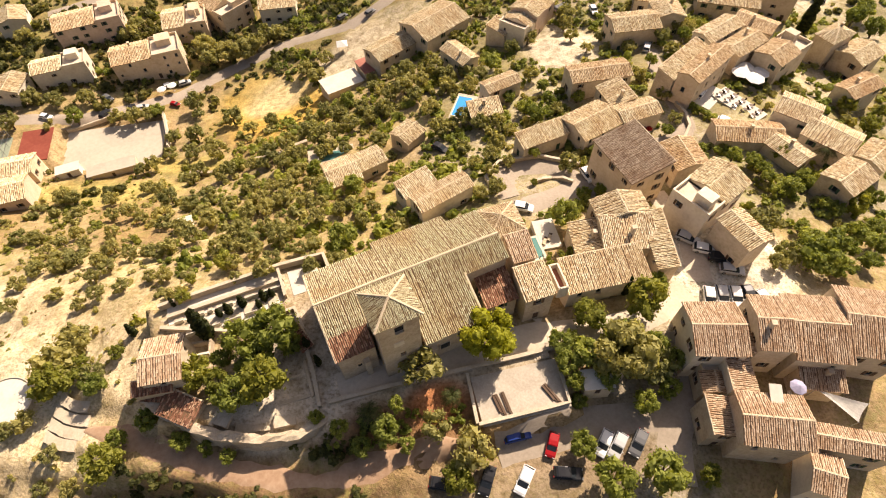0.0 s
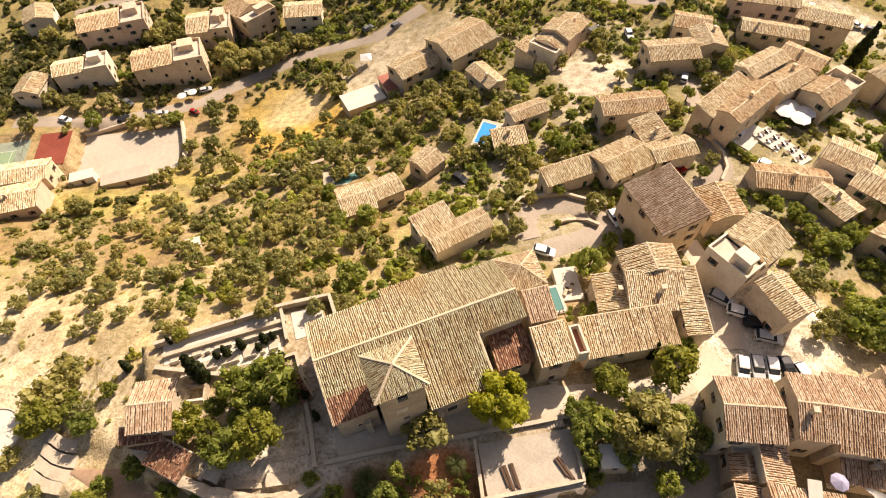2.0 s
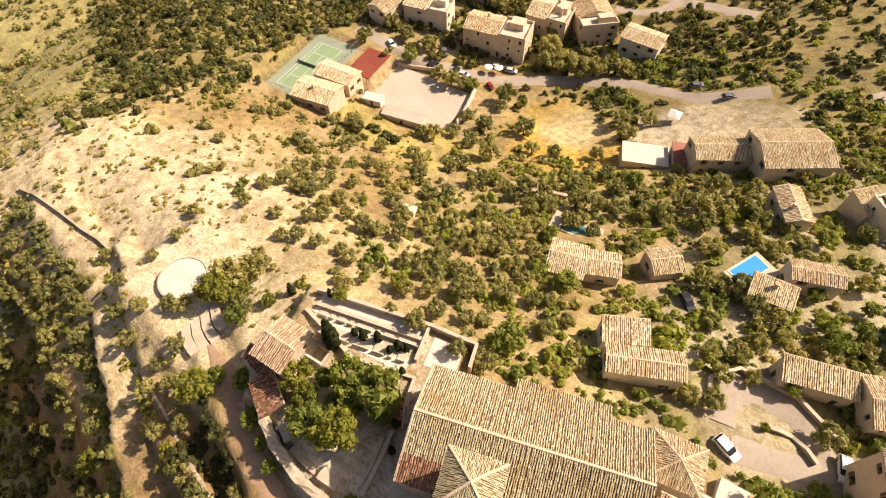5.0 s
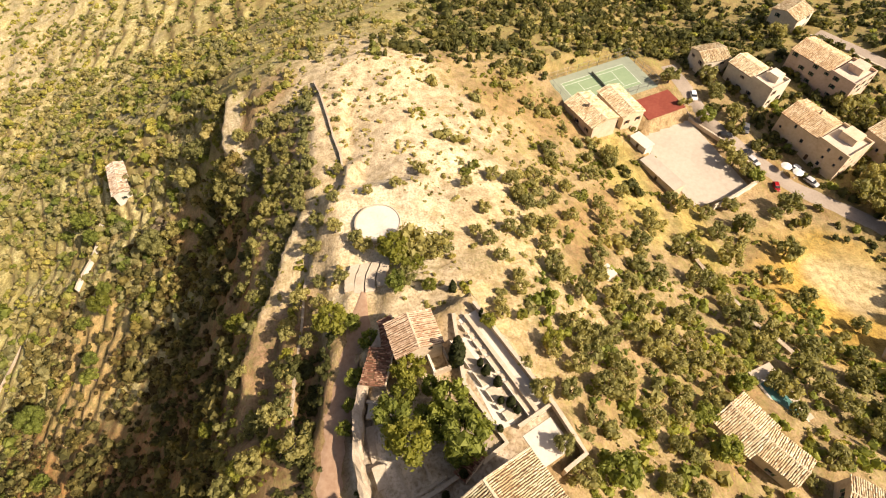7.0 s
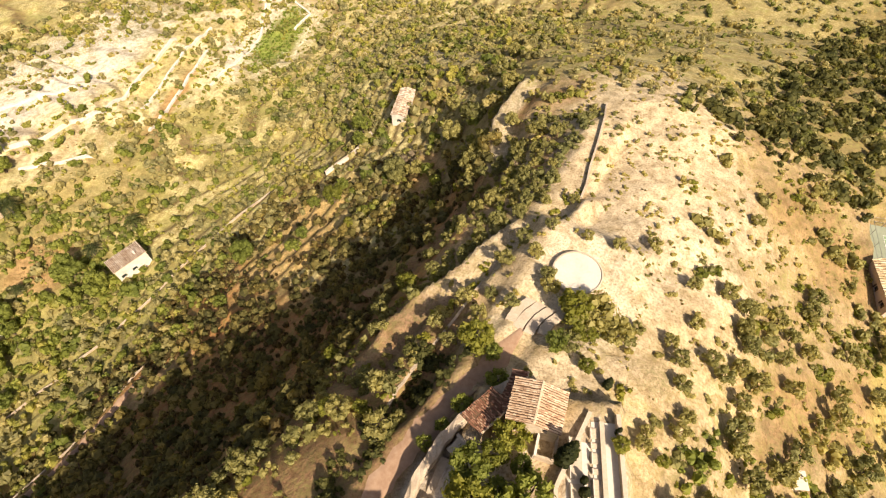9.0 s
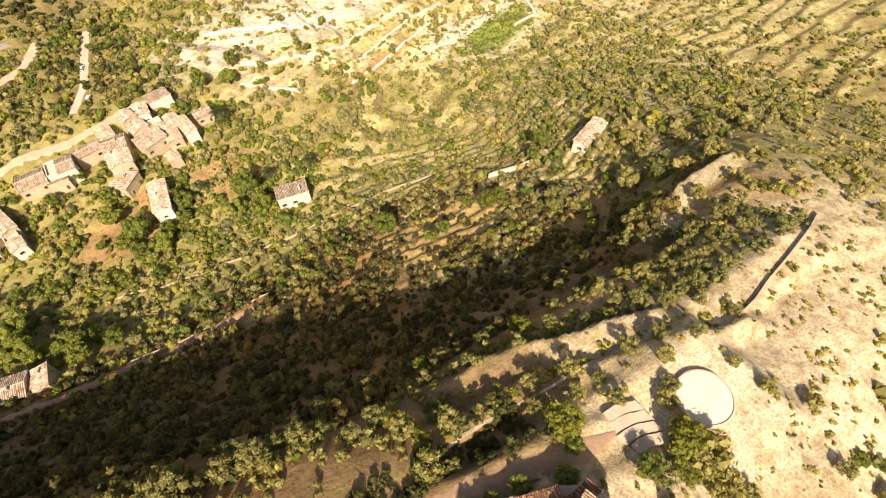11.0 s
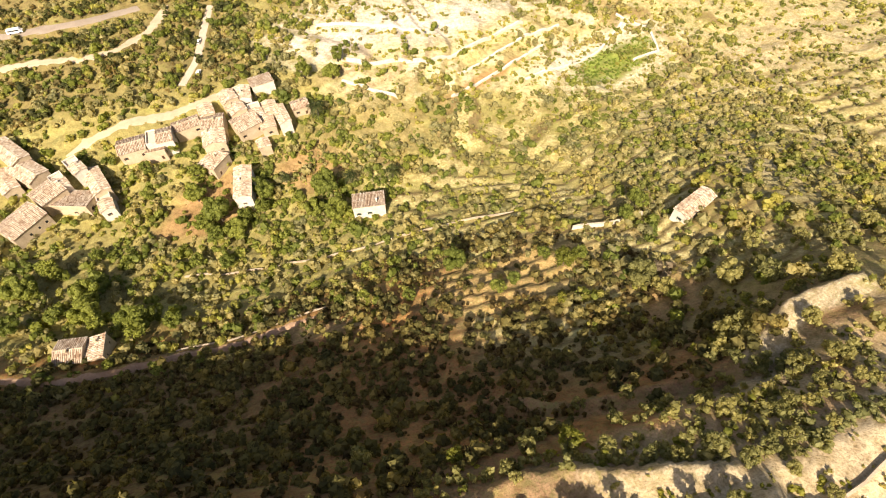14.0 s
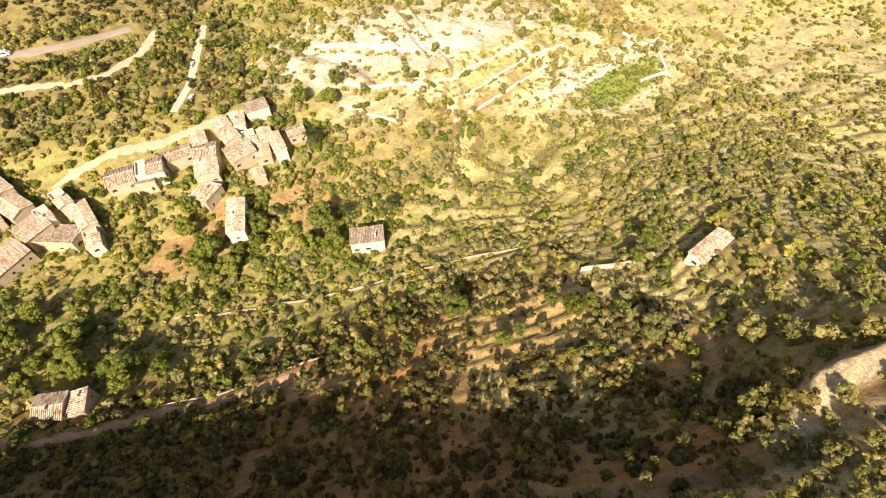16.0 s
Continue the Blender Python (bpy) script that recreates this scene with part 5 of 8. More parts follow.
def scrub(name, label, kind, spots, seed, blades=28, lumpy=4):
    """Countless bushes joined into one cover; spots: arrays x, y, half width, height ratio."""
    r = random.Random(seed)
    forms = []
    for k in range(5):
        cs = [(r.uniform(-0.75, 0.75), r.uniform(-0.6, 0.6), r.uniform(0.15, 0.7), r.uniform(0.3, 0.6)) for _ in range(lumpy)]
        lv, lf = lumps(r, cs, 0.66)
        bv, bf = leaves(r, cs, 0.125, blades // lumpy)
        # all faces as triangles, to stack them fast
        vs, fs = joined((lv, lf), (bv, bf))
        tri = []
        for f in fs:
            tri.append(f[:3])
            if len(f) == 4:
                tri.append((f[0], f[2], f[3]))
        forms.append((np.array(vs), np.array(tri)))
    X, Y, S, H = spots
    Z = land(X, Y)
    g = np.random.RandomState(seed)
    V, F, k = [], [], 0
    for x, y, z, s, h in zip(X, Y, Z, S, H):
        vs, tri = forms[g.randint(5)]
        a = g.uniform(0, 6.283)
        c, sn = math.cos(a), math.sin(a)
        q = np.empty_like(vs)
        q[:, 0] = (vs[:, 0] * c - vs[:, 1] * sn) * s + x
        q[:, 1] = (vs[:, 0] * sn + vs[:, 1] * c) * s + y
        q[:, 2] = vs[:, 2] * s * h + z - 0.1 * s
        V.append(q)
        F.append(tri + k)
        k += len(vs)
    V, F = np.concatenate(V), np.concatenate(F)
    me = bpy.data.meshes.new(name)
    me.vertices.add(len(V))
    me.vertices.foreach_set("co", V.ravel())
    me.loops.add(F.size)
    me.loops.foreach_set("vertex_index", F.ravel().astype(np.int32))
    me.polygons.add(len(F))
    me.polygons.foreach_set("loop_start", np.arange(0, F.size, 3, dtype=np.int32))
    me.update(calc_edges=True)
    me.materials.append(M_LEAF[kind])
    return tagged(new(name, me), label, "shrubs", kind="stuff")


OPEN = []   # ground kept free of scrub: x, y, radius


def scatter(seed, n, x0, x1, y0, y1, keep, small, large, flat=0.85):
    """Random spots in a box, thinned by keep(x, y) and kept off roads, yards and houses."""
    g = np.random.RandomState(seed)
    x, y = g.uniform(x0, x1, n), g.uniform(y0, y1, n)
    k = g.uniform(0, 1, n) < keep(x, y)
    for ox, oy, rad in OPEN:
        k &= np.hypot(x - ox, y - oy) > rad
    x, y = x[k], y[k]
    s = small + (large - small) * g.uniform(0, 1, len(x)) ** 1.35
    return x, y, s, g.uniform(flat * 0.75, flat * 1.3, len(x))


# house sites and paved ground stay clear
for ob in list(scene.collection.objects):
    if ob.name.split(".")[0] == "house":
        OPEN.append((ob.location.x, ob.location.y, 5.2))
for lx in range(-2, 32, 4):
    for ly in (-12, -8, -4, 0, 4, 8):
        p = pose(-18.4, 37.3, 0, 0, 0, 24) @ Vector((lx, ly, 0))
        OPEN.append((p.x, p.y, 4.0))
OPEN += [(-103 + dx, 124 + dy, 9) for dx in (-10, 0, 10) for dy in (-4, 4)] + [(-136, 96, 11), (-137, 108, 11), (-138, 120, 11), (-124, 122, 8)]
OPEN += [(x0, y0, 4.5) for x0, y0 in ((-20, 45), (-24, 46))]
OPEN += [(-71, 30, 10), (47, 47, 14), (11, 27, 9), (10, 15, 9), (22, 17, 9), (32, 20, 8), (-34, 43, 14), (-31, 31, 12), (-27, 152, 14), (34, 132, 12), (19, 76, 7), (-48, 138, 9), (-15, 164, 14)]

for _, _, half, pts in TRACKS:
    for (ax, ay), (bx, by) in zip(pts, pts[1:]):
        n = max(1, int(math.hypot(bx - ax, by - ay) / 3))
        OPEN += [(ax + (bx - ax) * i / n, ay + (by - ay) * i / n, half + 1.0) for i in range(n + 1)]
OPEN += [(-66, 141, 7), (-58, 146, 8), (-52, 138, 9), (-45, 134, 9), (-55, 127, 6), (-36, 131, 7), (116, 166, 12), (108, 171, 7), (27, 130, 6), (30, 134, 5)]
OPEN += [(5, 106, 5), (-26, 97, 6), (63, 102, 6), (70, 98, 7), (19, 58, 5), (-28, 136, 8), (-94, 109, 7), (-106, 108, 4), (-58, 27, 6), (-1.5, 27, 3.2), (22.5, 29, 3)]

NORTH = lambda x, y: (0.28 + 0.42 * soft_step(waves(x, y, 9.0), -0.2, 0.5)) * (1 - 0.5 * soft_step(-x, 30, 42) * (1 - soft_step(y, 64, 78)))
TOWN = lambda x, y: (0.55 + 0.45 * soft_step(waves(x, y, 7.0), -0.2, 0.4)) * (1 - 0.45 * soft_step(-x, -2, 12) * (1 - soft_step(y, 125, 140)))
scrub("hillside_scrub", "grey-green shrubs scattered over sandy ground", "olive", scatter(21, 650, -135, -8, 42, 132, NORTH, 0.8, 2.9), 31, 36, 4)
scrub("hillside_light_shrubs", "yellow-green shrubs scattered over sandy ground", "sunny", scatter(35, 520, -135, 0, 42, 132, NORTH, 0.6, 2.3), 45, 36, 4)
scrub("garden_shrubs", "green shrubs between the village gardens", "leafy", scatter(22, 2500, -60, 125, 52, 190, TOWN, 0.9, 2.7), 32, 24, 3)
scrub("garden_olives", "grey-green shrubs between the village gardens", "olive", scatter(36, 1400, -60, 125, 60, 190, TOWN, 0.9, 2.8), 46, 24, 3)
scrub("village_light_shrubs", "yellow-green hedges and shrubs between the houses", "sunny", scatter(56, 620, -5, 125, 58, 150, TOWN, 0.8, 2.2), 66, 24, 3)
scrub("northern_green_shrubs", "fresh green shrubs among olives on the slope", "leafy", scatter(51, 260, -60, 4, 50, 125, NORTH, 0.8, 2.3), 61)
scrub("court_trees", "dark green trees around the sports courts", "evergreen", scatter(52, 700, -215, -85, 96, 205, lambda x, y: 0.75 + 0 * x, 1.2, 2.8), 62, 24, 3)
scrub("western_woodland", "dense dark woodland beyond the tennis court", "evergreen", scatter(55, 1500, -275, -132, 30, 165, lambda x, y: 0.8 * soft_step(y + 0.35 * (x + 132), 30, 50), 1.6, 3.9), 65, 24, 3)
scrub("dry_tufts", "straw-coloured tufts on the open hillside", "dry", scatter(23, 1200, -170, -10, 12, 130, NORTH, 0.25, 0.7, 0.6), 33, 12, 2)
scrub("crest_tufts", "small dark shrubs dotted over the bald crest", "olive", scatter(24, 2600, -160, -46, 8, 95, lambda x, y: 0.25 + 0.45 * soft_step(waves(x, y, 6.0), -0.2, 0.3), 0.3, 1.25, 0.7), 34, 16, 2)
def bench_free(x, y):
    side, _, ends = beside(x, y, BENCHES[2][1])
    return 1 - 0.92 * ends * (side > -0.4) * (side < 2.0)


SHADE = lambda x, y: bench_free(x, y) * soft_step(x, -135, -100) * (1 - soft_step(y + 0.05 * x, -8, 2)) * (0.42 + 0.46 * soft_step(waves(x, y, 8.0), -0.3, 0.3)) * (1 - 0.8 * blob(x, y, -82, -58, 34, 14, 0)) * (1 - 0.8 * blob(x, y, -24, -66, 18, 5, -20)) * (1 - 0.7 * blob(x, y, -116, -27, 10, 6, 30))
# both covers below take the leaf with the bank's shade in its colour
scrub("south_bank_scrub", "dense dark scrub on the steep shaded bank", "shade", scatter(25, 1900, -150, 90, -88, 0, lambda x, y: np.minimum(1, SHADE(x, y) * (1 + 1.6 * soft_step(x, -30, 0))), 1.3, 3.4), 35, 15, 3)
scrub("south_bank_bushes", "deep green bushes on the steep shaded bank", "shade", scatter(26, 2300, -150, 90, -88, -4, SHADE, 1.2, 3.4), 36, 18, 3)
scrub("south_bank_brush", "brown dry brush on the steep shaded bank", "brush", scatter(59, 3500, -140, 90, -88, -4, SHADE, 0.9, 2.4), 69, 10, 2)
def bench_clear(x, y):
    """Nearly nothing grows on the trodden benches; bushes crowd below their edges."""
    k = np.ones(np.shape(x))
    for wide, pts in BENCHES[:4]:
        side, _, ends = beside(x, y, pts)
        k = k * (1 - 0.9 * ends * (side > -0.6) * (side < wide))
        k = np.maximum(k, 1.5 * ends * (side < -0.6) * (side > -3.5))
    return k


def crest_near(x, y):
    """Close to the brow of the hill, thinning fast down its shaded side."""
    off = y - np.interp(x, [-140, -110, -60, -30, -6, 10, 40, 80], [2, 8, 6, 2, -6, -14, -26, -42])
    return 0.9 * np.exp(-(off / np.where(off > 0, 6.0, 3.8)) ** 2)


EDGE = lambda x, y: bench_clear(x, y) * crest_near(x, y)
scrub("crest_edge_olives", "sunlit olive bushes along the edge of the crest", "olive", scatter(38, 1500, -135, 60, -50, 22, EDGE, 0.9, 2.5), 48, 36, 4)
scrub("crest_edge_shrubs", "yellow-green shrubs along the edge of the crest", "sunny", scatter(39, 750, -135, 60, -50, 22, EDGE, 0.6, 1.7), 49, 32, 4)
scrub("brow_bushes", "olive bushes on the slope below the upper bench", "olive", scatter(79, 170, -124, -72, -1, 18, lambda x, y: np.minimum(1, bench_clear(x, y)), 0.9, 2.3), 80, 26, 3)
def terrace_rows(x, y):
    """Bushes line the terrace banks on the western half of the valley and leave the treads open."""
    f = terrace_rise(land_base(x, y), x, y)
    f = f - np.floor(f)
    return np.where((f > 0.5) | (f < 0.1), 1.0, 1 - (0.35 + 0.35 * soft_step(waves(x + 11, y + 5, 10.0), -0.35, 0.15)) * soft_step(-x, 45, 75))


VALE = lambda x, y: np.maximum(1 - soft_step(y + 0.1 * x, -76, -58), 0.9 * soft_step(-x, 80, 110) * (1 - soft_step(y + 0.05 * x, -22, -12))) * (1 - 0.85 * blob(x, y, -120, -228, 68, 30, 8)) * (1 - 0.6 * blob(x, y, -175, -200, 62, 22, 14)) * (1 - 0.85 * blob(x, y, -212, -176, 38, 17, 14)) * (1 - 0.8 * blob(x, y, 2, -150, 20, 10, 30)) * (1 - 0.75 * blob(x, y, -82, -60, 34, 15, 0)) * (0.7 + 0.3 * soft_step(waves(x, y, 12.0), -0.4, 0.3)) * terrace_rows(x, y)
LUSH = lambda x, y: VALE(x, y) * (1 - 0.45 * soft_step(-x, 70, 110))
scrub("valley_olives", "grey-green olives and scrub on valley terraces", "silver", scatter(27, 3700, -265, 120, -300, -12, VALE, 1.7, 4.6), 37, 12, 3)
scrub("valley_greenery", "lush green bushes along the valley terraces", "leafy", scatter(28, 2900, -230, 120, -290, -12, LUSH, 1.9, 4.6), 38, 18, 3)
scrub("valley_sunlit_bushes", "yellow-green bushes on the sunny valley side", "vale", scatter(29, 3700, -265, 100, -295, -12, VALE, 1.3, 3.6), 39, 9, 3)
scrub("valley_brush", "low dry brush between the terraces", "dry", scatter(58, 900, -265, 60, -200, -20, lambda x, y: 0.7 + 0 * x, 0.6, 1.5, 0.6), 68, 14, 2)
WEST = lambda x, y: soft_step(-x, 128, 150) * (0.5 + 0.5 * soft_step(waves(x, y, 10.0), -0.3, 0.3))
scrub("western_scrub", "olive-green scrub covering the far western slope", "silver", scatter(30, 2500, -320, -122, -150, 150, WEST, 1.4, 3.8), 40, 15, 2)
scrub("western_dry_scrub", "yellowish dry scrub on the far western slope", "vale", scatter(31, 2300, -380, -122, -200, 150, WEST, 1.0, 3.2), 41, 15, 2)
scrub("far_western_scrub", "dry scrub dotted over the far western valley side", "vale", scatter(81, 1100, -390, -215, -290, -90, lambda x, y: 0.45 + 0.5 * soft_step(waves(x, y, 11.0), -0.3, 0.3), 1.2, 3.2), 82, 12, 2)
scrub("lower_garden_shrubs", "dark green shrubs in the garden below the church", "leafy", scatter(33, 150, -17, 4, 19.5, 28, lambda x, y: 0.8 + 0 * x, 0.5, 1.5), 43)
scrub("bastion_scrub", "dark green shrubs at the foot of the bastion", "evergreen", scatter(34, 330, -48, -12, 9, 22.5, lambda x, y: 0.75 + 0 * x, 0.6, 2.0), 44)
rows = [(-212 + 0.985 * a - 0.174 * b + 0.6 * math.sin(a), -175 + 0.22 * a + 0.985 * b, 1.5 + 0.35 * math.sin(a * 7 + b), 0.7) for b in (-9, -6, -3, 0, 3, 6, 9) for a in range(-30, 31, 2) if abs(a) < 32 - b * b / 5]
GARDEN = lambda x, y: 0.85 * (1 - 0.8 * blob(x, y, -45, -155, 16, 14, 0)) * (1 - 0.8 * blob(x, y, 2, -150, 20, 10, 30)) * (1 - 0.7 * blob(x, y, -90, -172, 24, 13, 0))
scrub("hamlet_gardens", "fresh green trees and bushes in the hamlet gardens", "leafy", scatter(73, 420, -75, 45, -182, -118, GARDEN, 1.4, 4.0), 74, 24, 3)
scrub("roadside_brush", "brown and olive brush on the slope above the hamlet", "dry", scatter(75, 900, -45, 135, -345, -205, lambda x, y: 0.85 + 0 * x, 1.2, 3.2), 76, 12, 2)
scrub("valley_woodland", "dense dark olive woodland above the hamlet", "evergreen", scatter(54, 520, -40, 135, -345, -214, lambda x, y: 0.85 + 0 * x, 1.8, 4.6), 64, 27, 3)
def hedge_row(line, gap, small, large, seed):
    """Spots for a loose row of bushes along a terrace."""
    g = np.random.RandomState(seed)
    X, Y = [], []
    for (ax, ay), (bx, by) in zip(line, line[1:]):
        n = max(1, int(math.hypot(bx - ax, by - ay) / gap))
        X += [ax + (bx - ax) * (i + 0.5) / n for i in range(n)]
        Y += [ay + (by - ay) * (i + 0.5) / n for i in range(n)]
    keep = g.uniform(0, 1, len(X)) < 0.75
    X, Y = np.array(X)[keep], np.array(Y)[keep]
    return X + g.normal(0, 0.6, len(X)), Y + g.normal(0, 0.7, len(X)), g.uniform(small, large, len(X)), g.uniform(0.7, 1.0, len(X))


orchard = [hedge_row(line, gap, 1.2, 2.4, 80 + i) for i, (gap, line) in enumerate((
    (4.0, [(-72, -238), (-90, -231), (-110, -223), (-130, -218), (-150, -220)]),
    (4.5, [(-75, -249), (-95, -245), (-120, -238), (-145, -236)]),
    (4.0, [(-78, -206), (-92, -199), (-116, -193.5), (-134, -198)]),
    (5.0, [(-136, -212), (-155, -217), (-180, -226), (-205, -230)]),
    (4.0, [(-160, -173), (-185, -175.5), (-200, -178)]),
    (3.5, [(-188, -184), (-211, -191), (-236, -206)]),
    (3.5, [(-196, -191), (-214, -198), (-232, -211)]),
    (3.2, [(-80, -214), (-95, -209), (-112, -206.5), (-126, -206), (-145, -211), (-166, -218), (-192, -229)]),
    (3.0, [(-112, -197), (-135, -202), (-160, -209), (-184, -217)]),
    (3.6, [(-120, -188), (-145, -195), (-170, -203), (-196, -208)]),
    (3.4, [(-85, -256), (-108, -250), (-130, -248)]),
    (5.0, [(-120, -171), (-138, -178.5), (-157, -185), (-180, -193)]),
))]
edges = [hedge_row([(px, py - off) for px, py, _ in pts], gap, small, large, 90 + i) for i, (pts, off, gap, small, large) in enumerate((
    (BENCHES[0][1], 1.8, 3.6, 0.8, 1.7), (BENCHES[1][1], 2.2, 1.7, 1.1, 2.3), (BENCHES[1][1], 4.6, 2.8, 0.7, 1.3), (BENCHES[3][1], 2.4, 2.0, 1.2, 2.4), (BENCHES[3][1], 5.2, 2.6, 1.2, 2.4),
    ([(-96, 25.5, 0), (-108, 24.5, 0), (-120, 24, 0), (-131, 22, 0)], 0.0, 2.6, 0.7, 1.5)))]
bare = tuple(np.array(c) for c in zip((-122, -37.5, 4.2, 0.8), (-126, -36, 3.2, 0.8), (-118.5, -36.5, 3.0, 0.8), (-112, -12, 2.0, 0.9), (-88, 1.5, 1.8, 0.9), (-104, 6, 1.9, 0.9)))
scrub("leafless_bushes", "grey leafless bushes at the brow of the valley", "dead", bare, 77, 60, 5)
scrub("bench_edge_bushes", "sunlit green bushes crowding below the terrace edges", "sunny", tuple(np.concatenate(c) for c in zip(*edges[::2])), 71, 30, 4)
scrub("bench_edge_olives", "grey-green bushes along the terrace edges", "olive", tuple(np.concatenate(c) for c in zip(*edges[1::2])), 72, 30, 4)
hedges = [hedge_row(line, 1.1, 0.8, 1.5, 110 + i) for i, line in enumerate(([(57.4, 82.3), (61.3, 82.2), (64.1, 78.8), (66.7, 75.2), (69.5, 72.6)], [(58.4, 99.4), (60.8, 96.0), (63.0, 93.4)], [(42.8, 90.4), (46.3, 91.0), (49.1, 92.5)]))]
scrub("garden_hedges", "clipped yellow-green hedges along the village gardens", "sunny", tuple(np.concatenate(c) for c in zip(*hedges)), 78, 30, 4)
scrub("orchard_rows", "rows of low olive trees on bleached terraces", "vale", tuple(np.concatenate(c) for c in zip(*orchard)), 70, 24, 3)
scrub("vineyard_rows", "bright green rows of vines on a terrace", "vine", tuple(np.array(c) for c in zip(*rows)), 53, 30, 3)
FAR = lambda x, y: soft_step(y, 145, 165) * 0.9 + 0 * x
scrub("far_garden_trees", "dark green tree tops beyond the houses", "evergreen", scatter(32, 1500, -230, 150, 140, 240, FAR, 1.6, 3.9), 42, 14, 2)
scrub("far_green_trees", "green tree tops beyond the upper houses", "leafy", scatter(37, 500, -200, 150, 140, 240, FAR, 1.3, 3.0), 47, 24, 3)
scrub("street_trees", "dense dark trees between the apartment houses and beyond", "evergreen", scatter(57, 1000, -165, -15, 140, 255, lambda x, y: 0.85 + 0 * x, 1.5, 3.5), 67, 21, 3)
# ---- trees that stand singly: x, y and the half width of the crown ----
plant("olive", [(26.7, 32.0, 5.6), (32.5, 31.8, 3.8), (-132.4, 141.8, 3.6), (-124.2, 140.8, 3.6), (-115.4, 142.9, 3.3), (-132.8, 129.1, 3.5), (-103.8, 135.2, 3.3), (-98.1, 134.8, 3.6), (-94.5, 136.7, 2.9), (-79.6, 140.6, 4.0), (-77.8, 136.2, 2.5), (-112.0, 177.4, 4.1), (-151.2, 179.0, 3.7), (-82.8, 168.8, 5.0), (-78.8, 162.8, 4.3), (-74.5, 166.3, 5.0), (-67.9, 165.4, 4.9), (-64.0, 168.1, 4.4), (-61.4, 173.5, 4.4), (-57.1, 174.6, 4.0), (-88.5, 178.0, 3.7), (-94.4, 173.0, 3.0), (-111.2, 183.7, 3.3), (-82.3, 124.3, 2.8), (-74.8, 124.0, 3.1), (-64.3, 129.6, 3.8), (-56.1, 122.0, 2.7), (-82.2, 108.9, 2.9), (-80.0, 115.2, 2.7), (-72.6, 114.6, 3.3)])
plant("olive", [(-64.8, 112.5, 3.6), (-50.0, 100.9, 2.4), (-44.7, 102.5, 3.3), (-40.7, 105.5, 3.3), (-39.9, 95.4, 2.6), (-66.6, 103.0, 2.8), (-58.3, 97.7, 2.4), (-78.6, 96.9, 2.4), (-67.6, 87.8, 2.8), (-60.5, 83.5, 2.7), (-56.8, 87.2, 2.5), (-46.0, 86.1, 2.7), (-39.5, 83.6, 2.1), (-79.6, 82.3, 2.2), (-74.4, 81.6, 2.7), (-70.2, 78.7, 2.1), (-101.3, 95.5, 3.0), (-97.4, 94.0, 2.4), (-61.5, 74.0, 2.7), (-56.0, 70.5, 2.4), (-49.8, 71.3, 2.7), (-40.5, 63.9, 2.8), (-37.5, 61.1, 2.4), (-35.1, 65.0, 2.2), (-31.0, 60.6, 2.6), (-30.2, 63.7, 2.4), (-54.7, 62.3, 2.3), (-60.0, 63.2, 2.1), (-62.9, 61.7, 1.8), (-78.3, 69.5, 2.0), (-84.8, 70.9, 2.0), (-95.2, 75.3, 2.6)])
plant("olive", [(-100.0, 76.0, 2.4), (-86.8, 67.9, 2.2), (-75.3, 61.9, 2.3), (-78.7, 60.9, 2.3), (-83.8, 60.9, 2.3), (-84.5, 56.7, 2.2), (-81.0, 50.0, 1.9), (-65.6, 58.2, 2.2), (-36.2, 112.2, 3.1), (-32.2, 104.6, 3.2), (-27.9, 106.1, 3.2), (-23.4, 107.7, 3.2), (-21.2, 115.1, 3.1), (-18.3, 109.7, 2.7), (-14.6, 111.8, 3.3), (-15.2, 98.3, 2.5), (-27.8, 116.6, 3.1), (-13.3, 117.3, 3.0), (-9.5, 119.2, 3.4), (-6.3, 113.6, 3.0), (-2.6, 106.7, 2.8), (-12.3, 127.8, 2.9), (-9.1, 129.7, 3.2), (-4.9, 121.0, 3.1), (-1.0, 126.4, 3.1), (2.0, 122.5, 2.8), (-2.6, 133.8, 2.9), (1.9, 116.4, 2.7), (7.8, 114.6, 2.6), (11.1, 120.7, 2.4), (5.6, 99.4, 2.7), (2.9, 98.0, 2.4)])
plant("olive", [(0.1, 96.6, 2.7), (9.4, 96.2, 2.6), (13.4, 95.7, 2.4), (5.1, 87.3, 2.3), (7.2, 80.4, 1.9), (11.1, 83.9, 2.5), (12.7, 88.3, 2.3), (10.6, 77.6, 2.1), (11.2, 71.9, 2.3), (14.5, 80.9, 1.7), (28.0, 100.7, 2.2), (23.8, 115.9, 2.6), (20.5, 132.6, 2.5), (25.6, 136.1, 2.9), (36.8, 141.9, 2.9), (37.3, 134.1, 2.5), (37.6, 146.9, 3.0), (13.3, 155.8, 2.8), (-43.5, 149.2, 3.3), (-38.9, 143.9, 3.6), (-37.1, 152.5, 3.0), (-23.0, 81.1, 2.0), (-30.0, 82.0, 2.3), (-29.2, 74.9, 2.4), (-25.3, 73.0, 1.9), (-35.2, 57.7, 2.3), (-15.8, 64.9, 2.0), (-14.1, 70.0, 1.8), (-3.6, 67.0, 1.8), (7.8, 70.6, 2.0), (26.5, 78.5, 2.8), (-10.3, 65.3, 1.6)])
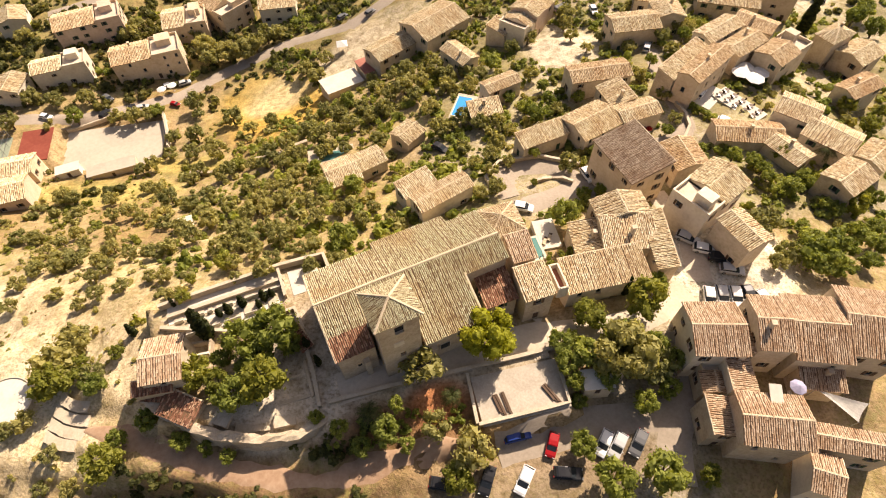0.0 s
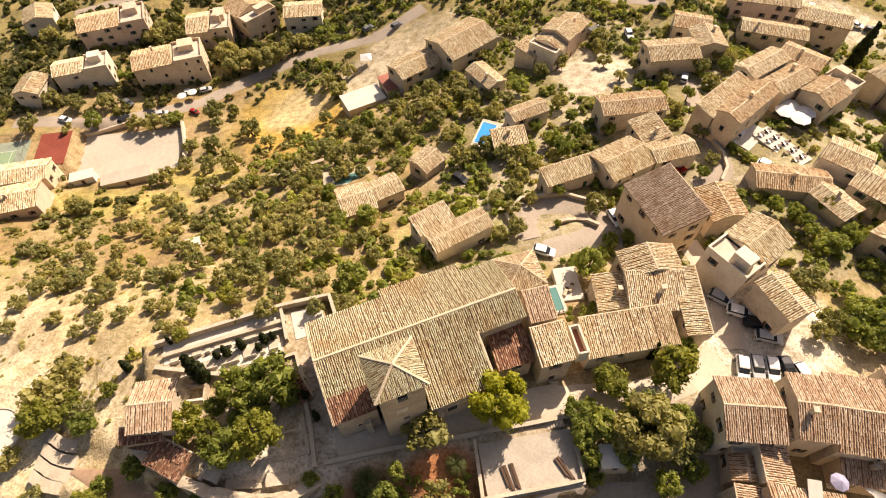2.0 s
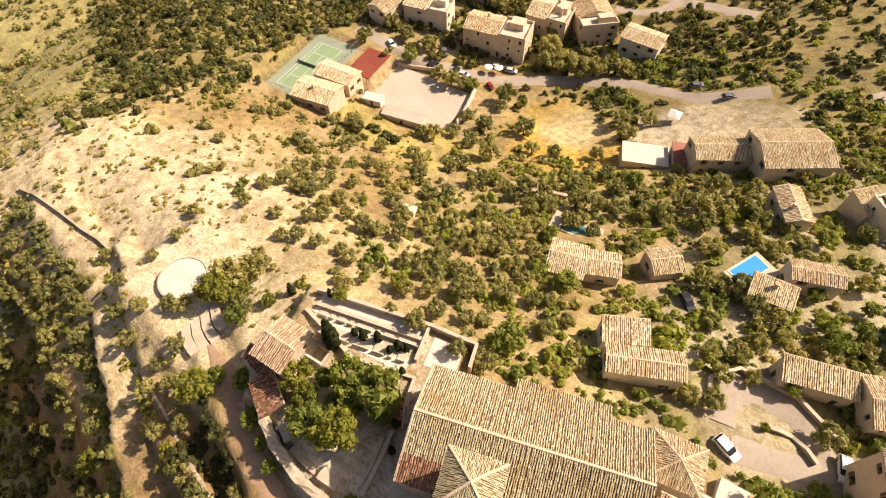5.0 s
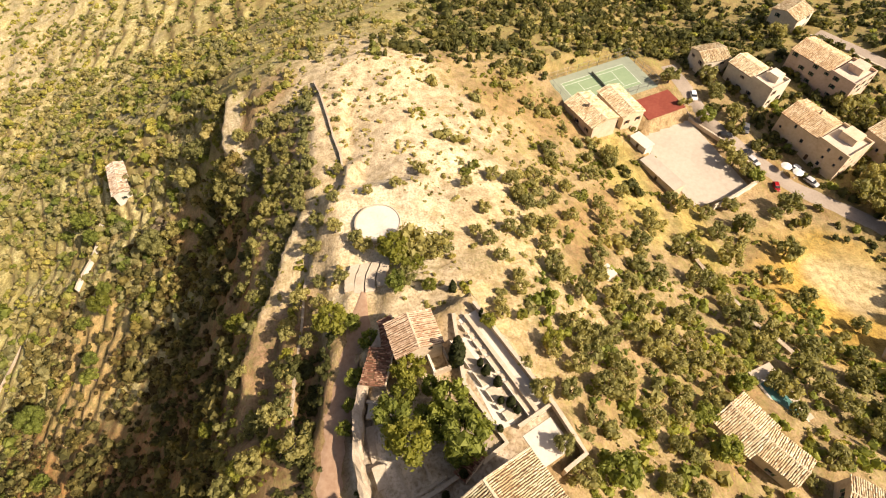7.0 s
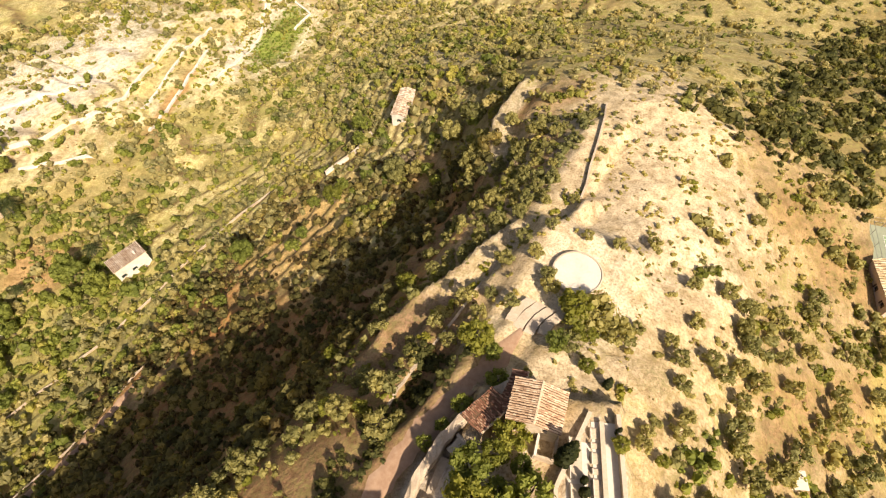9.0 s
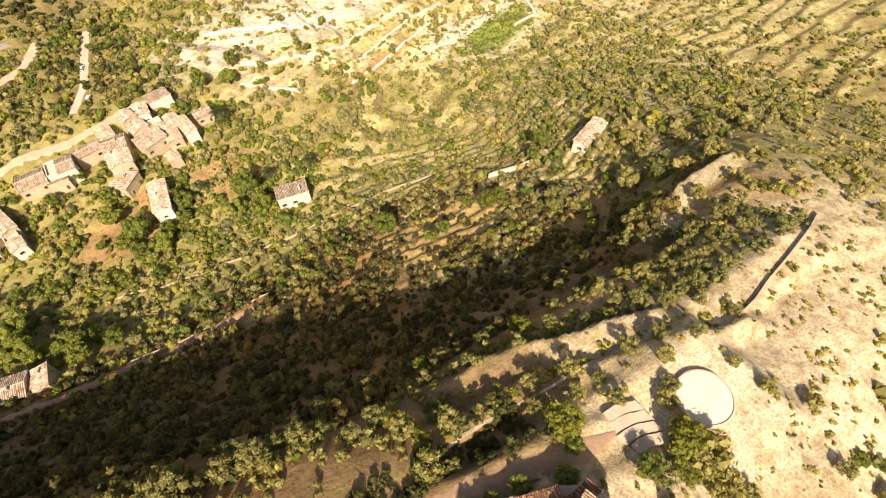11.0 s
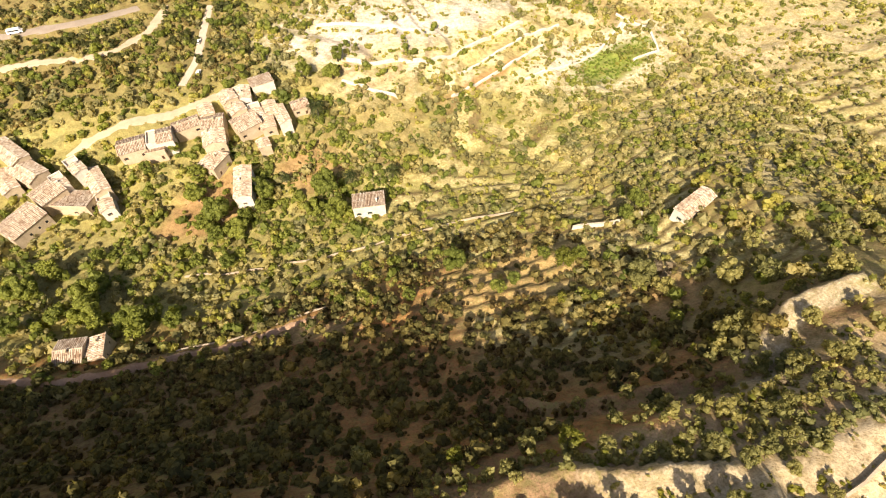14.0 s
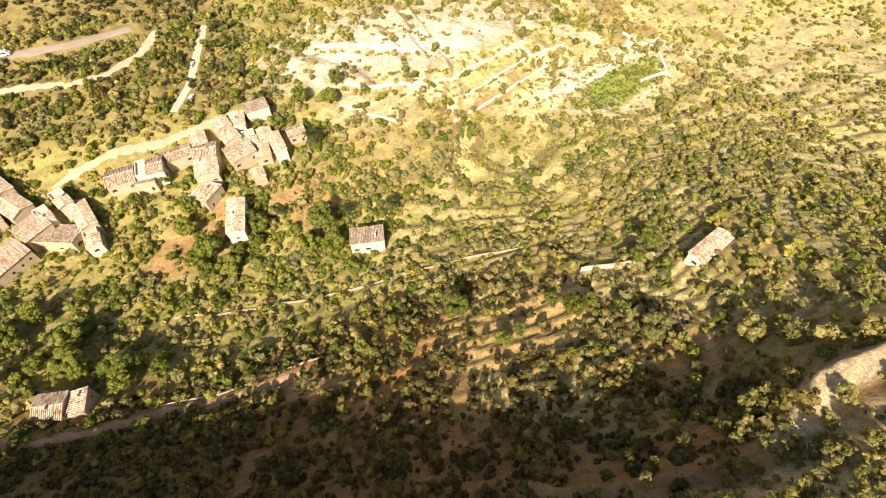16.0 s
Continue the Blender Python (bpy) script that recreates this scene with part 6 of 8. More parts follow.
plant("olive", [(32.2, 74.3, 1.8), (53.3, 93.1, 2.0), (53.4, 102.4, 2.2), (49.7, 111.4, 2.3), (50.7, 125.4, 2.4), (59.7, 128.2, 3.0), (61.3, 122.4, 2.4), (64.5, 134.2, 3.1), (68.3, 132.5, 2.5), (59.6, 59.5, 3.5), (60.4, 51.5, 2.9), (56.9, 48.9, 2.1), (-63.1, 35.7, 4.1), (-61.8, 39.1, 3.2), (-65.4, 33.8, 2.0), (-66.0, 26.7, 2.3), (-60.4, 21.6, 1.7), (-57.0, 17.1, 1.8), (-3.6, 30.9, 3.8), (-1.7, 22.8, 2.8), (3.8, 19.4, 3.6), (-46.1, 47.9, 1.6), (-48.3, 48.2, 1.4), (-59.0, 51.5, 1.9), (-54.3, 53.3, 1.5), (-64.9, 42.2, 1.7), (-86.2, 41.0, 1.9), (-80.4, 34.8, 1.6), (-79.8, 28.9, 1.4), (-70.0, 16.6, 2.2), (-81.8, 9.6, 1.9)])
plant("olive", [(-68.3, 25.4, 1.7), (-55.9, 33.3, 2.2), (-52.8, 11.1, 2.0), (-60.6, 0.4, 1.8), (-61.9, 17.2, 1.5), (-63.6, 39.8, 1.9), (-61.8, 41.6, 1.7), (-109.7, 60.2, 2.0), (-51.0, 52.5, 1.8), (-57.1, 61.5, 2.4), (-73.2, 71.8, 2.2), (-69.3, 60.9, 2.1), (-67.3, 55.3, 1.8), (-40.3, 66.3, 2.4), (-39.0, 59.9, 2.1), (-38.1, 54.4, 2.0), (-30.3, 49.2, 2.1), (-31.0, 54.7, 2.1), (-35.3, 48.3, 1.4), (-46.8, 75.9, 2.2), (-40.5, 79.1, 2.1), (-35.3, 82.1, 2.3), (-26.2, 79.3, 2.4), (-33.6, 90.2, 2.1), (-39.1, 101.3, 2.5), (-51.6, 74.7, 1.8), (-57.4, 72.2, 1.8), (-55.4, 84.0, 2.2), (-56.2, 100.1, 2.5), (-67.3, 99.3, 2.2)])
plant("olive", [(-74.0, 94.4, 2.2), (-85.7, 91.9, 2.3), (-91.4, 86.1, 2.0), (-84.0, 74.8, 2.1), (-46.1, 98.8, 2.1), (-48.9, 107.2, 2.0), (-39.0, 10.1, 2.2), (-31.2, 12.5, 2.8), (-40.0, 4.1, 2.0), (-54.8, -3.2, 2.0), (-49.3, 1.7, 1.4), (-48.7, 7.7, 1.4), (-37.0, 5.8, 1.5), (-34.4, 14.2, 1.4), (-63.6, -0.4, 1.6), (-70.5, -8.0, 1.8), (-79.9, -5.8, 1.8), (-82.3, -0.7, 1.5), (-101.3, -12.3, 1.8), (-88.5, 18.0, 1.5), (-79.1, 22.0, 1.4), (-91.4, 23.1, 1.5), (-27.7, -13.5, 2.6), (-31.6, -11.6, 1.7), (-32.6, 0.2, 1.6), (-18.1, -6.9, 2.4), (-14.5, -7.5, 2.2), (-8.4, -10.6, 2.4), (-5.9, -8.4, 2.3), (1.2, -9.6, 3.1), (4.5, -16.3, 1.7), (10.2, -14.2, 2.7)])
plant("olive", [(7.4, -15.2, 2.0), (-37.8, 2.9, 1.2), (-38.0, 8.3, 2.5), (-57.1, -5.2, 1.7), (-67.0, 2.7, 1.8), (-71.8, 6.9, 1.6), (-75.5, 9.2, 1.9), (-83.7, 13.9, 1.9), (-49.2, -0.8, 1.4), (-50.3, 14.5, 1.8), (-59.4, 13.6, 2.1), (-108.8, 8.1, 1.5), (-117.9, 4.6, 2.1), (-115.7, 10.6, 1.7), (-96.9, 10.2, 2.1), (-101.9, 14.9, 1.6), (-116.2, -9.7, 3.1), (-104.6, -6.1, 2.7), (-122.7, -10.7, 2.7), (-38.1, -7.4, 1.4), (-116.0, -38.4, 5.0), (-117.5, -31.1, 3.8), (-162.6, -21.8, 3.5), (-174.8, -22.1, 2.9)])
plant("olive", [(-155.3, -26.5, 2.6), (-145.9, -32.0, 3.3), (40.0, 126.0, 2.1), (45.1, 133.3, 2.2), (65.7, 117.8, 1.7), (4.2, 145.9, 2.4), (7.3, 137.3, 2.3), (15.2, 115.9, 2.1), (15.7, 92.5, 1.8), (-11.9, 90.7, 1.9), (-15.5, 84.9, 1.8), (-23.8, 97.5, 2.2), (-29.6, 96.9, 2.3), (-36.3, 99.7, 2.6), (-34.3, 86.1, 2.4), (-35.0, 77.3, 2.5), (-38.2, 74.1, 2.4), (-41.3, 72.1, 2.4), (-48.4, 78.0, 2.5), (-55.2, 79.4, 2.4), (-85.1, 107.1, 2.2), (-21.0, 69.5, 1.8), (-18.9, 71.1, 1.6), (-50.1, 123.8, 2.7), (-40.6, 130.0, 2.4), (-33.0, 122.1, 2.6), (-18.9, 126.7, 2.3), (-72.7, 51.8, 1.7), (-63.5, 50.2, 1.9), (-66.2, 48.2, 1.6)])
plant("olive", [(-68.1, 64.4, 2.1), (-51.1, 65.3, 2.3), (-43.9, 59.7, 2.2), (-42.2, 61.3, 2.0), (-22.5, 50.0, 1.7), (-26.5, 57.1, 1.9), (3.7, -10.9, 3.4), (0.4, -12.7, 2.7), (-10.9, -7.1, 3.0), (-18.3, -4.7, 2.6), (-21.6, -4.4, 2.1), (-25.2, -0.5, 1.9), (-29.7, -0.5, 2.3), (-31.6, 4.5, 2.5), (-27.1, -15.5, 2.2), (-23.6, -14.1, 1.5), (-58.6, -4.5, 1.7), (-88.8, 13.7, 1.9), (-94.1, 14.0, 2.0), (-118.8, 6.4, 2.0), (-110.4, 8.4, 1.5), (-103.0, 10.7, 1.6), (-104.1, -2.7, 2.1), (-112.6, -6.0, 2.9), (-117.3, 11.9, 1.5)])
plant("olive", [(-99.6, 9.0, 1.7), (-75.4, 18.1, 2.0), (-71.7, 21.5, 2.0), (-72.8, -1.5, 1.9), (-88.6, 5.7, 2.0), (-106.3, 0.5, 2.5), (-110.5, 4.2, 2.8), (-123.9, -3.2, 2.7), (-145.3, -12.2, 3.7), (-136.1, -19.8, 4.4), (-131.6, -25.3, 4.5), (-110.3, -9.4, 3.6), (-18.7, 51.6, 2.6), (-25.2, 67.2, 2.3), (-21.5, 85.6, 2.1), (-27.6, 98.2, 2.7)])
plant("leafy", [(-116.1, 134.0, 3.2), (-91.2, 138.1, 2.7), (-25.7, 120.0, 2.8), (14.4, 124.5, 2.5), (20.6, 101.0, 2.4), (22.7, 97.2, 2.9), (26.3, 103.2, 2.2), (-19.0, 76.9, 2.7), (-29.5, 88.3, 2.4), (-25.2, 77.4, 2.4), (-18.6, 57.2, 3.7), (22.7, 61.3, 3.1), (61.3, 78.8, 1.9), (64.2, 77.0, 1.9), (65.9, 72.4, 2.0), (68.4, 68.6, 2.4), (73.3, 72.9, 1.8), (64.4, 49.8, 4.4), (70.2, 53.9, 2.8), (77.4, 56.3, 2.5), (76.7, 58.3, 1.9), (75.9, 63.8, 2.0), (-9.0, 22.2, 2.7), (18.4, 31.4, 2.3), (29.5, 26.1, 2.2), (19.4, 20.1, 2.4), (23.0, 15.2, 3.6), (29.5, 16.0, 3.6), (34.7, 44.8, 2.2), (-55.3, 31.3, 2.3), (123.0, 144.2, 3.7), (128.5, 149.3, 3.7)])
plant("leafy", [(127.3, 139.5, 3.6), (70.0, 49.2, 2.0), (73.4, 80.7, 1.4), (82.2, 60.0, 2.1), (-72.5, -72.0, 4.5), (-45.5, -139.1, 6.5), (-45.8, -125.3, 5.4), (-37.7, -130.1, 4.5), (3.2, -139.5, 4.4), (0.3, -132.2, 3.9), (-19.2, -150.3, 3.8), (-19.1, -139.9, 3.7), (0.6, -164.5, 3.8), (6.7, -180.3, 2.9), (19.2, -173.3, 3.3), (-11.8, -138.7, 3.6), (-55.5, -205.3, 4.3), (-68.2, -202.3, 4.9), (-73.7, -211.0, 3.9), (-41.5, -72.3, 2.5), (-53.9, -64.2, 2.4), (-34.4, -74.0, 2.2), (42.0, -116.2, 5.0), (30.0, -99.7, 4.8), (26.7, -92.6, 4.0), (16.6, -93.5, 3.7), (22.0, -99.6, 3.4), (54.2, -132.5, 4.4), (59.7, -124.7, 4.6), (61.4, -107.3, 4.3), (49.9, -108.5, 4.0), (38.9, -101.9, 3.3)])
plant("leafy", [(33.1, -80.0, 1.7), (-99.5, -62.2, 2.6), (-108.1, -55.9, 2.9), (-84.6, -55.3, 2.5), (8.1, -122.9, 3.4), (-1.6, -118.0, 3.4), (40.4, -137.1, 2.9), (65.6, 74.5, 1.7), (66.2, 67.8, 1.8), (75.0, 71.0, 1.8), (74.3, 65.2, 1.8), (66.6, 58.6, 1.7), (72.4, 53.3, 2.0), (75.9, 51.1, 2.2), (87.6, 68.6, 1.8), (64.9, 54.2, 2.8), (81.1, 55.7, 2.3), (67.8, 48.1, 1.6), (68.3, 83.9, 1.5), (55.9, 82.2, 1.5), (50.6, 88.9, 1.5), (66.0, 128.4, 2.1), (54.1, 116.2, 2.0), (25.8, 109.8, 2.0), (33.5, 104.1, 1.9), (17.3, 107.4, 2.0), (20.1, 82.6, 1.7), (32.9, 82.7, 1.7), (28.4, 69.4, 1.8), (31.7, 70.3, 1.6), (33.4, 28.0, 2.1), (24.2, 29.2, 2.2)])
plant("leafy", [(19.4, 28.6, 1.7), (19.5, 35.6, 1.6), (32.8, 34.7, 2.6), (35.2, 32.3, 2.3), (24.4, 38.3, 1.6), (17.6, 34.6, 2.3), (-7.4, 25.6, 1.5), (-12.3, 20.6, 1.9), (-15.3, 22.4, 1.6), (-19.1, 24.6, 1.3), (-5.8, 20.5, 1.5), (51.7, 54.8, 1.0), (76.6, 83.7, 1.5), (83.8, 88.1, 1.3), (45.0, 108.1, 1.7), (-25.8, 36.9, 4.4), (-31.1, 35.8, 3.6), (-30.8, 27.5, 3.4), (-29.7, 32.0, 2.4), (21.0, 32.6, 2.8), (26.9, 35.2, 3.5), (19.8, 26.6, 1.6), (-78.4, -53.6, 3.1), (25.2, -97.1, 4.8), (-2.9, -141.5, 6.3), (3.8, -154.7, 5.0), (-7.8, -133.4, 5.3), (63.3, -127.3, 5.8), (41.8, -106.7, 5.5), (-22.1, -146.9, 4.6), (-140.3, -68.3, 4.4), (-134.2, -66.0, 3.6)])
plant("leafy", [(-45.3, 25.6, 2.1), (-39.4, 22.5, 1.9), (-35.5, 21.2, 1.4), (-49.2, 23.1, 1.8), (-32.1, 20.1, 1.4), (-28.1, 33.7, 2.8), (-34.1, 33.6, 2.1), (-24.1, 35.6, 2.3)])
plant("bright", [(6.4, 35.2, 4.8)])
plant("sunny", [(-50.8, 19.8, 3.4), (1.3, 15.9, 2.7), (36.1, 15.6, 2.0), (-54.9, 102.5, 2.4), (-53.8, 36.9, 1.5), (-39.9, 54.8, 2.1), (-45.3, 51.3, 1.4), (-42.8, 44.5, 1.5), (98.1, 100.7, 2.7), (99.9, 93.0, 2.9), (107.6, 99.9, 2.5), (19.0, 73.6, 0.9), (-27.0, 29.6, 3.8), (-37.4, 31.0, 2.9), (31.3, 40.9, 4.1), (22.5, 39.1, 3.0), (-61.7, -0.8, 2.5), (-42.8, -6.9, 1.8), (-91.7, -41.1, 2.2), (-101.8, -55.0, 4.0), (-62.9, 32.3, 3.5), (-60.0, 35.0, 2.7), (-33.3, 8.1, 1.7), (-31.5, 2.4, 2.1), (-34.0, 29.6, 2.4), (76.6, 71.6, 2.4), (71.2, 79.4, 2.1), (85.1, 80.7, 2.8), (79.9, 65.4, 3.2), (56.7, 69.0, 1.7)])
plant("sunny", [(54.3, 75.2, 1.8), (46.4, 75.4, 1.8)])
plant("palm", [(-54.7, -180.4, 4.8), (-73.2, -135.8, 4.0), (-56.1, -140.5, 3.4), (-31.5, -150.8, 2.4), (81.5, 79.8, 2.8), (110.5, 123.8, 2.6), (-11.2, 24.2, 2.0), (0.6, 27.0, 1.7)])
plant_cypress([(108.6, 143.2, 15.0, 2.1), (-38.6, 38.6, 8.0, 1.2), (-37.7, 38.2, 10.0, 1.4), (-52.3, 40.7, 4.0, 0.8), (-33.1, 43.4, 3.6, 0.8), (-29.8, 44.5, 3.4, 0.8), (-35.1, 42.1, 3.6, 0.8), (-36.6, 41.6, 2.6, 0.6), (-28.6, 45.1, 2.6, 0.6), (-44.6, 43.7, 3.0, 0.5), (-21.6, 35.7, 4.0, 0.7), (-19.5, 32.8, 4.0, 0.6), (30.1, 44.3, 6.0, 0.8), (32.2, 46.3, 6.0, 0.8), (-26.5, 42.0, 2.8, 0.6), (-30.4, 43.2, 2.6, 0.6)])


# ---- roads, paths and paved ground ----
M_ROAD = {
    "asphalt": material("worn_asphalt", mottled((0.23, 0.18, 0.13), (0.33, 0.27, 0.205), (0.41, 0.345, 0.27), 0.15, 2.0, 0.02), 0.9),
    "concrete": material("pale_concrete", mottled((0.4, 0.32, 0.235), (0.54, 0.445, 0.33), (0.63, 0.54, 0.42), 0.2, 2.0, 0.02), 0.9),
    "dirt": material("dusty_track", mottled((0.24, 0.14, 0.08), (0.35, 0.225, 0.14), (0.47, 0.335, 0.22), 0.2, 1.2, 0.06), 0.95),
    "sand": material("pale_sandy_path", mottled((0.4, 0.31, 0.2), (0.52, 0.41, 0.27), (0.6, 0.5, 0.34), 0.2, 1.2, 0.06), 0.95),
}
ROAD_WORDS = {"asphalt": "narrow worn asphalt street with dusty edges", "concrete": "pale concrete lane climbing past the hamlet", "dirt": "dusty unpaved track with wheel ruts", "sand": "pale sandy path along the terraces"}


def lay_road(kind, surface, half, pts):
    line = []
    for (ax, ay), (bx, by) in zip(pts, pts[1:]):
        n = max(1, int(math.hypot(bx - ax, by - ay) / 1.5))
        line += [(ax + (bx - ax) * i / n, ay + (by - ay) * i / n) for i in range(n)]
    line.append(pts[-1])
    P = np.array(line)
    for _ in range(3):
        P[1:-1] = (P[:-2] + 2 * P[1:-1] + P[2:]) / 4
    T = np.gradient(P, axis=0)
    T /= np.linalg.norm(T, axis=1)[:, None]
    N = np.stack([-T[:, 1], T[:, 0]], 1)
    cols = 7
    faces = []
    f = np.linspace(-1, 1, cols)
    wild = surface in ("sand", "dirt")
    wob = half * (1 + (0.4 if wild else 0.1) * waves(P[:, 0], P[:, 1], 1.6 if wild else 3.0))
    if wild:
        e = np.minimum(np.arange(len(P)), np.arange(len(P))[::-1])
        wob = wob * (0.25 + 0.75 * soft_step(e, 0, 5))
    X, Y = (P[:, k, None] + N[:, k, None] * f * wob[:, None] for k in (0, 1))
    Z = land(X, Y) + np.where(np.abs(f) > 0.99, -0.12, 0.07 + 0.03 * (1 - f * f))
    verts = np.stack([X, Y, Z], -1).reshape(-1, 3).tolist()
    for i in range(len(P) - 1):
        for k in range(cols - 1):
            a = i * cols + k
            faces.append((a, a + cols, a + cols + 1, a + 1))
    me = raw_mesh("road", verts, faces, M_ROAD[surface])
    me.polygons.foreach_set("use_smooth", [True] * len(faces))
    name = "road" if surface in ("asphalt", "concrete") else "path"
    tagged(new(name, me), ROAD_WORDS[surface], name, kind="structure")


for track in TRACKS:
    lay_road(*track)


# ---- stone walls: each run stands on the ground and keeps a level or falling top ----
M_DRYSTONE = material("dry_stone", mottled((0.3, 0.23, 0.15), (0.45, 0.36, 0.25), (0.58, 0.49, 0.36), 0.4, 3.5, 0.12), 0.95)
M_COPING = material("pale_coping", mottled((0.36, 0.29, 0.2), (0.48, 0.4, 0.29), (0.58, 0.5, 0.38), 0.4, 3.0, 0.05), 0.9)


def wall_run(label, pts, top=None, above=1.0, thick=0.45, below=1.5, mat=None, coping=True, name="stone_wall"):
    """A wall along pts; top: fixed height of its crown, or else so far above the ground."""
    root = tagged(new(name), label, "wall")
    line = []
    for (ax, ay), (bx, by) in zip(pts, pts[1:]):
        n = max(1, int(math.hypot(bx - ax, by - ay) / 2.0))
        line += [(ax + (bx - ax) * i / n, ay + (by - ay) * i / n) for i in range(n)]
    line.append(pts[-1])
    ground_z = land(np.array([p[0] for p in line]), np.array([p[1] for p in line]))
    for pname, m2, half, up, drop in (("wall", mat or M_DRYSTONE, thick / 2, 0.0, None),) + ((("coping", M_COPING, thick / 2 + 0.07, 0.12, 0.0),) if coping else ()):
        verts, faces = [], []
        for i, (x, y) in enumerate(line):
            a, b = line[max(0, i - 1)], line[min(len(line) - 1, i + 1)]
            d = Vector((b[0] - a[0], b[1] - a[1], 0)).normalized()
            s = Vector((-d.y, d.x, 0)) * half
            g = float(ground_z[i])
            t = top if top is not None else g + above
            low = t if drop is not None else min(g, t) - below
            for sx in (-1, 1):
                verts += [(x + s.x * sx, y + s.y * sx, low), (x + s.x * sx, y + s.y * sx, t + up)]
        n = len(line)
        for i in range(n - 1):
            k, j = 4 * i, 4 * i + 4
            faces += [(k, k + 1, j + 1, j), (k + 2, j + 2, j + 3, k + 3), (k + 1, k + 3, j + 3, j + 1), (k, j, j + 2, k + 2)]
        faces += [(0, 2, 3, 1), (4 * n - 4, 4 * n - 3, 4 * n - 1, 4 * n - 2)]
        part(pname, raw_mesh(pname, verts, faces, m2), None, root)
    return root


wall_run("long pale stone wall of the cemetery terrace", [(-46.7, 42.9), (-27.9, 50.5), (-20.8, 52.6), (-19.2, 49.0)], top=23.0)
wall_run("low pale inner wall of the cemetery", [(-44.9, 41.2), (-27.2, 48.1)], top=22.5, thick=0.5)
wall_run("cross wall between cemetery plots", [(-28.4, 50.2), (-26.2, 44.6)], top=22.7, thick=0.35)
wall_run("cemetery wall above the churchyard garden", [(-45.6, 39.4), (-34, 38.6), (-24.5, 42.5), (-22.5, 38.5)], top=22.3)
wall_run("stone parapet along the church forecourt", [(-17.3, 26.6), (-7.5, 29.0), (3.9, 31.4)], top=22.5, below=5.0)
wall_run("stone parapet above the car park", [(3.9, 31.6), (10.5, 33.0), (17.3, 34.6)], top=22.2, below=2.0)
def rubble_bank(label, pts, top, thick, below, seed=1):
    """A thick rough-stone bastion: battered, uneven faces and a broken crown."""
    r = random.Random(seed)
    line = []
    for (ax, ay), (bx, by) in zip(pts, pts[1:]):
        n = max(1, int(math.hypot(bx - ax, by - ay) / 0.8))
        line += [(ax + (bx - ax) * i / n, ay + (by - ay) * i / n) for i in range(n)]
    line.append(pts[-1])
    shape = [(-0.5 - 0.14 * (1 - k / 9), -below * (1 - k / 9)) for k in range(10)] + [(-0.2, 0.1), (0.1, 0.12), (0.4, 0.02), (0.5, -1.2)]
    verts, faces = [], []
    for i, (x, y) in enumerate(line):
        a, b = line[max(0, i - 1)], line[min(len(line) - 1, i + 1)]
        d = Vector((b[0] - a[0], b[1] - a[1], 0)).normalized()
        s = Vector((-d.y, d.x, 0))
        for k, (o, z) in enumerate(shape):
            p = s * (o * thick * (1 + 0.25 * (thick > 1.2) * (k < 10) * (1 - k / 9)))
            verts.append((x + p.x + r.uniform(-0.16, 0.16), y + p.y + r.uniform(-0.16, 0.16), top + z + r.uniform(-0.18, 0.12)))
    m = len(shape)
    for i in range(len(line) - 1):
        for k in range(m - 1):
            a = i * m + k
            faces.append((a, a + m, a + m + 1, a + 1))
    root = tagged(new("bastion_wall"), label, "wall")
    part("wall", raw_mesh("wall", verts, faces, M_DRYSTONE), None, root)
    return root


rubble_bank("curved rough-stone bastion wall below the churchyard", [(-45.6, 28.5), (-41.5, 25.8), (-36.6, 23.6), (-33.2, 22.6), (-26.7, 21.8), (-21.4, 22.4), (-18.0, 24.4), (-16.6, 26.6)], 21.35, 1.5, 6.0)
for i, (x, y, lx, ly, turn) in enumerate(((-22.6, 27.6, 5.0, 0.5, 15), (-20.9, 30.6, 0.45, 6.0, 20), (-23.6, 31.0, 4.2, 0.4, 18), (-34.2, 25.4, 0.5, 3.0, -20), (-33.0, 25.2, 2.4, 2.6, -18), (-28.6, 24.3, 5.6, 1.9, 5), (-24.0, 25.0, 3.2, 2.6, 10))):
    b = bmesh.new()
    box(b, 0, 0, -0.6, lx, ly, 0.85 if min(lx, ly) < 0.6 else 0.72)
    bmesh.ops.subdivide_edges(b, edges=b.edges[:], cuts=3, use_grid_fill=True)
    for v in b.verts:
        v.co += Vector((rng.uniform(-0.07, 0.07), rng.uniform(-0.07, 0.07), rng.uniform(-0.06, 0.06)))
    ob = tagged(new("stone_kerb" if min(lx, ly) < 0.6 else "stone_platform", mesh_of("stone", b, M_COPING)), "uneven pale stone edging on the churchyard terrace", "stonework", "stonework of the churchyard")
    ob.matrix_basis = pose(x, y, float(land(x, y)) + 0.05, 0, 0, turn)
house("ruined stone hut with broken, half-bare tile roof", -39.2, 26.4, 19.6, 5.6, 3.6, -22, 2.4, "shed", "stone", 0.28, 1, False, "ruined_hut", 5, False, lost=0.2, tile=M_REDTILE)
house("low lean-to under broken clay tiles", -42.6, 28.7, 19.4, 5.0, 2.2, -4, 2.6, "shed", "stone", 0.28, 1, False, "lean_to", 6, False, lost=0.15, tile=M_REDTILE)
house("low red-tiled store beside the church lane", -22.7, 37.0, 20.6, 4.2, 1.7, -52, 1.8, "shed", "stone", 0.28, 1, False, "garden_store", 7, False, tile=M_REDTILE)
flat_room = tagged(new("roofless_room"), "roofless whitewashed room behind the churchyard hut", "ruin")
flat_room.matrix_basis = pose(-38.4, 35.6, float(land(-38.4, 35.6)), 0, 0, 10)
